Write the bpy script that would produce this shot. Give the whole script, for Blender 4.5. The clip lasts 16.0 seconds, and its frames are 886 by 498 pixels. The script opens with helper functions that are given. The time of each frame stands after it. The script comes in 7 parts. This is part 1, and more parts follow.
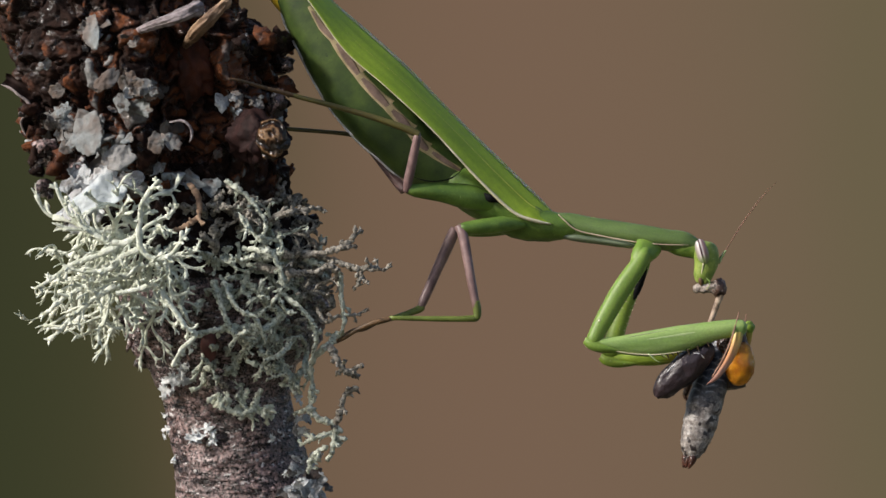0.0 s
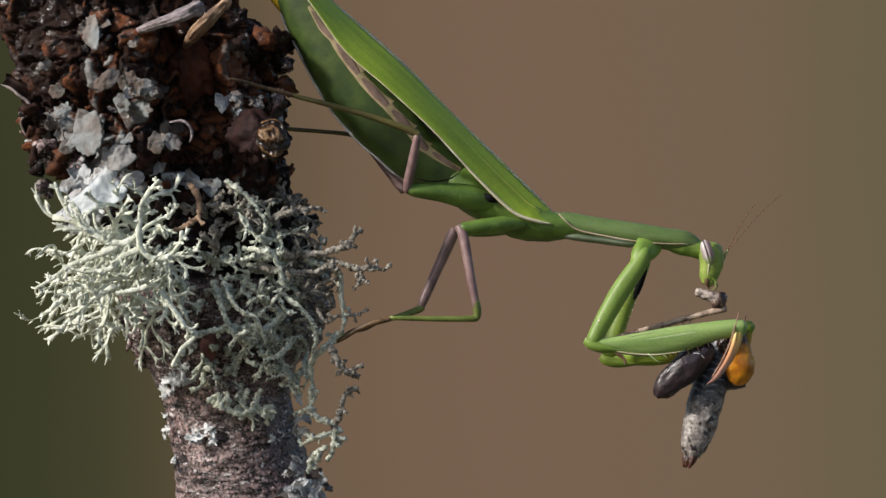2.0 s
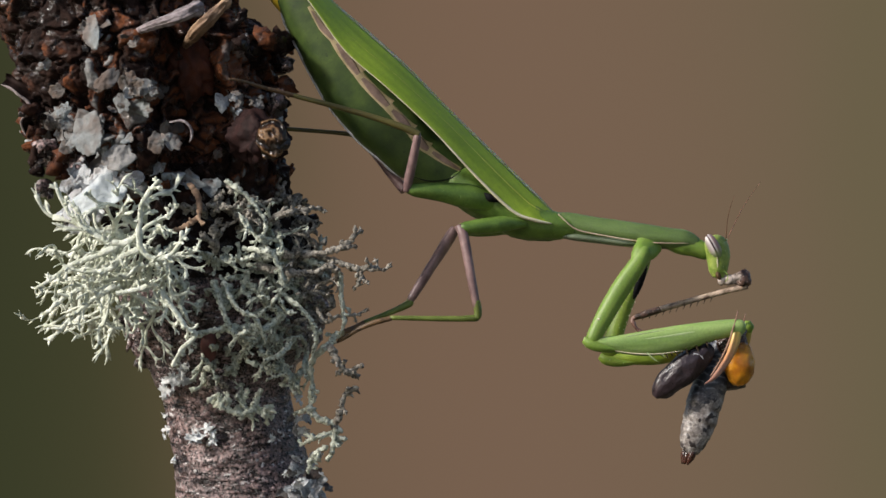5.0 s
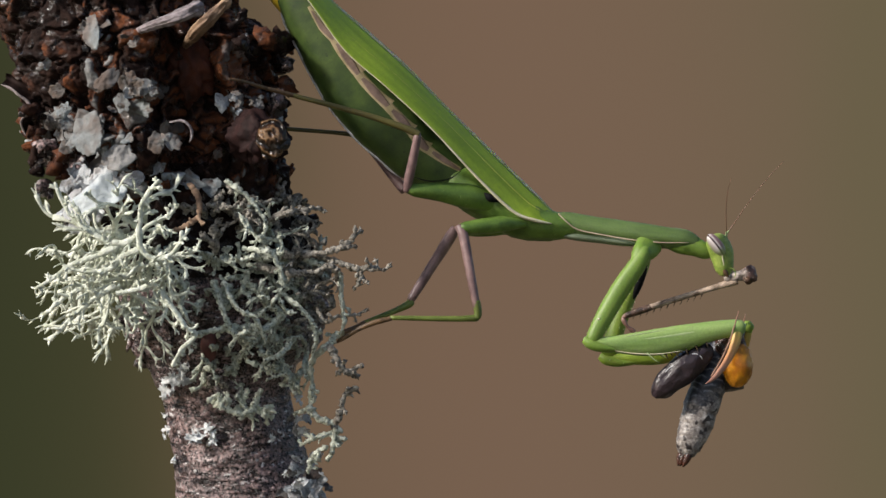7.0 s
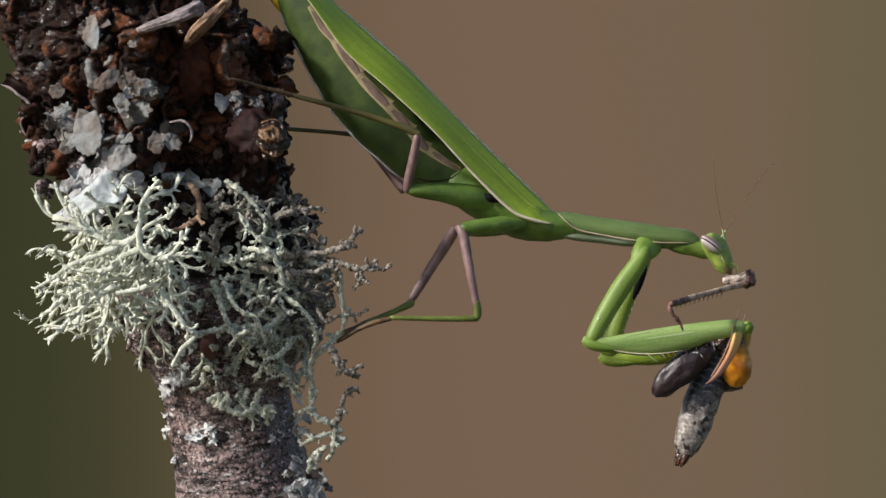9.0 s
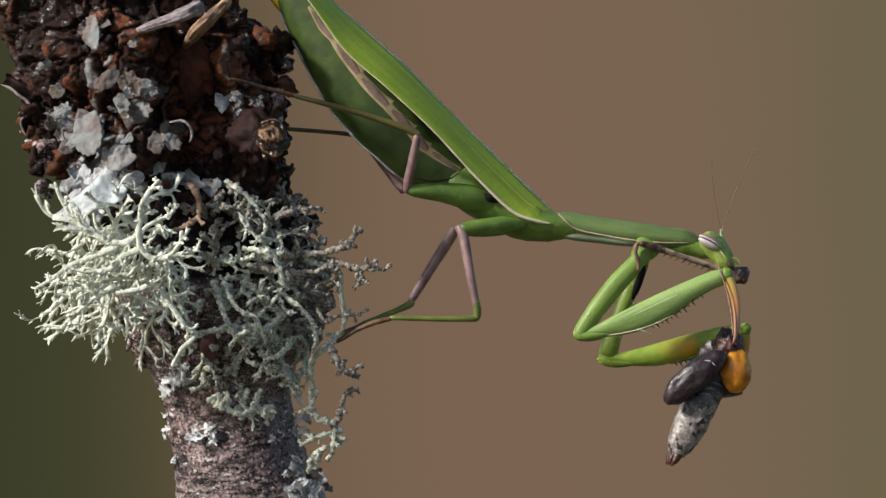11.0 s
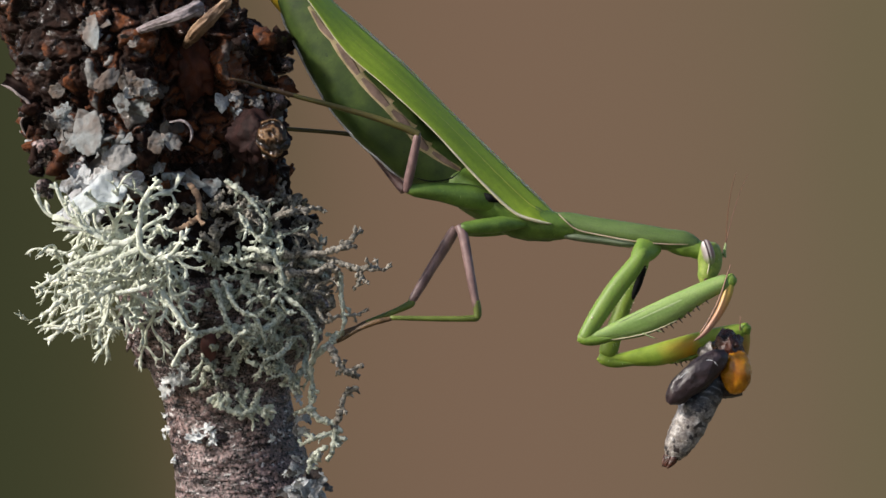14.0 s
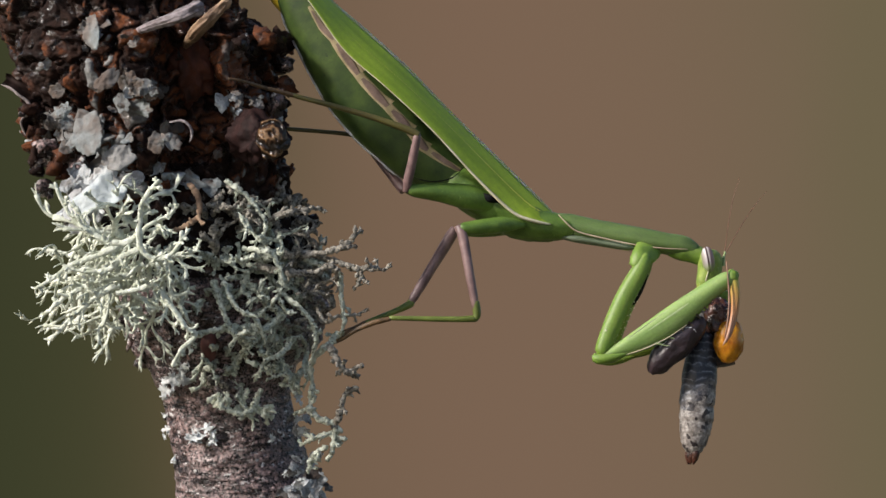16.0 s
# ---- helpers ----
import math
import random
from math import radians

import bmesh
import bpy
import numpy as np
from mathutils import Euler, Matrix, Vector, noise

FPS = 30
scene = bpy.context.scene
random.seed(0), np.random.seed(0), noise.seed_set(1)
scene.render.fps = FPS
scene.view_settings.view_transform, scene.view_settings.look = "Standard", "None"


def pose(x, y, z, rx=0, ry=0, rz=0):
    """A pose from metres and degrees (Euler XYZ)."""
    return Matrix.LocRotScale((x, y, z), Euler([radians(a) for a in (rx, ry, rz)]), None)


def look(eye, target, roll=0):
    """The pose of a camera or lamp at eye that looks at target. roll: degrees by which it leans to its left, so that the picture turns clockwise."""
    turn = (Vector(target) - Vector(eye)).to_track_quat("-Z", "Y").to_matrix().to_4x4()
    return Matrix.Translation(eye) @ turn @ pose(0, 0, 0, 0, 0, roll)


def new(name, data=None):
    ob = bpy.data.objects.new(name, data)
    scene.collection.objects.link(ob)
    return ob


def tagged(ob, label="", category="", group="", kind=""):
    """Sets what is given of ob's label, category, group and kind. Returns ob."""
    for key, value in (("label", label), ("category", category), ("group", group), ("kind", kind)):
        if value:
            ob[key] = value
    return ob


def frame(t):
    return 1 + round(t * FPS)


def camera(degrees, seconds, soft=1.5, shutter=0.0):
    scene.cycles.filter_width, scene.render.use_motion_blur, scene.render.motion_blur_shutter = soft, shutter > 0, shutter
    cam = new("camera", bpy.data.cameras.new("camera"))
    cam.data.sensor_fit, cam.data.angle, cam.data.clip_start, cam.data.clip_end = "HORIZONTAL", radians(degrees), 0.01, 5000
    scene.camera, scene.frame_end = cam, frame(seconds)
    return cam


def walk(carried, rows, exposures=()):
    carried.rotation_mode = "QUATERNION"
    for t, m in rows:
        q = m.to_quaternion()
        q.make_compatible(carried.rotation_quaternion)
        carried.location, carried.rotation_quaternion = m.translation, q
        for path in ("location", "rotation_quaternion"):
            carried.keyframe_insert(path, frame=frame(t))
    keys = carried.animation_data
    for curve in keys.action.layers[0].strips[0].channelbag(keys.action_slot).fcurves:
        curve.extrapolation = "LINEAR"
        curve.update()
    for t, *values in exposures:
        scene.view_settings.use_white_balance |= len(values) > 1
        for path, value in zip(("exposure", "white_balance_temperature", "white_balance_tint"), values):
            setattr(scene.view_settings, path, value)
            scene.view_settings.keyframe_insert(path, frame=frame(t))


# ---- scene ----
MM = 0.001
EYE_HEIGHT = 0.6


def V(x, y, z):
    """A place in millimetres from the camera's axis: right, away, up."""
    return Vector((x * MM, y * MM, EYE_HEIGHT + z * MM))


# ---- camera: a long lens on a tripod, level ----
cam = camera(15.0, 16.0, soft=1.5, shutter=0.4)
STAND = look((0, -0.4764, EYE_HEIGHT), (0, 0, EYE_HEIGHT))
walk(cam, [(0.0, STAND), (16.0, STAND)], [(0.0, 0.0), (9.2, 0.0), (11.3, 0.1), (16.0, 0.09)])

# ---- light: low soft sun from the upper left, in front of the subject, and the sky ----
SUN_FROM = Vector((-0.77, -0.36, 0.52)).normalized()
world = bpy.data.worlds.new("sky")
scene.world = world
world.use_nodes = True
sky = world.node_tree.nodes.new("ShaderNodeTexSky")
sky.sky_type = "NISHITA"
sky.sun_disc = False
sky.dust_density = 2.0
sky.sun_elevation = math.asin(SUN_FROM.z)
sky.sun_rotation = math.atan2(SUN_FROM.x, SUN_FROM.y)
world.node_tree.links.new(sky.outputs[0], world.node_tree.nodes["Background"].inputs[0])
world.node_tree.nodes["Background"].inputs[1].default_value = 0.125
sun = new("sun", bpy.data.lights.new("sun", "SUN"))
sun.data.energy, sun.data.angle, sun.data.color = 4.7, radians(5.0), (1.0, 0.95, 0.88)
sun.matrix_world = look(SUN_FROM * 3, (0, 0, 0))


# ---- materials ----
def srgb(r, g, b):
    return tuple(((c / 255 + 0.055) / 1.055) ** 2.4 if c > 10 else c / 255 / 12.92 for c in (r, g, b)) + (1,)


class Nodes:
    """A short way to write a node material."""

    def __init__(self, name, small=False):
        self.mat = bpy.data.materials.new(name)
        self.mat.use_nodes = True
        self.tree = self.mat.node_tree
        self.bsdf = self.tree.nodes["Principled BSDF"]
        self.coord = self.tree.nodes.new("ShaderNodeTexCoord").outputs["Object"]
        if small:  # for meshes one unit wide that are scaled to about a millimetre
            shift = self.tree.nodes.new("ShaderNodeObjectInfo").outputs["Random"]
            self.coord = self.add("ShaderNodeVectorMath", [(0, self.coord), (1, (0.0014, 0.0014, 0.0014))], operation="MULTIPLY").outputs[0]
            self.coord = self.add("ShaderNodeVectorMath", [(0, self.coord), (1, shift)], operation="ADD").outputs[0]

    def add(self, kind, links=(), operation="", blend_type="", wave_type="", rings_direction=""):
        node = self.tree.nodes.new(kind)
        if operation:
            node.operation = operation
        if blend_type:
            node.blend_type = blend_type
        if wave_type:
            node.wave_type, node.rings_direction = wave_type, rings_direction
        for key, value in links:
            if hasattr(value, "is_output"):
                self.tree.links.new(value, node.inputs[key])
            else:
                node.inputs[key].default_value = value
        return node

    def scaled(self, sx, sy, sz):
        return self.add("ShaderNodeMapping", [("Vector", self.coord), ("Scale", (sx, sy, sz))]).outputs[0]

    def noise(self, size_mm, detail=4.0, rough=0.55, stretch=(1, 1, 1), warp=0.0):
        v = self.scaled(*[1000 / size_mm * s for s in stretch])
        return self.add("ShaderNodeTexNoise", [("Vector", v), ("Scale", 1.0), ("Detail", detail), ("Roughness", rough), ("Distortion", warp)]).outputs[0]

    def ramp(self, value, stops, smooth=False):
        node = self.add("ShaderNodeValToRGB", [(0, value)])
        r = node.color_ramp
        r.interpolation = "B_SPLINE" if smooth else "LINEAR"
        while len(r.elements) < len(stops):
            r.elements.new(0.5)
        for e, (at, c) in zip(r.elements, stops):
            e.position = at
            e.color = c if hasattr(c, "__len__") else (c, c, c, 1)
        return node.outputs[0]

    def mix(self, fac, a, b, how="MIX"):
        return self.add("ShaderNodeMixRGB", [(0, fac), (1, a), (2, b)], blend_type=how).outputs[0]

    def set(self, **inputs):
        for key, value in inputs.items():
            key = key.replace("_", " ")
            if hasattr(value, "is_output"):
                self.tree.links.new(value, self.bsdf.inputs[key])
            else:
                self.bsdf.inputs[key].default_value = value

    def bump(self, height, strength, mm):
        node = self.add("ShaderNodeBump", [("Height", height), ("Strength", strength), ("Distance", mm * MM)])
        self.tree.links.new(node.outputs[0], self.bsdf.inputs["Normal"])


def skin(name, dark, light, size=2.0, fine=0.3, rough=0.45, relief=0.05, glow_through=0.0, specks=None, speck_size=1.0, speck_at=0.66, stretch=(1, 1, 1), turn=0, gloss=0.5):
    """A living or dead surface: two colours in soft patches, fine grain over them, optional specks. turn: degrees by which the grain leans."""
    n = Nodes(name)
    if turn:
        n.coord = n.add("ShaderNodeMapping", [("Vector", n.coord), ("Rotation", (0, radians(turn), 0))]).outputs[0]
    patches = n.ramp(n.noise(size, stretch=stretch), [(0.32, dark), (0.68, light)])
    grain = n.noise(fine, 3.0)
    col = n.mix(0.35, patches, n.ramp(grain, [(0.25, 0.35), (0.75, 0.75)]), "OVERLAY")
    if specks:
        col = n.mix(n.ramp(n.noise(speck_size, 2.0, 0.5), [(speck_at, 0.0), (speck_at + 0.05, 1.0)]), col, specks)
    n.set(Base_Color=col, Roughness=n.ramp(grain, [(0.2, max(rough - 0.1, 0.05)), (0.8, min(rough + 0.12, 1.0))]))
    n.set(Specular_IOR_Level=gloss)
    if glow_through:
        n.set(Subsurface_Weight=glow_through, Subsurface_Radius=(0.6 * MM, 0.9 * MM, 0.25 * MM), Subsurface_Scale=1.0)
    n.bump(n.mix(0.5, grain, n.noise(size * 0.6)), 0.6, relief)
    return n.mat


WING = skin("wing green", (0.185, 0.280, 0.013, 1), (0.305, 0.415, 0.032, 1), 1.6, 0.6, 0.5, 0.04, 0.12, stretch=(0.05, 1, 1), turn=-43)
ABDOMEN = skin("abdomen green", (0.022, 0.043, 0.009, 1), (0.062, 0.098, 0.018, 1), 2.6, 0.3, 0.5, 0.06, specks=(0.022, 0.040, 0.010, 1), speck_size=1.1, speck_at=0.68)
THORAX = skin("thorax green", (0.066, 0.125, 0.016, 1), (0.130, 0.215, 0.034, 1), 1.8, 0.3, 0.5, 0.15, 0.1, specks=(0.24, 0.34, 0.10, 1), speck_size=0.7, speck_at=0.72)
PRONOTUM = skin("pronotum green", (0.078, 0.122, 0.032, 1), (0.122, 0.188, 0.052, 1), 1.6, 0.25, 0.58, 0.10, 0.3, stretch=(0.3, 1, 1))
BELLY = skin("bluish underside", (0.10, 0.13, 0.075, 1), (0.18, 0.21, 0.14, 1), 1.5, 0.25, 0.5, 0.08, stretch=(0.3, 1, 1))
LIMB = skin("limb green", (0.115, 0.198, 0.024, 1), (0.178, 0.272, 0.046, 1), 2.0, 0.3, 0.5, 0.06, 0.45, specks=(0.30, 0.40, 0.16, 1), speck_size=0.5, speck_at=0.72, stretch=(0.25, 1, 1))
FEMUR = skin("femur pale green", (0.150, 0.245, 0.060, 1), (0.275, 0.385, 0.125, 1), 1.3, 0.3, 0.48, 0.08, 0.35, stretch=(0.10, 1, 1))
RIDGE = skin("pale ridge", (0.24, 0.33, 0.13, 1), (0.36, 0.44, 0.23, 1), 1.0, 0.2, 0.5, 0.03, 0.1)
INNER = skin("inner limb green", (0.125, 0.200, 0.020, 1), (0.200, 0.285, 0.036, 1), 3.0, 0.3, 0.5, 0.05, 0.4, specks=(0.42, 0.50, 0.24, 1), speck_size=0.45, speck_at=0.70, stretch=(0.4, 1, 1))
CREAM = skin("cream edge", (0.55, 0.48, 0.30, 1), (0.74, 0.68, 0.50, 1), 2.0, 0.3, 0.5, 0.02)
KEEL = skin("pink keel", (0.40, 0.28, 0.20, 1), (0.58, 0.46, 0.34, 1), 2.0, 0.3, 0.5, 0.02)
# pale violet for the belly's painted rim light and the wing pad's torn rim
RIM = skin("pale violet rim light and torn rim", (0.36, 0.37, 0.40, 1), (0.62, 0.62, 0.64, 1), 1.5, 0.2, 0.5, 0.02)
VEIN = skin("yellow vein", (0.34, 0.34, 0.04, 1), (0.46, 0.44, 0.09, 1), 3.0, 0.3, 0.5, 0.02)
PATCH = skin("brown membrane", (0.12, 0.078, 0.062, 1), (0.23, 0.155, 0.125, 1), 1.5, 0.2, 0.5, 0.05)
SKIRT = skin("tan rim", (0.24, 0.20, 0.095, 1), (0.42, 0.33, 0.20, 1), 1.5, 0.2, 0.5, 0.05)
SHANK = skin("violet brown shank", (0.120, 0.068, 0.066, 1), (0.25, 0.158, 0.152, 1), 1.8, 0.25, 0.42, 0.05)
THIN_GREEN = skin("thin leg green", (0.085, 0.110, 0.018, 1), (0.150, 0.190, 0.036, 1), 2.0, 0.25, 0.45, 0.03)
OLIVE = skin("olive brown shin", (0.060, 0.048, 0.014, 1), (0.125, 0.110, 0.026, 1), 4.0, 0.25, 0.45, 0.03)
MARGIN = skin("translucent wing margin", (0.40, 0.47, 0.18, 1), (0.52, 0.57, 0.30, 1), 1.5, 0.3, 0.9, 0.02, 0.9, stretch=(0.2, 1, 1), turn=-43)
FORE_FOOT = skin("pinkish foot", (0.16, 0.075, 0.045, 1), (0.36, 0.20, 0.14, 1), 1.2, 0.2, 0.5, 0.03)
TARSUS = skin("tarsus brown", (0.045, 0.025, 0.011, 1), (0.17, 0.095, 0.042, 1), 1.2, 0.2, 0.5, 0.03)


def tibia_material():
    n = Nodes("green to pink tibia")
    sep = n.add("ShaderNodeSeparateXYZ", [(0, n.coord)])
    along = n.add("ShaderNodeMath", [(0, sep.outputs[0]), (1, 1000 / 10.0)], operation="MULTIPLY").outputs[0]
    wobble = n.add("ShaderNodeMath", [(0, n.noise(2.0)), (1, 0.2), (2, along)], operation="MULTIPLY_ADD").outputs[0]
    col = n.ramp(wobble, [(0.10, (0.36, 0.38, 0.06, 1)), (0.28, (0.52, 0.33, 0.08, 1)), (0.55, (0.48, 0.22, 0.09, 1)), (0.85, (0.36, 0.19, 0.13, 1)), (1.0, (0.24, 0.12, 0.09, 1))])
    n.set(Base_Color=col, Roughness=0.4)
    n.bump(n.noise(0.5), 0.5, 0.05)
    return n.mat


TIBIA = tibia_material()


def far_femur_material():
    """Inner side of the foreleg: yellow green with an orange field near the spines."""
    n = Nodes("inner femur")
    sep = n.add("ShaderNodeSeparateXYZ", [(0, n.coord)])
    along = n.add("ShaderNodeMath", [(0, sep.outputs[0]), (1, 1000 / 21.0)], operation="MULTIPLY").outputs[0]
    along = n.add("ShaderNodeMath", [(0, n.noise(2.5)), (1, 0.14), (2, along)], operation="MULTIPLY_ADD").outputs[0]
    low = n.add("ShaderNodeMath", [(0, sep.outputs[2]), (1, -1000 / 3.0), (2, 0.45)], operation="MULTIPLY_ADD").outputs[0]
    field = n.mix(1.0, n.ramp(along, [(0.40, 0.0), (0.56, 0.55), (0.64, 1.0), (0.72, 0.0)]), n.ramp(low, [(0.15, 0.0), (0.6, 1.0)]), "MULTIPLY")
    green = n.ramp(n.noise(2.0), [(0.32, (0.165, 0.250, 0.024, 1)), (0.68, (0.250, 0.345, 0.040, 1))])
    n.set(Base_Color=n.mix(field, green, (0.56, 0.30, 0.016, 1)), Roughness=0.45)
    n.bump(n.noise(0.4), 0.6, 0.08)
    return n.mat


FAR_FEMUR = far_femur_material()
BLACK = skin("black spot, seam and gap shade", (0.004, 0.004, 0.005, 1), (0.010, 0.010, 0.011, 1), 0.5, 0.1, 0.8, 0.02)
MARGIN.node_tree.nodes["Principled BSDF"].inputs["Specular IOR Level"].default_value = 0.05
BLACK.node_tree.nodes["Principled BSDF"].inputs["Specular IOR Level"].default_value = 0.1
YELLOW = skin("yellow inner patch", (0.55, 0.38, 0.02, 1), (0.66, 0.50, 0.05, 1), 1.5, 0.2, 0.5, 0.02)
HEAD = skin("head green", (0.140, 0.220, 0.030, 1), (0.275, 0.345, 0.070, 1), 0.9, 0.2, 0.5, 0.2, specks=(0.6, 0.66, 0.4, 1), speck_size=0.4, speck_at=0.70)
ANTENNA = skin("antenna brown", (0.12, 0.05, 0.03, 1), (0.22, 0.10, 0.06, 1), 1.5, 0.2, 0.5, 0.01)
CARCASS = skin("dark wet flesh", (0.010, 0.005, 0.004, 1), (0.080, 0.024, 0.014, 1), 1.0, 0.2, 0.25, 0.3, specks=(0.26, 0.17, 0.13, 1), speck_size=0.5, speck_at=0.72)
WINGPAD = skin("dark wing pad", (0.010, 0.006, 0.008, 1), (0.036, 0.023, 0.028, 1), 1.4, 0.5, 0.34, 0.35, specks=(0.10, 0.085, 0.09, 1), speck_size=0.7, speck_at=0.70)
TISSUE = skin("orange tissue", (0.24, 0.070, 0.004, 1), (0.58, 0.260, 0.014, 1), 2.2, 0.6, 0.24, 0.04, 0.25, specks=(0.12, 0.035, 0.006, 1), speck_size=1.6, speck_at=0.68)
COLLAR = skin("torn mottled skin", (0.020, 0.015, 0.015, 1), (0.34, 0.30, 0.28, 1), 0.7, 0.25, 0.35, 0.2)
PREY_LEG = skin("mottled dry leg", (0.026, 0.014, 0.010, 1), (0.58, 0.48, 0.42, 1), 0.9, 0.2, 0.45, 0.2)
PREY_TIBIA = skin("pale brown shank", (0.07, 0.035, 0.022, 1), (0.54, 0.41, 0.31, 1), 1.1, 0.2, 0.5, 0.08)
PREY_FOOT = skin("banded red brown foot", (0.06, 0.024, 0.018, 1), (0.28, 0.15, 0.115, 1), 0.8, 0.2, 0.45, 0.1)
KNEE = skin("dark brown knee", (0.010, 0.005, 0.004, 1), (0.12, 0.065, 0.048, 1), 0.8, 0.2, 0.4, 0.2, specks=(0.30, 0.23, 0.19, 1), speck_size=0.6, speck_at=0.66)
SPINE = skin("dark spine", (0.03, 0.02, 0.015, 1), (0.09, 0.06, 0.03, 1), 0.5, 0.1, 0.4, 0.01)
LICHEN = skin("pale bushy lichen", (0.42, 0.45, 0.345, 1), (0.82, 0.84, 0.73, 1), 1.1, 0.22, 0.85, 0.5, specks=(0.26, 0.28, 0.20, 1), speck_size=0.5, speck_at=0.66)
LICHEN_GREY = skin("grey bushy lichen", (0.230, 0.250, 0.190, 1), (0.80, 0.83, 0.71, 1), 0.6, 0.2, 0.9, 0.9, specks=(0.085, 0.085, 0.065, 1), speck_size=0.45, speck_at=0.63)
LICHEN_BROWN = skin("brown grey warty lichen", (0.070, 0.060, 0.048, 1), (0.46, 0.42, 0.36, 1), 0.55, 0.2, 0.9, 0.9, specks=(0.035, 0.028, 0.022, 1), speck_size=0.45, speck_at=0.62)


def leafy_material(name, dark, light, stained=0.75):
    n = Nodes(name, True)
    pick = n.add("ShaderNodeObjectInfo").outputs["Random"]
    tone = n.ramp(pick, [(0.0, dark), (0.8, light), (1.0, tuple(min(c * 1.3, 0.8) for c in light))])
    grain = n.noise(0.5, 6.0, 0.7)
    col = n.mix(0.55, tone, n.ramp(grain, [(0.28, 0.2), (0.72, 0.8)]), "OVERLAY")
    col = n.mix(n.ramp(n.noise(2.2, 3.0), [(0.46, 0.0), (0.62, stained)]), col, (0.13, 0.085, 0.062, 1))
    col = n.mix(n.ramp(n.noise(1.4, 5.0, 0.7), [(0.59, 0.0), (0.65, min(1.0, stained * 1.4))]), col, (0.05, 0.03, 0.026, 1))
    n.set(Base_Color=col, Roughness=0.8)
    n.bump(grain, 1.0, 0.3)
    return n.mat


FOLIOSE = leafy_material("leafy grey lichen", (0.055, 0.042, 0.038, 1), (0.21, 0.205, 0.20, 1))
FOLIOSE_MID = leafy_material("leafy blue grey lichen", (0.08, 0.072, 0.068, 1), (0.24, 0.26, 0.265, 1))
FOLIOSE_PALE = leafy_material("leafy white lichen", (0.36, 0.37, 0.38, 1), (0.58, 0.60, 0.62, 1), 0.55)
FOLIOSE_WHITE = leafy_material("crisp white lichen", (0.42, 0.46, 0.48, 1), (0.52, 0.56, 0.58, 1), 0.15)
FOLIOSE_STAR = leafy_material("bright white lichen", (0.64, 0.66, 0.67, 1), (0.76, 0.78, 0.79, 1), 0.1)
TAN_WOOD = skin("tan broken wood", (0.07, 0.036, 0.020, 1), (0.46, 0.30, 0.19, 1), 2.2, 0.3, 0.7, 0.3, stretch=(0.6, 1, 0.6))
TWIG = skin("broken wood", (0.06, 0.045, 0.045, 1), (0.36, 0.31, 0.33, 1), 1.2, 0.3, 0.75, 0.35, stretch=(0.5, 1, 1))


PEEL = skin("peeling bark", (0.045, 0.032, 0.030, 1), (0.34, 0.28, 0.27, 1), 1.2, 0.3, 0.6, 0.3)


def bark_material(small=False):
    n = Nodes("dead bark", small)
    base = n.ramp(n.noise(5.0, 8.0, 0.75, (1, 1, 1.3)), [(0.36, (0.030, 0.021, 0.021, 1)), (0.44, (0.105, 0.072, 0.070, 1)), (0.55, (0.180, 0.120, 0.116, 1)), (0.70, (0.40, 0.34, 0.335, 1))])
    grit = n.noise(0.45, 3.0, 0.6)
    base = n.mix(1.0, base, n.ramp(grit, [(0.39, 0.06), (0.52, 0.5), (0.62, 0.97)]), "OVERLAY")
    flecks = n.noise(0.8, 4.0, 0.7, (0.7, 0.7, 1.2))
    gate = n.noise(4.0, 3.0, 0.6)
    pale = n.mix(1.0, n.ramp(flecks, [(0.595, 0.0), (0.615, 1.0)]), n.ramp(gate, [(0.42, 0.0), (0.56, 1.0)]), "MULTIPLY")
    col = n.mix(pale, base, (0.74, 0.71, 0.70, 1))
    split = n.noise(3.4, 5.0, 0.6, (0.12, 0.12, 1.3), 1.2)
    crack = n.ramp(n.add("ShaderNodeMath", [(0, n.add("ShaderNodeMath", [(0, split), (1, 0.5)], operation="SUBTRACT").outputs[0])], operation="ABSOLUTE").outputs[0], [(0.0, 1.0), (0.012, 1.0), (0.022, 0.0)])
    crack = n.mix(1.0, crack, n.ramp(n.noise(3.0, 3.0), [(0.44, 0.0), (0.54, 1.0)]), "MULTIPLY")
    col = n.mix(n.ramp(flecks, [(0.375, 1.0), (0.395, 0.0)]), col, (0.020, 0.015, 0.015, 1))
    col = n.mix(crack, col, (0.012, 0.008, 0.008, 1))
    n.set(Base_Color=col, Roughness=n.ramp(grit, [(0.35, 0.22), (0.65, 0.5)]))
    lumps = n.noise(1.0, 5.0, 0.65)
    n.bump(n.mix(0.4, n.mix(0.5, n.mix(0.5, flecks, grit), lumps), n.ramp(crack, [(0.0, 1.0), (1.0, 0.0)])), 1.0, 1.1)
    return n.mat


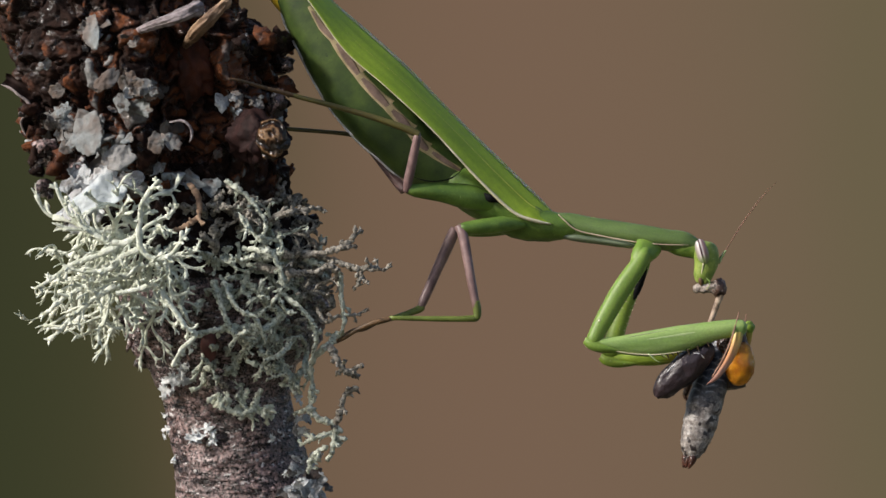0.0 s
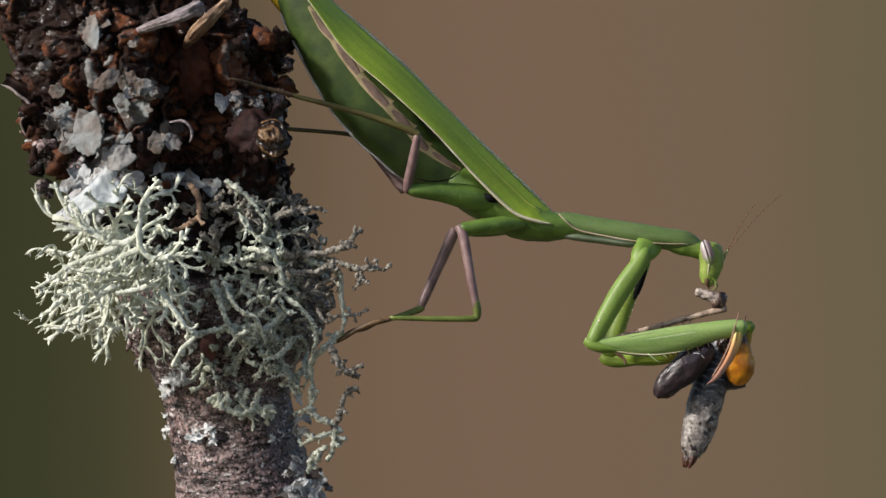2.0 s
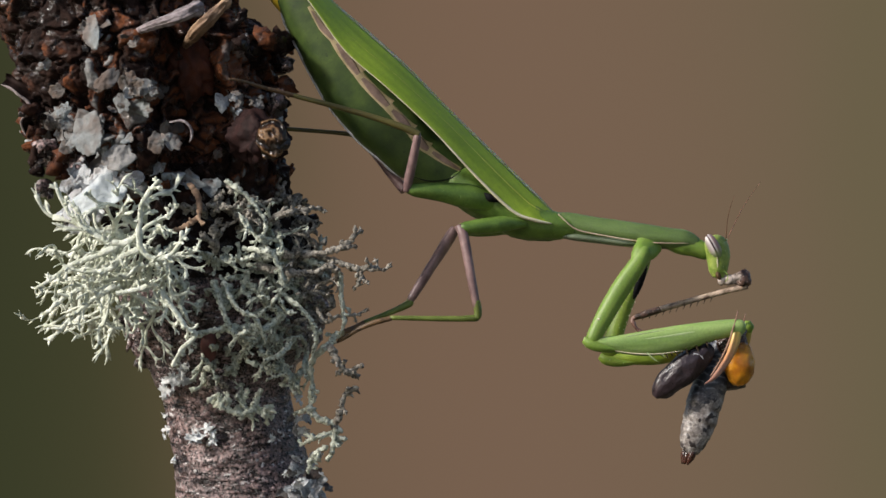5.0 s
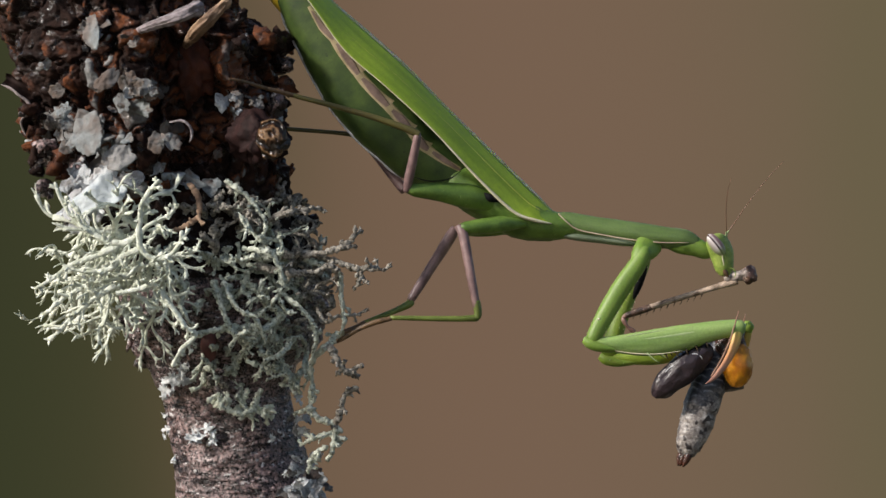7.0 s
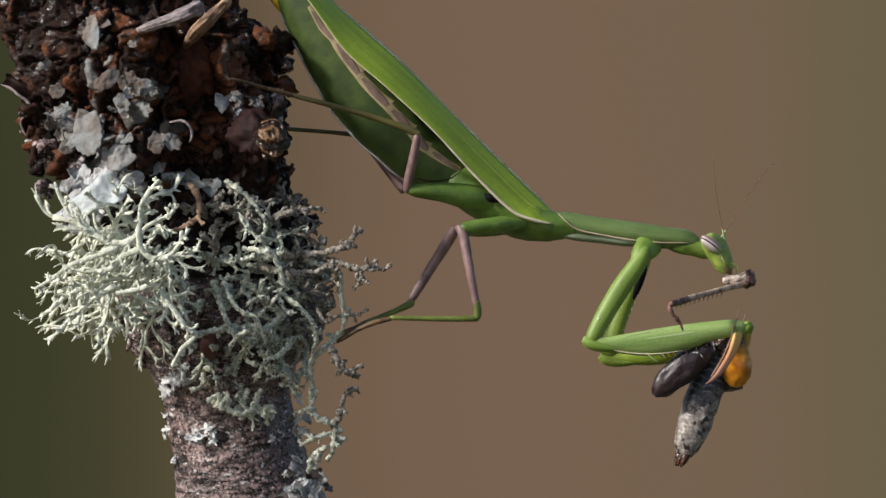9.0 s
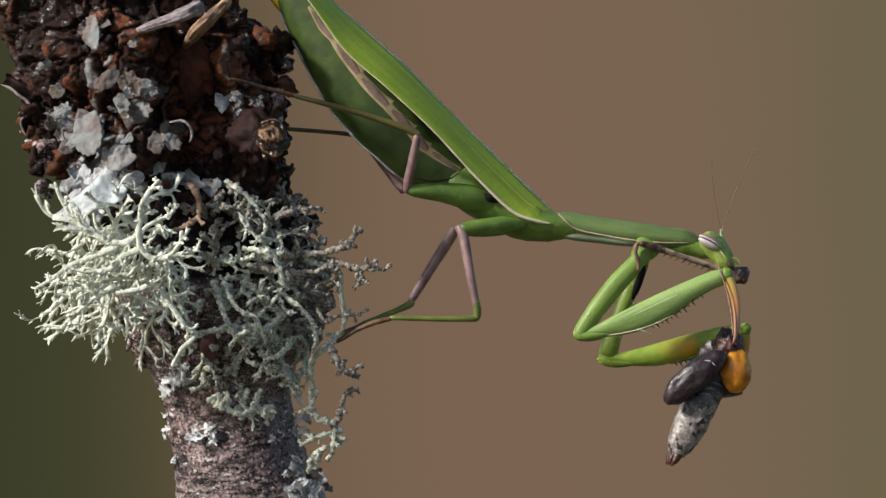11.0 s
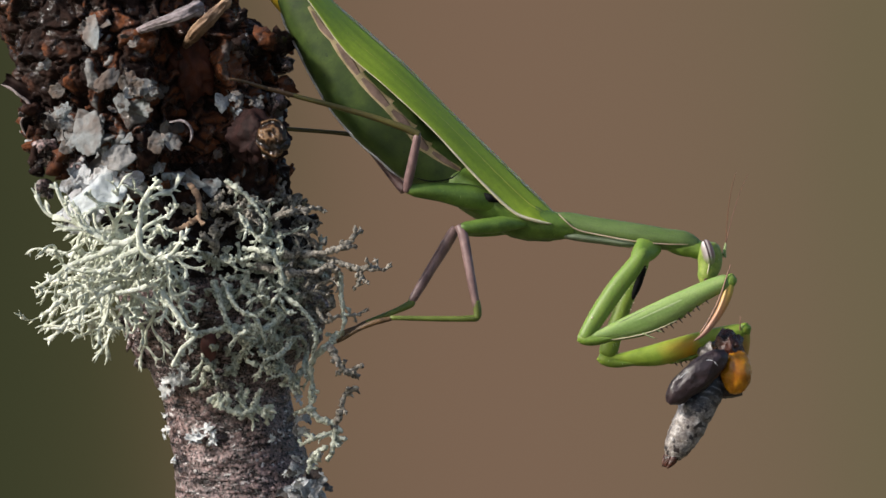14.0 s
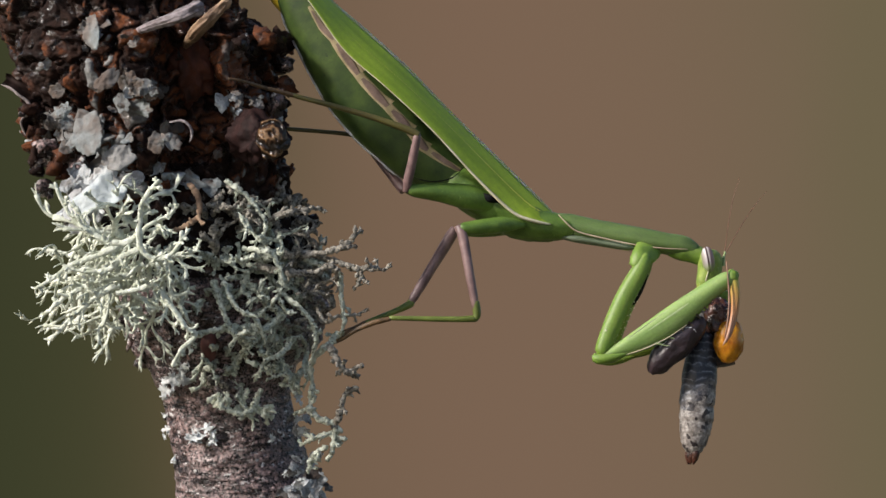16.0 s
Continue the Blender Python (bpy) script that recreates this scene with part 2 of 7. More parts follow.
def crust_material(small=False, sooty=False):
    """Broken scales of bark and flat lichen plates: black brown, rust brown, weathered grey to white, by the cover of each plate."""
    n = Nodes("bark crust", small)
    if small:  # loose pieces: each of its own colour
        pick = n.add("ShaderNodeObjectInfo").outputs["Random"]
        pick = n.add("ShaderNodeMath", [(0, pick), (1, 0.25 if sooty else 0.46)], operation="MULTIPLY").outputs[0]
    else:
        pick = n.add("ShaderNodeAttribute")
        pick.attribute_name = "cover"
        pick = pick.outputs["Fac"]
    stain = n.add("ShaderNodeMath", [(0, n.noise(1.6, 5.0, 0.65)), (1, 0.5)], operation="SUBTRACT").outputs[0]
    pick = n.add("ShaderNodeMath", [(0, stain), (1, 0.45), (2, pick)], operation="MULTIPLY_ADD").outputs[0]
    base = n.ramp(pick, [(0.0, (0.014, 0.009, 0.008, 1)), (0.20, (0.024, 0.012, 0.009, 1)), (0.32, (0.056, 0.026, 0.018, 1)), (0.42, (0.135, 0.045, 0.018, 1)), (0.50, (0.085, 0.058, 0.050, 1)), (0.62, (0.165, 0.155, 0.152, 1)), (0.80, (0.28, 0.295, 0.30, 1)), (1.0, (0.50, 0.52, 0.54, 1))])
    grain = n.noise(0.7, 6.0, 0.7)
    col = n.mix(0.6, base, n.ramp(grain, [(0.3, 0.22), (0.72, 0.78)]), "OVERLAY")
    wet = n.noise(1.6, 4.0)
    n.set(Base_Color=col, Roughness=n.ramp(wet, [(0.40, 0.2), (0.48, 0.8)]), Specular_IOR_Level=n.ramp(wet, [(0.40, 0.5), (0.47, 0.10)]))
    n.bump(n.noise(0.9, 5.0, 0.6), 1.0, 0.35)
    return n.mat


def eye_material():
    n = Nodes("striped eye")
    sep = n.add("ShaderNodeSeparateXYZ", [(0, n.coord)])
    across = n.add("ShaderNodeMath", [(0, sep.outputs[2]), (1, 1000 / 2.6), (2, 0.5)], operation="MULTIPLY_ADD").outputs[0]
    col = n.ramp(across, [(0.12, (0.22, 0.29, 0.08, 1)), (0.18, (0.30, 0.27, 0.22, 1)), (0.27, (0.42, 0.36, 0.36, 1)), (0.33, (0.60, 0.55, 0.54, 1)), (0.37, (0.60, 0.55, 0.54, 1)), (0.40, (0.055, 0.020, 0.026, 1)), (0.47, (0.040, 0.015, 0.020, 1)), (0.50, (0.60, 0.54, 0.52, 1)), (0.54, (0.50, 0.44, 0.43, 1)), (0.60, (0.22, 0.12, 0.13, 1)), (0.74, (0.30, 0.20, 0.18, 1)), (0.84, (0.19, 0.27, 0.07, 1))])
    down = n.add("ShaderNodeMath", [(0, sep.outputs[0]), (1, 1000 / 3.4), (2, 0.5)], operation="MULTIPLY_ADD").outputs[0]
    col = n.mix(n.ramp(down, [(0.62, 0.0), (0.86, 0.8)]), col, (0.25, 0.32, 0.11, 1))
    n.set(Base_Color=col, Roughness=0.4, Coat_Weight=0.1)
    return n.mat


def ring_material():
    n = Nodes("cut knot")
    w = n.add("ShaderNodeTexWave", [("Vector", n.scaled(1000, 1000, 1000)), ("Scale", 0.30), ("Distortion", 16.0), ("Detail", 5.0), ("Detail Scale", 0.5)], wave_type="RINGS", rings_direction="SPHERICAL").outputs[1]
    col = n.ramp(w, [(0.22, (0.010, 0.006, 0.004, 1)), (0.55, (0.034, 0.014, 0.006, 1)), (0.82, (0.072, 0.034, 0.013, 1)), (0.97, (0.17, 0.095, 0.045, 1))])
    n.set(Base_Color=col, Roughness=0.35)
    n.bump(w, 0.9, 0.4)
    return n.mat


def prey_abdomen_material():
    """Ringed and mottled: blue black with pale ring edges near the thorax, pale with dark spots towards the tail."""
    n = Nodes("mottled grey abdomen")
    sep = n.add("ShaderNodeSeparateXYZ", [(0, n.coord)])
    along = n.add("ShaderNodeMath", [(0, sep.outputs[0]), (1, 1000 / 14.0)], operation="MULTIPLY").outputs[0]
    mottle = n.noise(0.9, 6.0, 0.70)
    pale = n.ramp(mottle, [(0.34, (0.060, 0.050, 0.046, 1)), (0.45, (0.15, 0.128, 0.118, 1)), (0.56, (0.30, 0.27, 0.25, 1)), (0.70, (0.60, 0.56, 0.53, 1))])
    pale = n.mix(n.ramp(n.noise(1.2, 2.0, 0.5), [(0.57, 0.0), (0.60, 1.0)]), pale, (0.028, 0.021, 0.022, 1))
    wave = n.add("ShaderNodeMath", [(0, n.noise(1.8, 4.0)), (1, 14.0), (2, n.add("ShaderNodeMath", [(0, sep.outputs[0]), (1, 1000 * 2 * math.pi / 1.05)], operation="MULTIPLY").outputs[0])], operation="MULTIPLY_ADD").outputs[0]
    wave = n.add("ShaderNodeMath", [(0, n.add("ShaderNodeMath", [(0, wave)], operation="SINE").outputs[0]), (1, 0.5), (2, 0.5)], operation="MULTIPLY_ADD").outputs[0]
    blue = n.ramp(wave, [(0.15, (0.008, 0.010, 0.018, 1)), (0.65, (0.030, 0.036, 0.056, 1)), (0.90, (0.09, 0.10, 0.13, 1)), (1.0, (0.24, 0.25, 0.29, 1))])
    blue = n.mix(n.ramp(mottle, [(0.40, 0.0), (0.60, 0.8)]), (0.014, 0.016, 0.026, 1), blue)
    shift = n.add("ShaderNodeMath", [(0, n.noise(3.0)), (1, 0.26), (2, along)], operation="MULTIPLY_ADD").outputs[0]
    shift = n.add("ShaderNodeMath", [(0, sep.outputs[2]), (1, 1000 / 18.0), (2, shift)], operation="MULTIPLY_ADD").outputs[0]
    col = n.mix(n.ramp(shift, [(0.26, 0.0), (0.52, 1.0)]), blue, pale)
    n.set(Base_Color=col, Roughness=0.38)
    n.bump(n.noise(0.7, 4.0), 0.8, 0.2)
    return n.mat


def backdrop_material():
    """Far meadow and wood edge, thrown out of focus: soft colour from side to side. The sheet glows by itself."""
    n = Nodes("self-lit blurred distance")
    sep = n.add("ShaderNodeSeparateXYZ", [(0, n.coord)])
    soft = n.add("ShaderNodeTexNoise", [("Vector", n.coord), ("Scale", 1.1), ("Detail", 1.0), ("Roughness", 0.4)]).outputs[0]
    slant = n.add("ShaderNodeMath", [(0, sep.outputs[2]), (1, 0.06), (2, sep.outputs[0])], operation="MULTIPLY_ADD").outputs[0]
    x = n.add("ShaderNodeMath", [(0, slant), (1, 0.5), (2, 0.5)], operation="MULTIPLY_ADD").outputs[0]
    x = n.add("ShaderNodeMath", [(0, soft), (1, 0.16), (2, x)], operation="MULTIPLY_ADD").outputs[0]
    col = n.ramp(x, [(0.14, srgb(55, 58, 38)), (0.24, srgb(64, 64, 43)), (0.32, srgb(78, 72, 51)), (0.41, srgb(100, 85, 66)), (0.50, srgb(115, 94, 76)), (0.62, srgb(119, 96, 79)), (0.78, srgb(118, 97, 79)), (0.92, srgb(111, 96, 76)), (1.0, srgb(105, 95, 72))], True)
    # black base: the distance's daylight is put in as emission
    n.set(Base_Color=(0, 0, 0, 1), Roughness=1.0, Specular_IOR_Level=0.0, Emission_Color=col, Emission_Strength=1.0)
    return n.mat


def ground_material():
    n = Nodes("dry meadow soil")
    col = n.ramp(n.noise(120.0, 8.0, 0.65), [(0.35, (0.06, 0.055, 0.025, 1)), (0.6, (0.14, 0.11, 0.06, 1)), (0.75, (0.20, 0.17, 0.09, 1))])
    n.set(Base_Color=col, Roughness=0.95)
    n.bump(n.noise(15.0, 6.0, 0.7), 1.0, 8.0)
    return n.mat


KNOT = skin("dark knot bark", (0.008, 0.004, 0.004, 1), (0.032, 0.014, 0.013, 1), 2.0, 0.3, 0.7, 0.3, specks=(0.07, 0.035, 0.032, 1), speck_size=1.4, speck_at=0.70, gloss=0.15)
BARK, CRUST, EYE, RINGS = bark_material(), crust_material(), eye_material(), ring_material()
PREY_ABDOMEN = prey_abdomen_material()


# ---- shaping ----
def spline(rows, sub):
    """Catmull-Rom through the rows of any width."""
    p = np.array(rows, float)
    p = np.vstack([2 * p[0] - p[1], p, 2 * p[-1] - p[-2]])
    out = []
    for i in range(1, len(p) - 2):
        for k in range(sub):
            t = k / sub
            a, b, c, d = p[i - 1], p[i], p[i + 1], p[i + 2]
            out.append(0.5 * (2 * b + (c - a) * t + (2 * a - 5 * b + 4 * c - d) * t * t + (3 * b - a - 3 * c + d) * t ** 3))
    out.append(p[-2])
    return np.array(out)


def rings_of(points, radii, sub=4):
    """Centres, half-heights, half-depths and the two cross axes along a spline. Radii in millimetres: height, depth."""
    rr = [(r, r) if not hasattr(r, "__len__") else r for r in radii]
    s = spline([(*p, *r) for p, r in zip(points, rr)], sub)
    c, r = s[:, :3], np.maximum(s[:, 3:], 0.004) * MM
    t = np.gradient(c, axis=0)
    t /= np.linalg.norm(t, axis=1)[:, None]
    n2 = np.array((0, -1.0, 0)) - t * (t @ np.array((0, -1.0, 0)))[:, None]
    weak = np.linalg.norm(n2, axis=1) < 0.2
    n2[weak] = np.array((0, 0, 1.0)) - t[weak] * t[weak][:, 2:3]
    n2 /= np.linalg.norm(n2, axis=1)[:, None]
    return c, r, np.cross(n2, t), n2


def loft(points, radii, seg=14, sub=4, shape=None):
    """A closed tube. shape(u, a): a factor on the radius at the share u of the length and the angle a from the upper side."""
    c, r, n1, n2 = rings_of(points, radii, sub)
    a = np.arange(seg) / seg * 2 * np.pi
    k = np.ones((len(c), seg))
    if shape:
        for i in range(len(c)):
            for j in range(seg):
                k[i, j] = shape(i / (len(c) - 1), a[j])
    v = c[:, None] + n1[:, None] * (r[:, :1] * np.cos(a) * k)[..., None] + n2[:, None] * (r[:, 1:] * np.sin(a) * k)[..., None]
    n = len(c)
    faces = [(i * seg + j, i * seg + (j + 1) % seg, (i + 1) * seg + (j + 1) % seg, (i + 1) * seg + j) for i in range(n - 1) for j in range(seg)]
    v = np.vstack([v.reshape(-1, 3), c[:1], c[-1:]])
    faces += [(n * seg, (j + 1) % seg, j) for j in range(seg)] + [(n * seg + 1, (n - 1) * seg + j, (n - 1) * seg + (j + 1) % seg) for j in range(seg)]
    return v, faces


def ball(centre, rx, ry, rz, seg=20, rows=12, lumps=0.0, size=1.0, seed=0):
    """An ellipsoid, lumpy where asked. Radii in millimetres."""
    v, f = [], []
    for i in range(rows + 1):
        for j in range(seg):
            p, q_ = math.pi * i / rows, 2 * math.pi * j / seg
            d = Vector((math.sin(p) * math.cos(q_), math.sin(p) * math.sin(q_), math.cos(p)))
            k = 1 + lumps * noise.fractal(d * size + Vector((seed, 0, 0)), 0.8, 2.0, 4) if lumps else 1
            v.append((centre[0] + d.x * rx * MM * k, centre[1] + d.y * ry * MM * k, centre[2] + d.z * rz * MM * k))
    for i in range(rows):
        for j in range(seg):
            f.append((i * seg + j, (i + 1) * seg + j, (i + 1) * seg + (j + 1) % seg, i * seg + (j + 1) % seg))
    return np.array(v), f


def mesh_of(name, shape, material, smooth=True):
    me = bpy.data.meshes.new(name)
    me.from_pydata([tuple(p) for p in shape[0]], [], shape[1])
    me.materials.append(material)
    me.polygons.foreach_set("use_smooth", [smooth] * len(me.polygons))
    me.update()
    return me


HOME = {}


def part(name, shape, material, parent=None, label="", home=None, local=False, smooth=True):
    """One mesh object. home: the pose of its origin in the world; local: the shape is given from that origin."""
    home = home or Matrix.Translation(HOME[parent].translation if parent else (0, 0, 0))
    v, f = shape
    if not local:
        inv = np.array(home.inverted())
        v = np.asarray(v) @ inv[:3, :3].T + inv[:3, 3]
    ob = new(name, mesh_of(name, (v, f), material, smooth))
    HOME[ob] = home
    if parent:
        ob.parent = parent
        ob.matrix_basis = HOME[parent].inverted() @ home
    else:
        ob.matrix_basis = home
    return tagged(ob, label)


def empty(name, place, label, category, group=""):
    ob = new(name)
    ob.empty_display_size = 0.005
    ob.matrix_basis = HOME[ob] = Matrix.Translation(place)
    return tagged(ob, label, category, group)


def aim(a, b):
    """The pose of a limb from the joint a towards b: its own x axis along it."""
    x = (b - a).normalized()
    y = (Vector((0, 1, 0)) - x * x.y).normalized()
    z = x.cross(y)
    m = Matrix((x, y, z)).transposed().to_4x4()
    m.translation = a
    return m


def mm(*p):
    return Vector(p) * MM


# ---- setting ----
def setting():
    g, d = 60.0, 6.0
    ground = part("ground", ([(-g, -g, 0), (g, -g, 0), (g, g, 0), (-g, g, 0)], [(0, 1, 2, 3)]), ground_material(), smooth=False)
    tagged(ground, "dry brown and green meadow ground", "ground", kind="structure")
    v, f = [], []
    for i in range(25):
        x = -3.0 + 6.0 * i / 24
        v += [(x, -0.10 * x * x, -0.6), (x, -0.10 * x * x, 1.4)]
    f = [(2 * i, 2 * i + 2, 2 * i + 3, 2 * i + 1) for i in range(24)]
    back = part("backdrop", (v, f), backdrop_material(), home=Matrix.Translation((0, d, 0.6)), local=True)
    tagged(back, "glowing sheet painted as blurred brown and olive meadow in the distance", "backdrop", kind="structure")


setting()


# ---- branch ----
AXIS = [  # height, centre, radius along the stem, in millimetres
    V(-51.36, 6, 69.75), V(-49.74, 6, 53.55), V(-47.71, 6, 40.58), V(-46.66, 6, 34.1), V(-42.85, 6, 29.65), V(-42.29, 6, 22.76), V(-40.83, 6, 15.47), V(-36.78, 6, 8.99), V(-33.54, 6, 0.89), V(-31.51, 6, -6.4), V(-30.7, 6, -12.88),
    V(-31.75, 6, -16.53), V(-30.86, 6, -20.98), V(-30.3, 6, -25.03), V(-29.49, 6, -29.08), V(-27.87, 6, -35.72), V(-26.65, 6, -45.28)]
GIRTH = [9.60, 15.4, 17.20, 17.28, 19.20, 18.72, 16.64, 13.60, 14.40, 14.80, 13.76, 10.88, 8.96, 9.04, 9.44, 10.56, 10.40]


def stem(h):
    """Centre and radius of the stem at the height h above the camera's axis, in metres."""
    zs = [p.z for p in AXIS][::-1]
    return (np.interp(h, zs, [p.x for p in AXIS][::-1]), 0.006, np.interp(h, zs, GIRTH[::-1]) * MM)


def scales(s, size, seed):
    """Height of tilted, broken scales of that size at the place s, both in millimetres."""
    d, pts = noise.voronoi(s / size + Vector((seed, 0, 0)))
    c = noise.cell_vector(pts[0] * 53.7)
    tilt = (s / size + Vector((seed, 0, 0)) - pts[0]).dot(Vector((c.x - 0.5, c.y - 0.5, c.z - 0.5)))
    return (c.x - 0.5) * 1.3 + tilt * 1.6 - max(0, 0.10 - (d[1] - d[0])) * 5


def plates(s):
    """Crust of overlapping plates at the place s in millimetres: their height, and their cover from 0 (black bark) over rust brown to 1 (white lichen)."""
    w = Vector((s.x, s.y, s.z * 0.85)) + 1.5 * noise.noise_vector(s * 0.30) + 0.7 * noise.noise_vector(s * 0.75 + Vector((9, 0, 0)))
    height, cover = 0.0, 0.0
    for size, share, seed in ((5.2, 1.0, 3), (2.8, 0.34, 11)):
        q = w / size + Vector((seed, seed * 0.7, 0))
        d, pts = noise.voronoi(q)
        c = noise.cell_vector(pts[0] * 53.7)
        e = noise.cell_vector(pts[0] * 31.3 + Vector((5, 5, 5)))
        gap = min(max((d[1] - d[0]) / 0.16, 0), 1)
        lean = (q - pts[0]).dot(Vector((c.x - 0.5, c.y - 0.5, c.z - 0.5)))
        x, z = s.x, s.z - EYE_HEIGHT / MM
        pale = 0.05 + 0.62 * math.exp(-((x + 48) ** 2 + (z - 11) ** 2) / 75) + 0.12 * math.exp(-((x + 44) ** 2 + (z - 21) ** 2) / 70) + 0.30 * math.exp(-((x + 25) ** 2 + (z - 20) ** 2) / 30)
        if -39.5 < x < -30.5 and z > 12:
            pale = 0.02
        if x < -49 and z > 20:
            pale = 0.0
        if e.x < pale:
            kind = 0.60 + 0.40 * e.x / pale
        else:
            kind = 0.40 + 0.06 * e.y if e.y < 0.26 else 0.22 * e.z
        if -39.5 < x < -30.5 and z > 12:
            kind = 0.30 + 0.14 * e.z
        if x > -31 and z > 15 and kind < 0.5:
            kind = 0.26 + 0.28 * e.z
        height += share * (1.5 * gap ** 0.6 + 1.5 * (c.x - 0.5) + 2.0 * lean + (0.7 if kind > 0.55 else 0))
        if size > 4:
            cover = kind * gap
        elif e.z > 0.45:
            cover = 0.35 * cover + 0.65 * kind * gap
    return height - 1.6, cover


def rough_at(p, h):
    """Relief of the stem in millimetres: deep broken crust above, tight bark below."""
    up = min(max((h - (EYE_HEIGHT + 0.004)) / 0.006, 0), 1)
    mid = min(max((h - (EYE_HEIGHT - 0.018)) / 0.006, 0), 1)
    s = p * 1000
    w_ = s + 0.9 * noise.noise_vector(s * 0.45)
    tight = 0.26 * noise.fractal(Vector((s.x * 0.5, s.y * 0.5, s.z * 0.7)), 0.9, 2.2, 5) + 0.14 * noise.noise(Vector((s.x * 0.25, s.y * 0.25, s.z * 1.3 + 1.5 * noise.noise(s * 0.2)))) + 0.6 * noise.noise(s * 0.12)
    out = tight * (1 - 0.4 * up)
    if mid > 0:
        out += mid * (1 - up) * (0.5 * scales(w_, 3.6, 9) + 0.5 * noise.fractal(s * 0.25, 0.8, 2.0, 4))
    if up > 0:
        out += up * (plates(s)[0] + 0.10 * scales(w_, 2.0, 7) + 0.2 * noise.fractal(s * 0.9, 0.7, 2.2, 5) + 1.6 * noise.noise(s * 0.13))
    return out


def hollow(x, y, h):
    """Depth in metres of the dark rotten hollow in the upper stem."""
    if y > 0:
        return 0.0
    u, v = (x + 0.0355) / 0.0050, (h - EYE_HEIGHT - 0.0205) / 0.0105
    d = math.hypot(u, v) + 0.25 * noise.noise(Vector((x, 0, h)) * 400)
    return 0.0045 * min(max((1.15 - d) / 0.4, 0), 1)


def stem_point(a, h, lift=0.0):
    x, y, r = stem(h)
    p = Vector((x + r * math.cos(a), y + r * math.sin(a) * 0.95, h))
    p.y += hollow(p.x, p.y, h)
    out = Vector((math.cos(a), math.sin(a), 0))
    return p + out * (rough_at(p, h) + lift) * MM, out


def build_stem(z0, z1, rows, seg, down=0.0, cover=None):
    v, f = [], []
    for i in range(rows + 1):
        h = z0 + (z1 - z0) * i / rows
        for j in range(seg):
            a = 2 * math.pi * j / seg
            v.append(stem_point(a, h)[0])
            if cover is not None:
                x, y, r = stem(h)
                p = Vector((x + r * math.cos(a), y + r * math.sin(a) * 0.95, h))
                p.y += hollow(p.x, p.y, h)
                cover.append(plates(p * 1000)[1] * min(max((h - EYE_HEIGHT - 0.004) / 0.006, 0), 1))
    for i in range(rows):
        for j in range(seg):
            f.append((i * seg + j, i * seg + (j + 1) % seg, (i + 1) * seg + (j + 1) % seg, (i + 1) * seg + j))
    at = len(v)
    v += [Vector((stem(z0)[0], 0.006, z0 - down)), Vector((stem(z1)[0], 0.006, z1 + 0.002))]
    f += [(at, (j + 1) % seg, j) for j in range(seg)] + [(at + 1, rows * seg + j, rows * seg + (j + 1) % seg) for j in range(seg)]
    return [tuple(p) for p in v], f


branch = empty("branch", (stem(EYE_HEIGHT)[0], 0.006, 0.0), "dead upright branch with cracked brown bark and crusty lichen", "branch")
SPLIT = EYE_HEIGHT - 0.004
COVER = []
crust = part("upper_bark", build_stem(SPLIT, AXIS[0].z, 380, 480, 0.0, COVER), CRUST, branch, "dark broken bark crust with grey lichen plates")
crust.data.attributes.new("cover", "FLOAT", "POINT").data.foreach_set("value", COVER + [0.0, 0.0])
part("lower_bark", build_stem(EYE_HEIGHT - 0.040, SPLIT, 230, 320), BARK, branch, "tight pinkish grey bark with fine cracks")
foot = [V(-26, 6, -39.5), V(-25, 6, -80), V(-22, 7, -300), V(-24, 7, -605)]
part("stem_foot", loft(foot, [10.2, 10.6, 12.5, 15], 40, 8, lambda u, a: 1 + 0.05 * noise.noise(Vector((math.cos(a) * 2, math.sin(a) * 2, u * 30)))), BARK, branch)


def chip_shapes(count, material):
    """Angular lumps of bark, each of about 40 faces."""
    out = []
    for k in range(count):
        bm = bmesh.new()
        bmesh.ops.create_icosphere(bm, subdivisions=2, radius=1.0)
        for v in bm.verts:
            d = v.co.normalized()
            r = 1 + 0.75 * noise.fractal(d * 1.6 + Vector((k * 7.1, 0, 0)), 0.7, 2.2, 4)
            v.co = Vector((d.x * r, d.y * r * 0.75, d.z * r * 0.4))
        me = bpy.data.meshes.new("bark_flake")
        bm.to_mesh(me)
        bm.free()
        me.polygons.foreach_set("use_smooth", [True] * len(me.polygons))
        me.materials.append(material)
        out.append(me)
    return out


UNDERSIDE = skin("dark lobe underside", (0.010, 0.006, 0.005, 1), (0.030, 0.016, 0.013, 1), 1.0, 0.3, 0.6, 0.1, gloss=0.12)


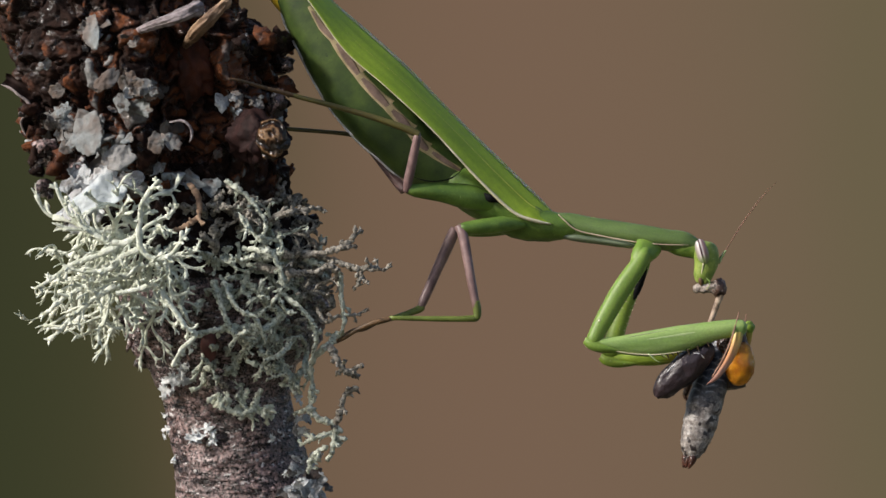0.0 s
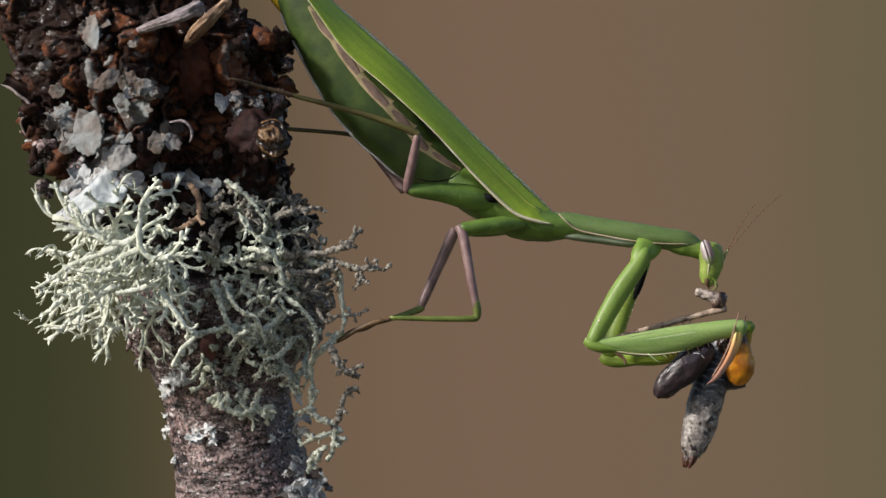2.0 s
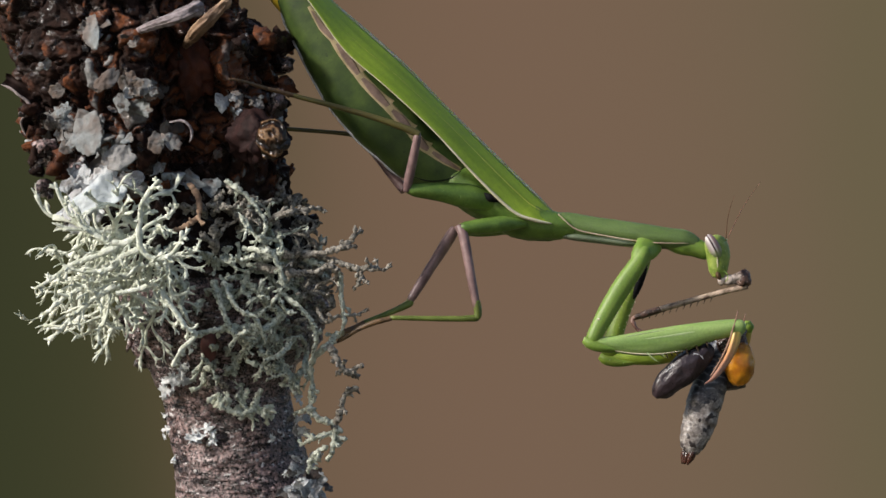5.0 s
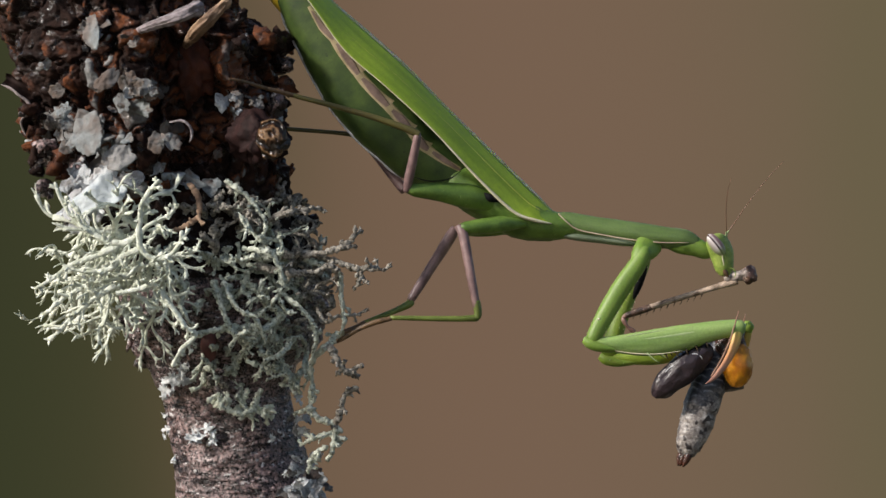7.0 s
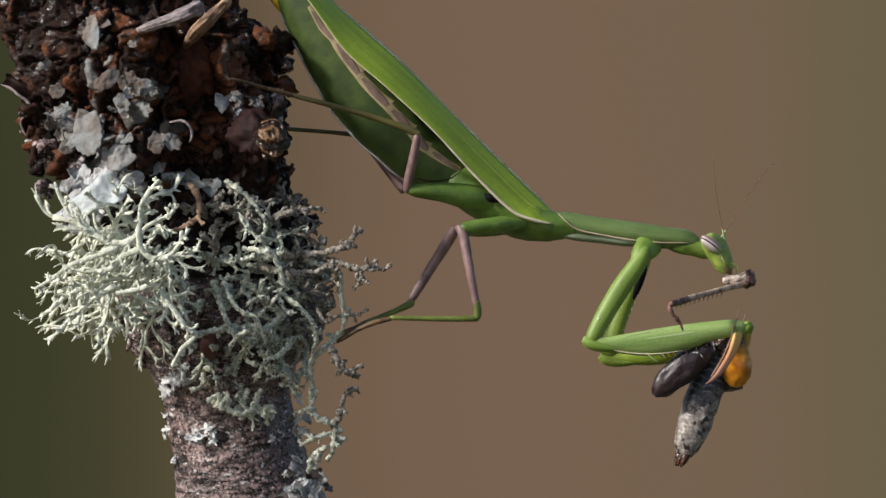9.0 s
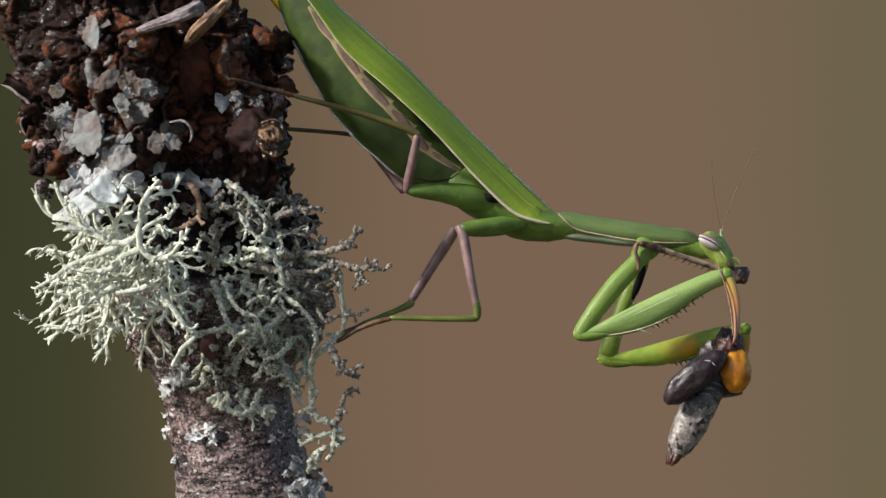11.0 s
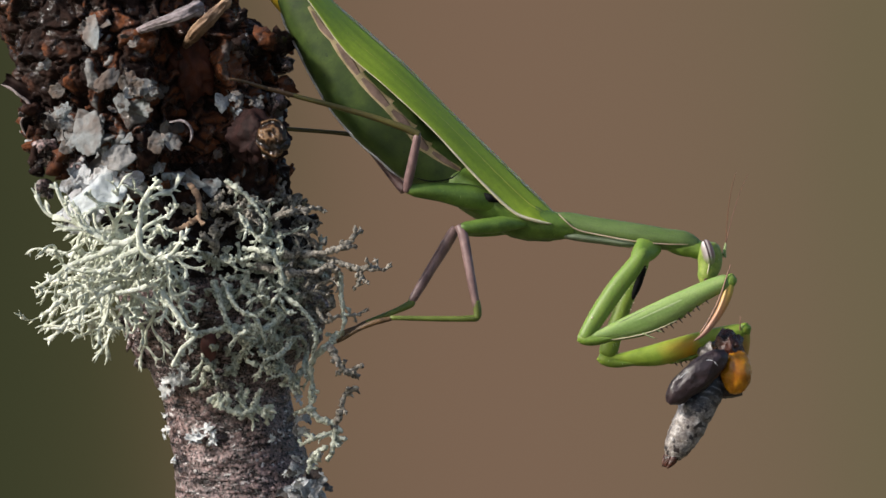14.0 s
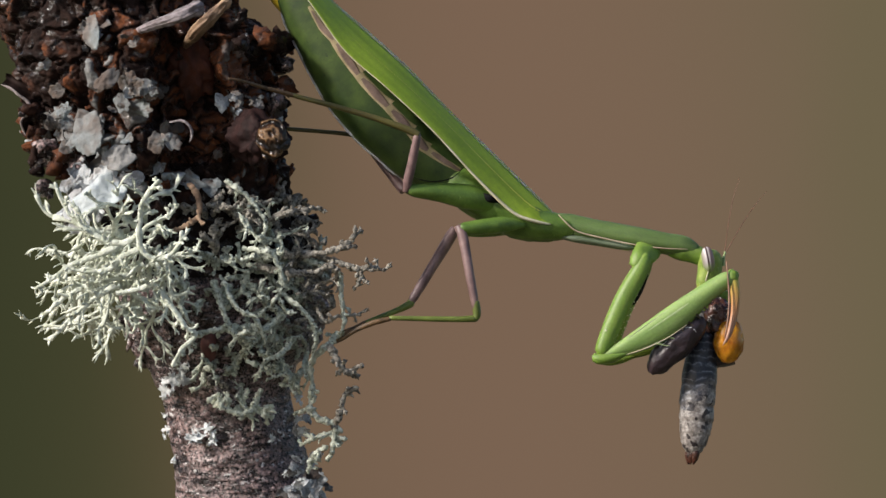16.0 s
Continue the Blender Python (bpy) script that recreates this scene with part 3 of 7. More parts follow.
def lobe_shapes(count, material, fingers=0.0, seed=5):
    """Curled leafy lichen lobes with a rounded, lobed, upturned edge and a dark underside. fingers: how deep the edge is cut."""
    out = []
    rng = random.Random(seed)
    for k in range(count):
        seg, rings, v, f = 34, 6, [], []
        ph, lean, nf, bow = rng.random() * 6, rng.uniform(0.1, 0.6), rng.choice((4, 5, 6, 7)), rng.uniform(-0.5, 0.2)
        for layer in (0, 1):
            for i in range(rings):
                t = i / (rings - 1)
                for j in range(seg):
                    a = 2 * math.pi * j / seg
                    e = Vector((math.cos(a), math.sin(a), 0))
                    cut_ = abs(math.sin(nf * a / 2 + ph + 1.3 * noise.noise(e * 1.5 + Vector((0, k * 2.7, 0))))) ** (0.4 if fingers < 0.5 else 1.0)
                    edge = (1 - fingers + fingers * cut_) * (1 - (0.3 * abs(math.sin(nf * 1.7 * a + 2 * ph)) if fingers > 0.5 else 0)) * (0.9 + (0.35 if fingers < 0.15 else 0.75 if fingers < 0.5 else 0.65) * noise.fractal(e * 0.8 + Vector((k * 5.3, 0, 0)), 1.1, 2.2, 4))
                    x, y = t * edge * e.x, t * edge * e.y
                    z = bow * t * t + lean * t * t * math.sin(a + ph) + 0.22 * t ** 4 * (0.5 + 0.6 * math.sin(2 * a + ph * 2)) + 0.30 * t * noise.noise(Vector((x * 1.6, y * 1.6, k * 3.1))) + 0.13 * noise.noise(Vector((x * 3.5, y * 3.5, k))) - (0.09 if layer else 0)
                    v.append((x, y, z))
        for layer in (0, 1):
            o = layer * rings * seg
            for i in range(rings - 1):
                for j in range(seg):
                    q4 = (o + i * seg + j, o + i * seg + (j + 1) % seg, o + (i + 1) * seg + (j + 1) % seg, o + (i + 1) * seg + j)
                    f.append(q4[::-1] if layer else q4)
        for j in range(seg):
            a, b = (rings - 1) * seg + j, (rings - 1) * seg + (j + 1) % seg
            f.append((a, b, b + rings * seg, a + rings * seg))
        me = mesh_of("leafy_lobe", (np.array(v), f), material)
        me.materials.append(UNDERSIDE)
        under = (rings - 1) * seg
        me.polygons.foreach_set("material_index", [0] * under + [1] * under + [0] * seg)
        out.append(me)
    return out


def torn_plate(slim, material, seed):
    """A thin flat lichen plate with a ragged, notched edge and a wavy face, in its own plane, about one unit wide."""
    seg, rings, v, f = 120, 12, [], []
    off = Vector((seed * 1.7, 0, 0))
    for layer in (0, 1):
        for i in range(rings):
            t = i / (rings - 1)
            for j in range(seg):
                e = Vector((math.cos(2 * math.pi * j / seg), math.sin(2 * math.pi * j / seg), 0))
                edge = 0.85 + 0.38 * noise.fractal(e * 0.7 + off, 1.0, 2.1, 6) - 0.45 * max(0, noise.noise(e * 2.2 + off) - 0.25)
                x, y = t * edge * e.x, t * edge * slim * e.y
                z = 0.16 * noise.fractal(Vector((x, y, 0)) * 1.3 + off, 1.0, 2.1, 3) - 0.15 * x * x - (0.035 if layer else 0)
                v.append((x, y, z))
    for layer in (0, 1):
        o = layer * rings * seg
        for i in range(rings - 1):
            for j in range(seg):
                q4 = (o + i * seg + j, o + i * seg + (j + 1) % seg, o + (i + 1) * seg + (j + 1) % seg, o + (i + 1) * seg + j)
                f.append(q4[::-1] if layer else q4)
    for j in range(seg):
        a, b = (rings - 1) * seg + j, (rings - 1) * seg + (j + 1) % seg
        f.append((a, b, b + rings * seg, a + rings * seg))
    return mesh_of("leafy_plate", (np.array(v), f), material)


def on_stem(me, name, a, h, size, lift, rng, tilt=0.5, flat=1.0):
    p, out = stem_point(a, h, lift)
    q3 = out.to_track_quat("Z", "Y").to_matrix().to_4x4()
    m = Matrix.Translation(p) @ q3 @ Euler((rng.uniform(-tilt, tilt), rng.uniform(-tilt, tilt), rng.uniform(0, 6.3))).to_matrix().to_4x4()
    ob = new(name, me)
    ob.parent = branch
    ob.matrix_basis = HOME[branch].inverted() @ m @ Matrix.Diagonal((size * MM, size * MM * rng.uniform(0.6, 1.0), size * MM * flat, 1))
    return ob


def dress_stem():
    rng = random.Random(11)
    black_chips = chip_shapes(8, crust_material(True, True))
    chips, tight_chips, lobes = chip_shapes(14, crust_material(True)), chip_shapes(6, bark_material(True)), lobe_shapes(12, FOLIOSE, 0.2)

    def side(spot):
        x, y, r = stem(spot.z)
        return -math.acos(min(max((spot.x - x) / r, -0.99), 0.99))

    for _ in range(46):
        a = rng.uniform(-math.pi, 0.15) if rng.random() < 0.85 else rng.uniform(0, math.pi)
        h = EYE_HEIGHT + rng.uniform(0.0085, 0.044)
        if -1.95 < a < -1.05 and EYE_HEIGHT + 0.0125 < h < EYE_HEIGHT + 0.031:
            continue  # the rotten hollow stays bare
        kind = black_chips if a < -1.9 and h > EYE_HEIGHT + 0.020 + 0.008 * rng.random() else chips
        on_stem(rng.choice(kind), "bark_flake", a, h, rng.choice((0.7, 0.9, 1.1, 1.4, 1.9)), rng.uniform(-0.4, 0.5), rng, 0.9)
    for spot, size in ((V(-57.43, -4, 18.72), 1.5), (V(-56.64, -4, 13.57), 1.9), (V(-55.85, -4, 9.6), 1.7), (V(-53.75, -5, 12.35), 1.9), (V(-50.87, -6, 11.14), 1.8), (V(-50.87, -6, 9.16), 1.3), (V(-22.32, 0, 25.68), 2.0), (V(-22.72, 0, 28.08), 1.8), (V(-22.32, 0, 22.08), 1.7), (V(-19.12, 0, 3.68), 2.0)):
        for k in range(3):
            on_stem(rng.choice(chips), "bark_flake", side(spot) + rng.uniform(-0.1, 0.1), spot.z + rng.uniform(-1, 1) * MM, size * rng.uniform(0.7, 1.2), 0.9, rng, 1.2)
    for spot, size in ((V(-44.72, 0, -11.92), 1.5), (V(-43.34, -2, -14.26), 1.6), (V(-42.54, -2, -15.85), 1.4), (V(-45.52, 0, -10.32), 1.3), (V(-39.19, -4, -12.61), 1.3), (V(-36.73, -5, -9.42), 1.3), (V(-28.08, -4, -16.58), 1.3)):
        for k in range(4):
            on_stem(rng.choice(tight_chips), "bark_flake", side(spot) + rng.uniform(-0.1, 0.1), spot.z + rng.uniform(-1.5, 1.5) * MM, size * rng.uniform(0.6, 1.1), 0.2, rng, 0.8)
    for spot, size, n in ((V(-53.24, -6, 18.25), 2.2, 5), (V(-51.05, -8, 15.42), 2.0, 4), (V(-48.98, -9, 15.78), 2.0, 2), (V(-49.87, -8, 7.55), 2.6, 6), (V(-45.84, -9, 8.71), 2.0, 4), (V(-52.45, -6, 5.61), 1.8, 4), (V(-42.33, -13, 22.26), 1.6, 4), (V(-47.88, -12, 29.71), 1.4, 2), (V(-25.59, -6, 19.83), 1.3, 4), (V(-28.57, -9, 20.49), 1.1, 3), (V(-38.44, -13, 16.03), 1.5, 3), (V(-40, -13, 21.87), 1.4, 3)):
        for k in range(n):
            on_stem(rng.choice(lobes), "leafy_lobe", side(spot) + rng.uniform(-0.07, 0.07), spot.z + rng.uniform(-0.7, 0.7) * size * MM, size * rng.uniform(0.5, 1.0), 1.2, rng, 0.45, 0.7)
    pale = lobe_shapes(8, FOLIOSE_PALE, 0.2, 6)
    stars = lobe_shapes(6, FOLIOSE_STAR, 0.72, 9)
    plate = lobe_shapes(6, FOLIOSE_MID, 0.18, 7)

    def facing(me, name, spot, size, tilt=0.5, sideways=0.0, flat=0.7):
        """A piece that faces the open side, hung on its neighbours."""
        turn = Vector((sideways, -1, 0.25)).to_track_quat("Z", "Y").to_matrix().to_4x4()
        m = Matrix.Translation(spot) @ turn @ Euler((rng.uniform(-tilt, tilt), rng.uniform(-tilt, tilt), rng.uniform(0, 6.3))).to_matrix().to_4x4()
        ob = new(name, me)
        ob.parent = branch
        ob.matrix_basis = HOME[branch].inverted() @ m @ Matrix.Diagonal((size * MM, size * MM * rng.uniform(0.65, 1.0), size * MM * flat, 1))

    def patch(spots, lobes_, spread, tilt=0.45, sideways=0.0):
        for spot, size, n in spots:
            for k in range(n):
                facing(rng.choice(lobes_), "leafy_lobe", spot + Vector((rng.gauss(0, spread), rng.uniform(-0.4, 0.4), rng.gauss(0, spread))) * size * MM, size * rng.uniform(0.45, 0.85), tilt, sideways)

    # leafy white lichen on the lower stem
    for spot, size, n in ((V(-36.96, 0, -16.32), 1.3, 5), (V(-35.92, 0, -17.92), 1.2, 4), (V(-38.3, 0, -20.08), 1.3, 4), (V(-34.08, 0, -26.48), 1.1, 4), (V(-32.16, 0, -26.16), 1.2, 4), (V(-28.48, 0, -22.48), 1.0, 4), (V(-38.08, 0, -26.32), 0.7, 3), (V(-38.48, 0, -24.32), 0.6, 2), (V(-24.72, 0, -26.72), 0.5, 2), (V(-37.76, 0, -29.92), 0.6, 3), (V(-21.52, 0, -21.12), 0.8, 3)):
        p, out = stem_point(side(spot), spot.z, 0.35)
        patch([(p + out * 0.5 * MM, size * 1.75, 2 + n // 2)], stars, 0.35, 0.25, out.x * 0.8)
    # a crust of it at the lower stem's shaded edge, grey and white
    patch([(V(-20.23, -2, -24.22), 1.6, 4), (V(-19.48, -1, -26.26), 1.5, 4), (V(-20.99, -3, -30.53), 1.4, 5), (V(-18.84, -1, -29.62), 1.4, 5), (V(-20.19, -3, -33.15), 1.9, 7), (V(-18.2, -1, -32.65), 1.8, 6), (V(-20.99, -3, -34.74), 1.8, 6), (V(-17.28, 0, -34.48), 1.6, 5)], pale * 2 + stars + lobes[:6], 0.5, 0.7, 0.3)
    # the broad plate under the crust and lobes over the crust
    patch([(V(-51.89, -11, 7.27), 2.6, 4), (V(-49.29, -12, 8.27), 3.0, 4), (V(-49.55, -11, 5.39), 2.6, 4), (V(-45.83, -13, 8.95), 2.8, 4), (V(-43.73, -13, 9.57), 1.8, 2), (V(-52.63, -10, 4.39), 1.8, 3)], pale, 0.4, 0.25)
    patch([(V(-53.34, -12, 18.4), 1.7, 3), (V(-51.51, -13, 15.64), 2.6, 2), (V(-51.67, -13, 14.47), 1.9, 2), (V(-48.35, -15, 15.88), 3.0, 1)], plate, 0.4, 0.35)
    patch([(V(-41.97, -17, 22.06), 1.5, 4), (V(-47.73, -15, 29.52), 1.5, 2), (V(-48.35, -15, 27.97), 1.3, 1), (V(-55.65, -9, 12.24), 1.3, 3), (V(-37.34, -17, 15.51), 1.3, 3), (V(-39.65, -17, 21.29), 1.2, 3), (V(-25.6, -13, 19.69), 1.1, 4), (V(-28.59, -15, 20.22), 1.0, 3), (V(-54.51, -12, 25.03), 1.2, 3), (V(-42.83, -16, 29.07), 1.1, 3), (V(-45.05, -17, 19.75), 1.1, 3), (V(-44.18, -14, 12.11), 1.3, 4)], pale[:1] + plate[:3] + lobes, 0.5, 0.5)
    # broad flat plates with a torn edge, above the bushy lichen and on the crust
    for spot, size, slim, roll, sideways, material in (
            (V(-47.03, -16.5, 7.41), 5.0, 0.55, 0.45, -0.2, FOLIOSE_WHITE), (V(-50.77, -15.5, 6.11), 2.6, 0.7, 1.2, -0.4, FOLIOSE_PALE),
            (V(-48.91, -15.5, 15.71), 3.6, 0.8, 1.9, -0.5, FOLIOSE_MID), (V(-44.72, -16.5, 12.59), 3.2, 0.6, 0.3, -0.1, FOLIOSE), (V(-39.04, -17, 14.73), 2.0, 0.6, 1.4, 0.1, FOLIOSE_MID), (V(-48.24, -16, 29.84), 3.0, 0.45, 1.7, -0.2, FOLIOSE_MID), (V(-45.82, -17, 23.22), 2.6, 0.6, 0.7, 0.1, FOLIOSE), (V(-41.20, -17, 22.06), 2.3, 0.6, 0.5, -0.1, FOLIOSE_MID)):
        turn = Vector((sideways, -1, 0.3)).to_track_quat("Z", "Y").to_matrix().to_4x4() @ Matrix.Rotation(roll, 4, "Z")
        ob = new("leafy_plate", torn_plate(slim, material, int(size * 100 + roll * 10)))
        ob.parent = branch
        ob.matrix_basis = HOME[branch].inverted() @ Matrix.Translation(spot) @ turn @ Matrix.Scale(size * MM, 4)
    # lobes over the plates: grey, white
    def spread_out(rows, kinds, n):
        for x, z, size in rows:
            h = EYE_HEIGHT + z * MM
            cx, cy, r = stem(h)
            dx = min(max((x * MM - cx) / r, -0.97), 0.97)
            y = cy - r * 0.95 * math.sqrt(1 - dx * dx) - 1.0 * MM
            for k in range(n):
                at = Vector((x * MM, y, h)) + Vector((rng.gauss(0, 0.3), rng.uniform(-0.25, 0.15), rng.gauss(0, 0.3))) * size * MM
                facing(rng.choice(kinds), "leafy_lobe", at, size * rng.uniform(0.75, 1.15), 0.3, dx * 0.9, 0.6)

    spread_out(((-49.0, 31.8, 2.2), (-48.1, 16.7, 2.5), (-46.5, 12.6, 3.1), (-43.4, 16.1, 1.4), (-41.8, 18.9, 2.2), (-34.4, 8.7, 2.2), (-23.8, 28.9, 2.0), (-45.3, 20.4, 1.6), (-32.4, 9.5, 1.7), (-37.9, 8.7, 1.9)), plate, 1)
    spread_out(((-56.3, 12.2, 1.7), (-48.5, 7.5, 3.3), (-51.2, 5.6, 2.7), (-45.3, 8.5, 2.7), (-39.9, 11.7, 1.1), (-29.3, 20.8, 1.4), (-26.9, 19.9, 1.4), (-25.2, 20.1, 1.1)), pale, 1)
    spread_out(((-53.2, 21.2, 1.9), (-39.9, 21.2, 1.6), (-38.3, 15.1, 1.9), (-51.2, 16.9, 2.0), (-50.8, 14.6, 1.9), (-31.6, 13.4, 1.1), (-55.9, 16.5, 1.1)), plate + lobes, 1)
    for spot, size in ((V(-57.73, -8, 19.35), 1.2), (V(-56.32, -8, 18.56), 1.3), (V(-56.95, -8, 16.75), 1.0), (V(-55.37, -8, 15.02), 1.7), (V(-56.55, -8, 12.66), 1.6), (V(-56, -8, 10.15), 1.5), (V(-55.53, -8, 8.34), 1.0), (V(-53.29, -9, 12.24), 1.8), (V(-52.51, -9, 10.28), 1.2), (V(-50.44, -10, 11.04), 1.8), (V(-50.05, -10, 9.09), 1.1), (V(-23.02, -2, 29.16), 1.9), (V(-22.23, -2, 26.37), 1.8), (V(-22.23, -2, 23.18), 1.8), (V(-22.58, -3, 19.95), 1.7), (V(-24.8, -6, 29.31), 1.8), (V(-27.78, -9, 28.73), 1.8)):
        for k in range(2):
            facing(rng.choice(chips + tight_chips), "bark_flake", spot + Vector((rng.gauss(0, 0.4), rng.gauss(0, 0.6), rng.gauss(0, 0.5))) * MM, size * rng.uniform(0.7, 1.1), 1.3, 0.0, 1.6)


dress_stem()


def fine_details():
    """A red bud scar, a tuft of torn fibre and peeling bark on the lower stem."""
    jag = lambda u, a: 1 + 0.3 * noise.fractal(Vector((math.cos(a) * 2, math.sin(a) * 2, u * 3)), 0.9, 2.0, 4)
    part("red_scar", loft([V(-32.44, -7.5, -11.34), V(-32.55, -8.2, -12.89), V(-32.42, -7.8, -14.48), V(-32.65, -6.8, -15.69)], [0.64, 1.12, 0.88, 0.32], 16, 4, jag), skin("red scar", (0.05, 0.014, 0.012, 1), (0.14, 0.045, 0.04, 1), 1.5, 0.2, 0.6, 0.15), branch, "dark red scar in the bark")
    rng = random.Random(21)
    v, f = [], []
    for _ in range(40):
        p = V(-30.61, -4.2, -19.59) + Vector((rng.gauss(0, 0.7), rng.gauss(0, 0.3), rng.gauss(0, 1.0))) * MM
        d = Vector((rng.gauss(0, 0.5), -0.5, rng.gauss(0.3, 0.6))).normalized()
        strand([(p, 0.12), (p + d * 0.8 * MM, 0.10), (p + d * 1.6 * MM + Vector((0, 0, -0.3)) * MM, 0.02)], v, f)
    part("torn_fibre", ([tuple(p) for p in v], f), TWIG, branch, "tuft of torn tan fibre")
    wood = skin("rotten red wood", (0.018, 0.008, 0.006, 1), (0.100, 0.030, 0.016, 1), 3.0, 0.5, 0.5, 0.4, gloss=0.15)
    part("rotten_wood", ball(V(-35.13, -5.2, 25.56), 3.3, 2.2, 5.0, 60, 40, 0.34, 2.6, 3), wood, branch, "dark red rotten wood in the hollow")
    for k, path in enumerate(([V(-40.98, 4, -17.67), V(-40.05, 4.5, -20.11), V(-39.09, 4.5, -22.69), V(-38.64, 4, -25.09)], [V(-38.48, 3, -25.84), V(-37.84, 3, -28.90), V(-37.15, 2.5, -31.77), V(-36.51, 2.5, -35.63)])):
        part("bark_curl", loft(path, [0.1] + [(0.34, 0.30)] * (len(path) - 2) + [0.1], 14, 9, lambda u, a: 1 + 0.9 * noise.fractal(Vector((u * 9 + 9 * k, math.cos(a), math.sin(a))), 0.7, 2.0, 5)), PEEL, branch, "thin peeling edge of bark")


def knot():
    stub = part("knot", loft([V(-27.84, -8, 15.81), V(-25.77, -10, 15.51), V(-24.1, -12, 15.21), V(-23.35, -13, 15.1)], [3.20, 3.36, 3.04, 2.64], 48, 10, lambda u, a: 1 + 0.34 * noise.fractal(Vector((math.cos(a), math.sin(a), u)) * 2.0, 0.9, 2.1, 5)), KNOT, branch, "stub of a broken side twig")
    home = Matrix.Translation(V(-23.37, -15.5, 15.02))
    v, f = ball((0, 0, 0), 2.08, 1.0, 2.64, 40, 24, 0.26, 2.0, 5)
    part("knot_face", (v, f), RINGS, stub, "ringed brown wood of the stub", home, True)


def broken_twigs():
    jag = lambda u, a: 1 + 0.4 * noise.fractal(Vector((math.cos(a) * 2.6, math.sin(a) * 2.6, u * 3)), 0.6, 2.2, 6)
    part("broken_twig", loft([V(-42.91, -11, 29.78), V(-40.45, -15, 30.45), V(-37.3, -17.5, 31.29), V(-34.5, -17.8, 32.42), V(-33.31, -17.2, 32.93), V(-32.96, -16.8, 33.11)], [0.40, 0.56, 0.72, 0.88, 0.88, 0.40], 32, 12, jag), TWIG, branch, "splintered grey twig stub")
    part("broken_twig", loft([V(-35.71, -8, 28.4), V(-33.93, -13, 29.96), V(-32.08, -15, 31.53), V(-30.5, -15.4, 33.06), V(-29.49, -15.4, 33.83), V(-29.35, -15.2, 34)], [0.56, 0.88, 0.80, 0.64, 0.56, 0.24], 32, 12, jag), TAN_WOOD, branch, "splintered tan wood")
    part("bark_curl", loft([V(-29.94, -6, 30.89), V(-28.75, -6, 31.68), V(-28.12, -6, 32.62), V(-27.49, -6, 33.57)], [0.64, 0.48, 0.64, 0.32], 16, 6, jag), CRUST, branch)
    rim = [V(-61.77, -6, 22.99), V(-60.29, -6.5, 22.33), V(-58.80, -7, 21.20), V(-57.86, -7, 20.42), V(-57.54, -7, 19.15), V(-58.55, -6.5, 18.39), V(-58.94, -6.5, 17.60), V(-58.69, -6, 16.67), V(-58.30, -6, 15.80)]
    inner = [V(-61.53, -3, 24.72), V(-59.94, -3, 23.93), V(-57.56, -3, 23.13), V(-55.57, -3, 21.94), V(-55.33, -3, 20.35), V(-55.97, -3, 18.76), V(-56.92, -3, 17.89), V(-57.71, -3, 17.09), V(-58.39, -4, 15.94)]
    flap = []
    for u, (a, b) in enumerate(zip(spline(rim, 6), spline(inner, 6))):
        for k in range(7):
            w = k / 6
            flap.append(Vector(a).lerp(Vector(b), w) + Vector((0.3 * noise.noise(Vector((u * 0.2, w * 3, 0))), 1.6 * math.sin(w * 3.14) + 0.3 * noise.noise(Vector((u * 0.2, w * 3, 5))), 0.3 * noise.noise(Vector((u * 0.2, w * 3, 9))))) * MM)
    n = len(flap) // 7
    faces = [(i * 7 + k, i * 7 + k + 1, i * 7 + k + 8, i * 7 + k + 7) for i in range(n - 1) for k in range(6)]
    back_ = [p + Vector((0, 0.25, 0)) * MM for p in flap]
    faces += [tuple(len(flap) + q for q in face[::-1]) for face in faces]
    # the dark gap inside the curl is painted: a near-black sheet behind the rim
    curl = part("bark_curl", ([tuple(p) for p in flap + back_], faces), UNDERSIDE, branch, "curl of bark with a pale rim, black for the shaded gap inside")
    part("curl_rim", loft(rim, [0.06, 0.2, 0.22, 0.2, 0.18, 0.2, 0.16, 0.16, 0.06], 12, 6, lambda u, a: 1 + 0.6 * noise.fractal(Vector((math.cos(a) * 2, math.sin(a) * 2, u * 7)), 0.8, 2.1, 5)), PEEL, curl, "thin pale rim")
    part("bark_curl", loft([V(-37.5, -15, 17.36), V(-35.68, -16.5, 17.53), V(-34.56, -17, 16.74), V(-34.29, -16.5, 15.52), V(-34.71, -16, 14.61)], [0.12, 0.18, 0.18, 0.16, 0.08], 12, 6, jag), TWIG, branch, "thin pale curl of bark")


knot()
broken_twigs()


# ---- bushy lichen ----
def strand(rows, v, f, seg=5, flat=0.7, side=Vector((0.3, -0.9, 0.2))):
    """A thin band or tube added to the lists v and f. rows: place in metres and radius in millimetres; side: the way its flat side faces."""
    at = len(v)
    n = len(rows)
    for i, (p, r) in enumerate(rows):
        t = (rows[min(i + 1, n - 1)][0] - rows[max(i - 1, 0)][0]).normalized()
        a1 = t.cross(side)
        a1 = a1.normalized() if a1.length > 0.05 else t.orthogonal().normalized()
        a2 = t.cross(a1)
        for j in range(seg):
            a = 2 * math.pi * j / seg
            v.append(p + (a1 * math.cos(a) + a2 * (math.sin(a) * flat)) * r * MM)
    for i in range(n - 1):
        for j in range(seg):
            f.append((at + i * seg + j, at + i * seg + (j + 1) % seg, at + (i + 1) * seg + (j + 1) % seg, at + (i + 1) * seg + j))
    f.append(tuple(at + (n - 1) * seg + j for j in range(seg)))


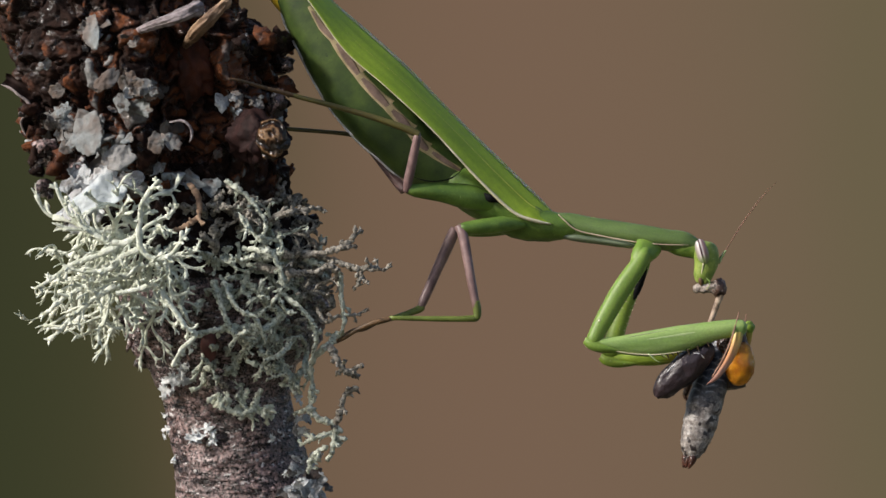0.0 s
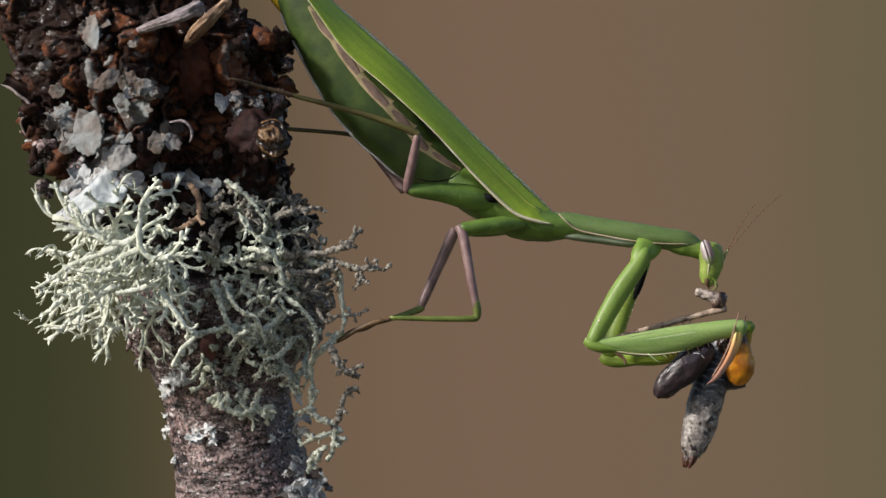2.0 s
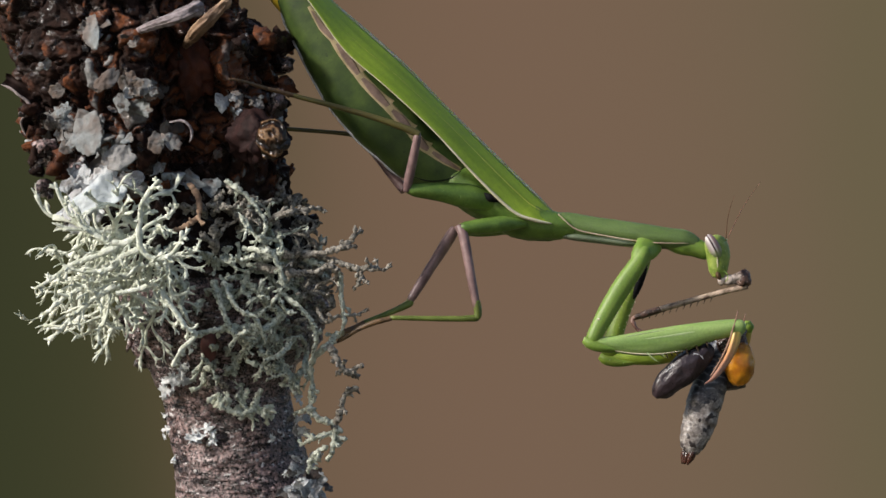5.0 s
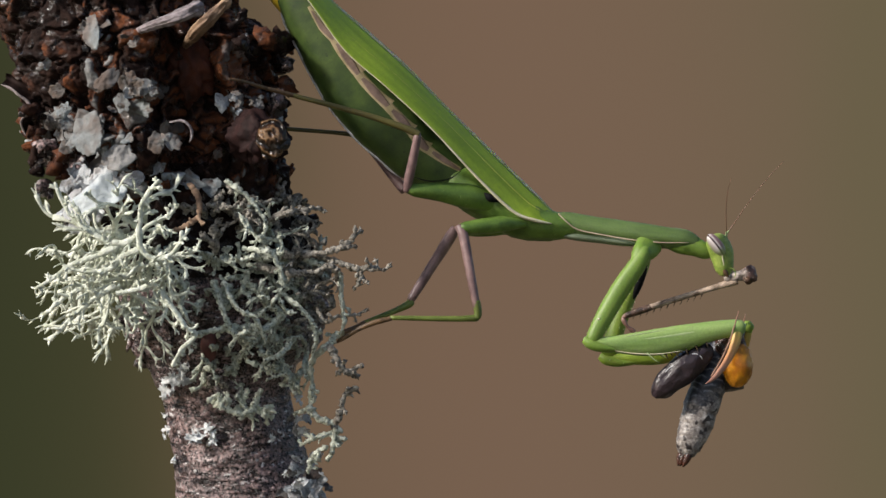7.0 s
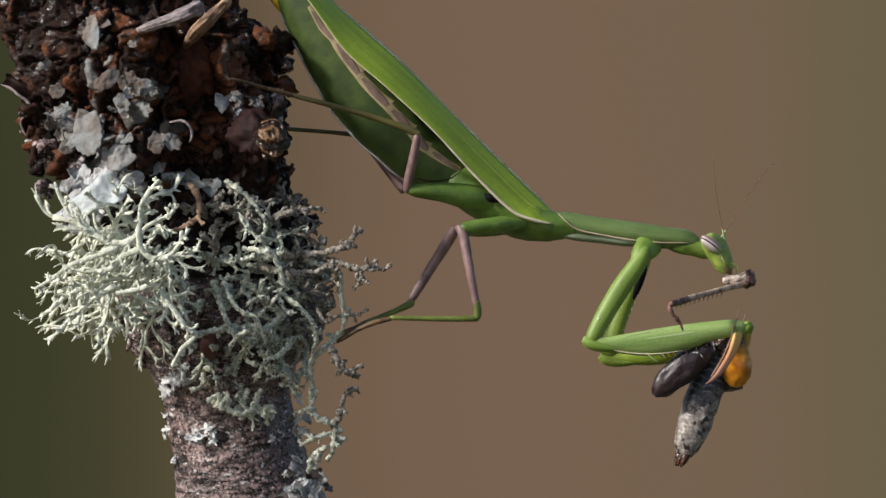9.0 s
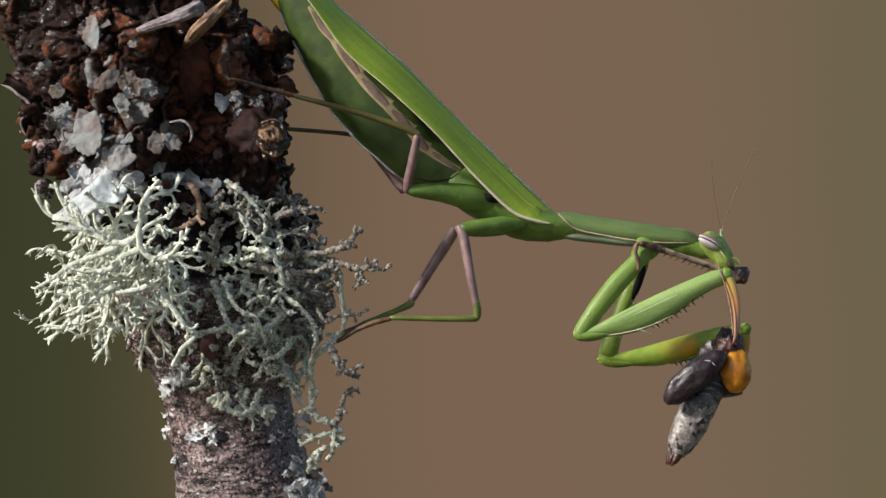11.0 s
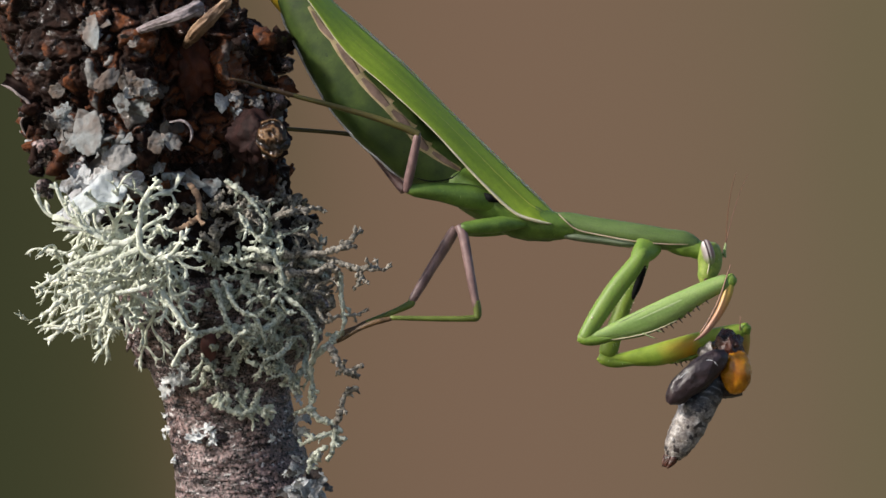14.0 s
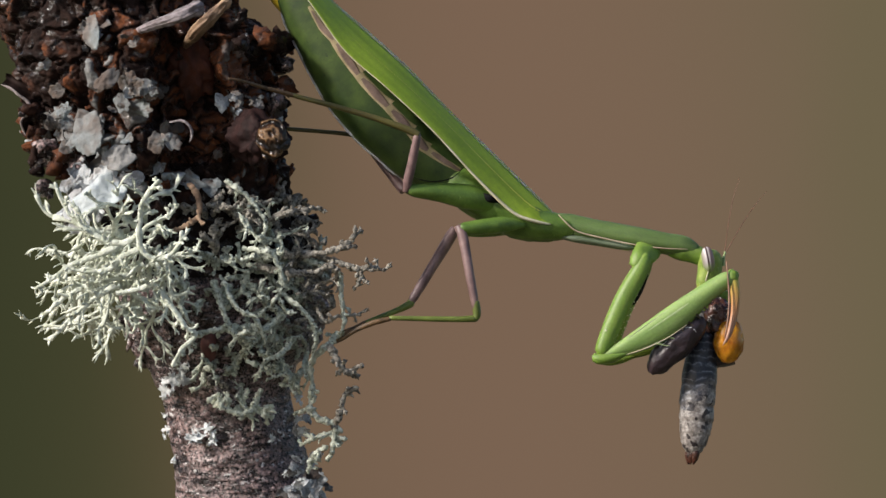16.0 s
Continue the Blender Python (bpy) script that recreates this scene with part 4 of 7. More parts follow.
def grow(p, d, length, r, depth, rng, v, f, droop, wander, side=None, flat=0.5, warts=0.12):
    """A flattened antler-like band that widens where it forks, again and again, into short pointed prongs."""
    steps = 6 if depth else 4
    side = side or Vector((rng.gauss(0, 0.4), -1, rng.gauss(0.2, 0.4))).normalized()
    rows = [(p, r * 1.05)]
    curl = Vector([rng.gauss(0, wander) for _ in range(3)])
    for i in range(steps):
        d = (d + curl * 0.7 + Vector([rng.gauss(0, wander * 0.7) for _ in range(3)]) + Vector((0, 0, -droop))).normalized()
        p = p + d * length / steps * MM
        k = (i + 1) / steps
        web = 1 - 0.30 * math.sin(math.pi * min(k * 1.1, 1)) + (0.35 * k ** 6 if depth else 0)
        rows.append((p, r * web * rng.uniform(1 - warts, 1 + warts) if depth else r * (1 - 0.72 * k ** 1.6)))
    strand(rows, v, f, 7, flat, side)
    if depth:
        axis = (side + Vector([rng.gauss(0, 0.35) for _ in range(3)])).normalized()
        for k in range(2 if rng.random() < 0.85 else 3):
            ang = rng.uniform(0.32, 0.85) * (1, -1, 0.15)[k]
            nd = d.copy()
            nd.rotate(Matrix.Rotation(ang, 3, axis))
            turned = (side + Vector([rng.gauss(0, 0.3) for _ in range(3)])).normalized()
            grow(p - d * r * 0.3 * MM, nd, length * (rng.uniform(0.55, 0.9) if depth > 1 else rng.uniform(0.25, 0.5)), r * rng.uniform(0.66, 0.86), depth - 1, rng, v, f, droop, wander, turned, flat, warts)
        for _ in range(2 if depth > 1 else 1):
            if rng.random() < 0.65:
                i = rng.choice((2, 3, 4, 5))
                nd = (rows[i][0] - rows[i - 1][0]).normalized()
                nd.rotate(Matrix.Rotation(rng.uniform(0.6, 1.2) * rng.choice((-1, 1)), 3, axis))
                grow(rows[i][0], nd, length * rng.uniform(0.2, 0.45), r * 0.55, 1 if depth > 1 and rng.random() < 0.6 else 0, rng, v, f, droop, wander, None, flat, warts)


def lichen_tuft(root, towards, length, r, depth, threads, spread, material, seed, label, droop=0.02, wander=0.16, flat=0.5, warts=0.12):
    rng = random.Random(seed)
    v, f = [], []
    d0 = (towards - root).normalized()
    for _ in range(threads):
        d = (d0 + Vector([rng.gauss(0, spread) for _ in range(3)])).normalized()
        grow(root + Vector([rng.gauss(0, 0.5) for _ in range(3)]) * MM, d, length * rng.uniform(0.75, 1.2), r * rng.uniform(0.75, 1.25), depth, rng, v, f, droop, wander, None, flat, warts)
    ob = part("lichen_tuft", ([tuple(p) for p in v], f), material, home=Matrix.Translation(root))
    return tagged(ob, label, "lichen", "lichen tufts on the branch")


PALE = "pale greenish white bushy lichen with forked threads on bark"
GREY = "grey green shaded bushy lichen tangled on bark"
BROWN = "brown grey warty lichen thread standing off the bark"
PALE_TUFTS = [
    (V(-42.61, -10, 2.43), V(-57.77, -14, -4.58), 5.4, 0.44, 3, 2), (V(-43, -10, 0.86), V(-56.34, -13, -0.7), 4.6, 0.44, 3, 2), (V(-43.39, -10, 0.08), V(-55.2, -16, -9.2), 5.4, 0.46, 3, 2), (V(-43.78, -10, -1.49), V(-54.55, -15, -13.09), 5.8, 0.46, 3, 2), (V(-43.39, -10, -2.27), V(-48.8, -18, -13.78), 4.8, 0.46, 3, 2),
    (V(-41.73, -11, -2.27), V(-43.8, -18, -15.32), 4.2, 0.42, 3, 2), (V(-40.95, -11, 3.2), V(-39.57, -18, 10.85), 3.2, 0.42, 3, 1), (V(-41.73, -11, 0.08), V(-33.88, -22, 2.37), 3.0, 0.48, 3, 2), (V(-41.34, -11, -0.7), V(-34.95, -18, -3), 2.5, 0.46, 3, 2), (V(-42.52, -11, 2.42), V(-43.78, -30, 4.57), 3.6, 0.50, 3, 2),
    (V(-43.3, -11, 0.08), V(-44.53, -30, -0.67), 3.8, 0.50, 3, 2), (V(-41.73, -11, -2.27), V(-38.19, -16, -9.2), 2.5, 0.42, 3, 2), (V(-45.05, -9, 1.65), V(-51.96, -24, 0.84), 4.4, 0.46, 3, 2), (V(-46.43, -7, 3.23), V(-53.8, -8, 3.22), 3.6, 0.40, 3, 2), (V(-45.94, -8, -3.07), V(-53.8, -8, -9.36), 4.8, 0.44, 3, 2),
    (V(-45.84, -9, -1.49), V(-51.2, -24, -6), 4.6, 0.48, 3, 2), (V(-44.17, -10, -2.27), V(-47.41, -24, -9.04), 4.2, 0.46, 3, 2),
    (V(-39.39, -11, 2.42), V(-37.36, -26, 7.64), 3.0, 0.46, 3, 2), (V(-38.52, -12, 0.08), V(-33.58, -26, 4.61), 3.0, 0.46, 3, 2), (V(-40.47, -12, -0.7), V(-40.39, -26, -2.19), 2.8, 0.48, 3, 2), (V(-44.56, -10, 2.43), V(-47.95, -26, 3.1), 3.8, 0.46, 3, 2), (V(-46.72, -8, -2.28), V(-55.92, -10, -5.4), 4.5, 0.42, 3, 2), (V(-38.83, -13, -0.7), V(-33.48, -17, -4.55), 2.9, 0.42, 3, 2), (V(-39.61, -13, -2.26), V(-36.65, -16, -9.2), 2.7, 0.40, 3, 2),
    (V(-46.42, -11, -3.05), V(-47.29, -14, -15.45), 4.4, 0.40, 3, 2), (V(-42.81, -12, -3.82), V(-41.37, -15, -15.42), 4.2, 0.38, 3, 2), (V(-39.61, -13, -4.59), V(-36.73, -15, -12.32), 3.6, 0.36, 3, 2), (V(-49.76, -9, -3.06), V(-52.67, -11, -13.99), 4.0, 0.36, 3, 2)]
for k, (root, to, length, r, depth, n) in enumerate(PALE_TUFTS):
    lichen_tuft(root, to, length * 1.22, r * 1.06, depth, n, 0.20, LICHEN, 40 + k, PALE, 0.04, 0.14, 0.5)
GREY_TUFTS = [
    (V(-30.14, -9, 5.57), V(-29.54, -30, 5.32), 2.0, 0.36, 3, 3), (V(-26.27, -8, 5.58), V(-20.23, -20, 7.36), 2.4, 0.33, 3, 3), (V(-28.57, -9, 1.65), V(-28.79, -30, 0.82), 2.3, 0.41, 3, 4),
    (V(-24.01, -6, 1.66), V(-17.39, -14, 4.74), 3.2, 0.37, 3, 4), (V(-31.71, -9, -1.49), V(-31.03, -30, -2.92), 2.0, 0.41, 3, 3), (V(-26.27, -8, -3.07), V(-25.04, -30, -4.42), 2.1, 0.43, 3, 4),
    (V(-20.9, -5, -2.3), V(-14.23, -16, -3.02), 3.0, 0.37, 3, 4), (V(-23.96, -7, -7.8), V(-22.34, -24, -10.56), 2.8, 0.41, 3, 5),
    (V(-19.36, -4, -7.85), V(-15.06, -14, -10.79), 2.8, 0.37, 3, 5), (V(-20.11, -5, -4.67), V(-15.63, -20, -7.59), 2.8, 0.37, 3, 4), (V(-24.75, -7, -12.53), V(-23.3, -20, -15.25), 2.2, 0.33, 3, 4),
    (V(-19.36, -4, -12.61), V(-16.62, -14, -16.23), 2.6, 0.37, 3, 3), (V(-22.48, -5, -14.96), V(-21.96, -16, -19.25), 2.2, 0.31, 3, 4),
    (V(-28.08, -4, -20.55), V(-27.37, -16, -21.57), 1.3, 0.29, 2, 5), (V(-23.27, -5, -15.75), V(-22.73, -16, -16.16), 1.6, 0.40, 2, 6), (V(-20.94, -4, -18.96), V(-20.89, -14, -19.33), 1.6, 0.40, 2, 6)]
for k, (root, to, length, r, depth, n) in enumerate(GREY_TUFTS):
    lichen_tuft(root, to, length * 1.12, r * 1.12, depth, max(n - 1, 2), 0.42, LICHEN_BROWN if root.x > -0.0215 and root.z > EYE_HEIGHT - 0.010 or root.z > EYE_HEIGHT + 0.004 else LICHEN_GREY, 80 + k, GREY, 0.01, 0.22, 0.75, 0.25)
# short warty tufts that cover the bark between them
rng_fill = random.Random(77)
for k in range(46):
    h = EYE_HEIGHT + rng_fill.uniform(-0.0185, 0.0085)
    x, y, r = stem(h)
    a = -math.acos(min(max((rng_fill.uniform(-0.0335, -0.0185) - x) / r, -0.95), 0.95))
    p, out = stem_point(a, h, 0.2)
    grey = rng_fill.random() < (0.85 if h < EYE_HEIGHT else 0.2)
    lichen_tuft(p, p + (out + Vector((rng_fill.gauss(0.2, 0.5), -0.4, rng_fill.gauss(0, 0.5)))) * 0.01, rng_fill.uniform(1.7, 2.8), rng_fill.uniform(0.38, 0.56), 2, 2, 0.5, LICHEN_GREY if grey else LICHEN_BROWN, 300 + k, GREY if grey else "brown grey warty lichen tangled on bark", 0.0, 0.26, 0.75, 0.28)


def lichen_strand(points, r, seed, material=LICHEN_GREY, label=GREY, twigs=5, flat=0.85, warts=0.3):
    """One long warty thread with short side twigs."""
    rng = random.Random(seed)
    c = spline(points, 11)
    v, f = [], []
    n = len(c)
    rows = [(Vector(p) + Vector([rng.gauss(0, 0.3 * warts) for _ in range(3)]) * MM, r * (1 - 0.45 * i / n) * rng.uniform(1 - warts, 1 + warts) * (1 + 0.45 * noise.noise(Vector((i * 0.16, seed, 0))))) for i, p in enumerate(c)]
    rows[-1] = (rows[-1][0], r * 0.25)
    strand(rows, v, f, 8, flat)
    for _ in range(twigs):
        i = rng.randrange(n // 4, n - 1)
        d = (Vector(c[i + 1]) - Vector(c[i])).normalized()
        d.rotate(Matrix.Rotation(rng.uniform(0.6, 1.2) * rng.choice((-1, 1)), 3, Vector((rng.gauss(0, 0.5), 1, rng.gauss(0, 0.5)))))
        grow(Vector(c[i]), d, rng.uniform(0.7, 1.6), r * 0.6, rng.choice((0, 1, 1)), rng, v, f, 0.0, 0.25, None, 0.75, 0.25)
    ob = part("lichen_tuft", ([tuple(p) for p in v], f), material, home=Matrix.Translation(points[0]))
    return tagged(ob, label, "lichen", "lichen tufts on the branch")


STRANDS = [
    ([V(-23.96, -7, -1.1), V(-19.15, -9, -0.71), V(-15.59, -10, -0.31), V(-12.84, -10, 1.02), V(-12.06, -10, 2.74)], 0.50), ([V(-20.85, -6, 0.08), V(-16.01, -9, -1.33), V(-12.06, -10, -2.58), V(-9.71, -10, -2.58), V(-7.99, -10, -3.05)], 0.44), ([V(-12.84, -10, -2.27), V(-11.28, -10, -3.21), V(-11.9, -10, -5.09)], 0.36),
    ([V(-26.22, -9, -2.28), V(-22.2, -11, -3.05), V(-18.29, -11, -3.44), V(-15.55, -11, -2.27), V(-14.41, -10, -3.99)], 0.48), ([V(-19.19, -8, -1.49), V(-14.83, -9, -3.06), V(-14.13, -9, -6.99), V(-13.81, -9, -10.91), V(-15.26, -8, -12.51)], 0.44), ([V(-25.43, -9, 3.22), V(-22.2, -11, 4.77), V(-19.11, -10, 5.4), V(-16.95, -9, 5.73)], 0.46),
    ([V(-30.08, -10, 9.48), V(-26.83, -12, 7.1), V(-24.49, -12, 3.59), V(-25.27, -12, 0.86)], 0.44), ([V(-14.47, -8, -11.72), V(-16.4, -9, -13.66), V(-18.25, -8, -15.65), V(-18.29, -7, -19.63), V(-18.84, -7, -22.15), V(-21.01, -6, -23.07)], 0.54), ([V(-15.85, -9, -13.42), V(-14.41, -10, -15.59), V(-13.24, -10, -17), V(-11.12, -10, -16.06)], 0.50),
    ([V(-18.76, -7, -22.15), V(-17.23, -8, -23.68), V(-15.1, -8, -24.46), V(-15.26, -8, -27.06), V(-16.08, -7, -29.72)], 0.56), ([V(-15.26, -8, -25.09), V(-14.21, -9, -22.53), V(-13.5, -9, -20.09), V(-11.77, -9, -19.23)], 0.46), ([V(-15.1, -8, -25.48), V(-17.62, -8, -26.27), V(-20.02, -7, -27.35)], 0.42), ([V(-16.44, -8, -27.45), V(-18.29, -7, -29.24), V(-18.88, -6, -31.52)], 0.44),
    ([V(-26.94, -10, -10.73), V(-29.95, -12, -11), V(-33.77, -13, -11.75), V(-35.48, -13, -13.54), V(-36.81, -12, -16.3)], 0.58), ([V(-35.41, -12, -4.6), V(-36.03, -14, -7.69), V(-34.86, -14, -10.02), V(-34.16, -13, -11.59)], 0.44), ([V(-31.57, -11, -4.61), V(-30.27, -13, -8.48), V(-28.71, -13, -11.59), V(-26.83, -12, -12.4)], 0.5),
    ([V(-22.34, -8, -6.21), V(-18.72, -10, -9.32), V(-17.54, -10, -12.45), V(-18.52, -9, -15.62)], 0.46), ([V(-27.67, -11, 0.08), V(-23.66, -13, -0.7), V(-22.1, -13, -4.59), V(-23.66, -13, -7.7)], 0.48), ([V(-17.69, -6, -7.82), V(-16.68, -8, -10.15), V(-14.44, -9, -9.34), V(-11.33, -8, -9.2)], 0.34),
    ([V(-30.34, -12, -4.6), V(-28.2, -15, -8.06), V(-25.72, -15, -9.61), V(-24.38, -14, -12.73)], 0.44), ([V(-22.24, -10, -9.32), V(-24.77, -14, -11.18), V(-27.43, -15, -11.39), V(-29.43, -14, -13.51)], 0.42), ([V(-20.77, -8, -12.51), V(-22.2, -11, -14.38), V(-24.49, -12, -15.52), V(-25.71, -11, -17.51)], 0.4),
    ([V(-25.59, -6, -19.67), V(-27.12, -7, -22.78), V(-30.27, -7, -22.39), V(-31.45, -7, -20.81)], 0.4)]
for k, (points, r) in enumerate(STRANDS):
    brown = points[-1].x > -0.0185 and points[-1].z > EYE_HEIGHT - 0.008 or points[-1].x > -0.0145
    lichen_strand(points, r * (1.15 if brown else 1.0), 140 + k, LICHEN_BROWN if brown else LICHEN_GREY, BROWN if brown else GREY, 8 if brown else 5)
PALE_STRAPS = [
    ([V(-45.07, -20, 0.69), V(-45.53, -20, 1.00), V(-48.44, -20, 2.76), V(-51.04, -20, 5.29), V(-52.73, -20, 9.12)], 0.52),
    ([V(-44.66, -21, 0.84), V(-42.52, -21, 0.99), V(-41.14, -21, 2.75), V(-40.84, -21, 5.81), V(-39.46, -21, 8.11), V(-38.39, -21, 9.41)], 0.50),
    ([V(-41.05, -22, 2.75), V(-40.75, -22, 0.08), V(-39.07, -22, -1.30), V(-36.93, -22, -0.84), V(-35.56, -22, 0.69), V(-35.25, -22, 2.52)], 0.50),
    ([V(-37.09, -20, -0.84), V(-34.41, -20, -0.54), V(-33.11, -20, 0.23)], 0.36),
    ([V(-38.39, -21, -1.30), V(-37.32, -21, -2.98), V(-36.71, -21, -4.66)], 0.34),
    ([V(-44.56, -22, 0.08), V(-47.23, -22, -1.07), V(-50.29, -22, -2.21), V(-52.57, -22, -3.89), V(-55.09, -22, -5.42)], 0.46),
    ([V(-40.54, -20, -2.07), V(-43.61, -20, -3.76), V(-47.06, -20, -4.52), V(-50.51, -20, -6.05), V(-53.34, -20, -8.20)], 0.50),
    ([V(-44.28, -21, -4.89), V(-47.34, -21, -6.81), V(-50.01, -21, -9.10), V(-52.31, -21, -11.55)], 0.46),
    ([V(-44.18, -22, -6.03), V(-41.13, -22, -5.42), V(-38.84, -22, -4.88), V(-37.69, -22, -6.79)], 0.42),
    ([V(-44.38, -20, -7.97), V(-42.84, -20, -7.59), V(-41.85, -20, -8.74), V(-41.69, -20, -10.81)], 0.36),
    ([V(-38.16, -21, -5.66), V(-36.63, -21, -7.95), V(-34.72, -21, -10.63), V(-33.50, -21, -11.70), V(-35.48, -21, -13.69), V(-36.71, -21, -15.98)], 0.48),
    ([V(-40.75, -22, 0.08), V(-43.42, -22, -1.07), V(-44.87, -22, -2.59), V(-48.38, -22, -2.98), V(-51.43, -22, -2.21)], 0.44),
    ([V(-41.69, -20, 1.23), V(-40.01, -20, 3.14), V(-37.09, -20, 4.68), V(-36.17, -20, 6.21)], 0.40),
    ([V(-45.43, -21, -2.22), V(-47.72, -21, -4.51), V(-48.48, -21, -7.57), V(-49.63, -21, -10.63)], 0.40)]
for k, (points, r) in enumerate(PALE_STRAPS):
    lichen_strand(points, r * 0.92, 400 + k, LICHEN, PALE, 9, 0.45, 0.10)
lichen_strand([V(-35.17, -10, 9.09), V(-33.85, -12, 7.25), V(-33.62, -13, 4.75), V(-35.10, -14, 3.34), V(-37.58, -14, 2.25)], 0.5, 430, TAN_WOOD, "curled orange brown dead lichen band", 2, 0.35, 0.2)
for k, (root, to) in enumerate(((V(-30.83, -4.5, -21.48), V(-31.37, -14, -21.28)), (V(-28.45, -4.5, -22.27), V(-28.65, -14, -22.83)), (V(-25.70, -4, -22.29), V(-24.88, -12, -22.93)))):
    lichen_tuft(root, to, 1.5, 0.46, 2, 5, 0.55, LICHEN, 440 + k, "pale mint green flat lichen rosette on bark", 0.0, 0.15, 0.35)
fine_details()


# ---- mantis ----
MOVES = []


SWAY = [(0, 0.0), (2.2, 0.0), (2.5, 0.5), (3.0, 0.2), (4.0, 0.1), (9.2, 0.05), (11.3, 0.0), (14.2, 0.05), (14.6, 0.0), (15.0, -0.25), (15.5, 0.0), (16.0, -0.1)]
PIVOT = V(-17.92, 0, 30.48)


def mantis_pose(t):
    """The mantis at the time t: its body swings a little round the grip of its hind feet."""
    a = np.interp(t, [s[0] for s in SWAY], [s[1] for s in SWAY])
    return Matrix.Translation(PIVOT) @ Matrix.Rotation(-radians(float(a)), 4, "Y") @ Matrix.Translation(-PIVOT) @ HOME[mantis]


def moving(ob, rows, parent_rows=None):
    """Remember the way of a thing or part: rows of seconds and pose in the world."""
    if parent_rows:
        carry = dict(parent_rows)
        MOVES.append((ob, [(t, carry[t].inverted() @ m) for t, m in rows]))
    elif ob.parent:
        MOVES.append((ob, [(t, mantis_pose(t).inverted() @ m) for t, m in rows]))
    else:
        MOVES.append((ob, rows))


mantis = empty("mantis", V(9.28, 0, 3.28), "green praying mantis hanging head down from the branch, eating", "insect")
MOVES.append((mantis, [(t, mantis_pose(t)) for t, a in SWAY]))

ABD = [V(-22.72, 0, 47.28), V(-21.12, 0, 42.64), V(-19.92, 0, 38.08), V(-18.16, 0, 34.48), V(-15.84, 0, 30.8), V(-13.6, 0, 27.04), V(-11.2, 0, 23.04), V(-8, 0, 18.8), V(-5.44, 0, 15.76), V(-3.36, 0, 13.36), V(0.48, 0, 10.88), V(4.08, 0, 8.48)]
ABD_R = [1.60, 3.68, 4.24, 4.80, 5.28, 5.60, 5.60, 5.28, 4.64, 4.16, 3.36, 2.56]


def membrane_at(i):
    """How far above the middle line the side membrane runs, ring by ring, in millimetres."""
    return float(np.interp(i, [16, 23, 26, 34, 37, 40, 44, 51, 56, 59, 62], [-0.7, -0.72, -0.2, 0.30, 0.65, 0.95, 1.25, 1.3, 1.25, 1.15, 1.2]))


def back(i):
    """The share of the half-height above the middle line: flat under the wings' tips, full near the thorax."""
    return float(np.interp(i, [8, 20, 26, 36, 46], [0.12, 0.22, 0.42, 0.62, 0.92]))


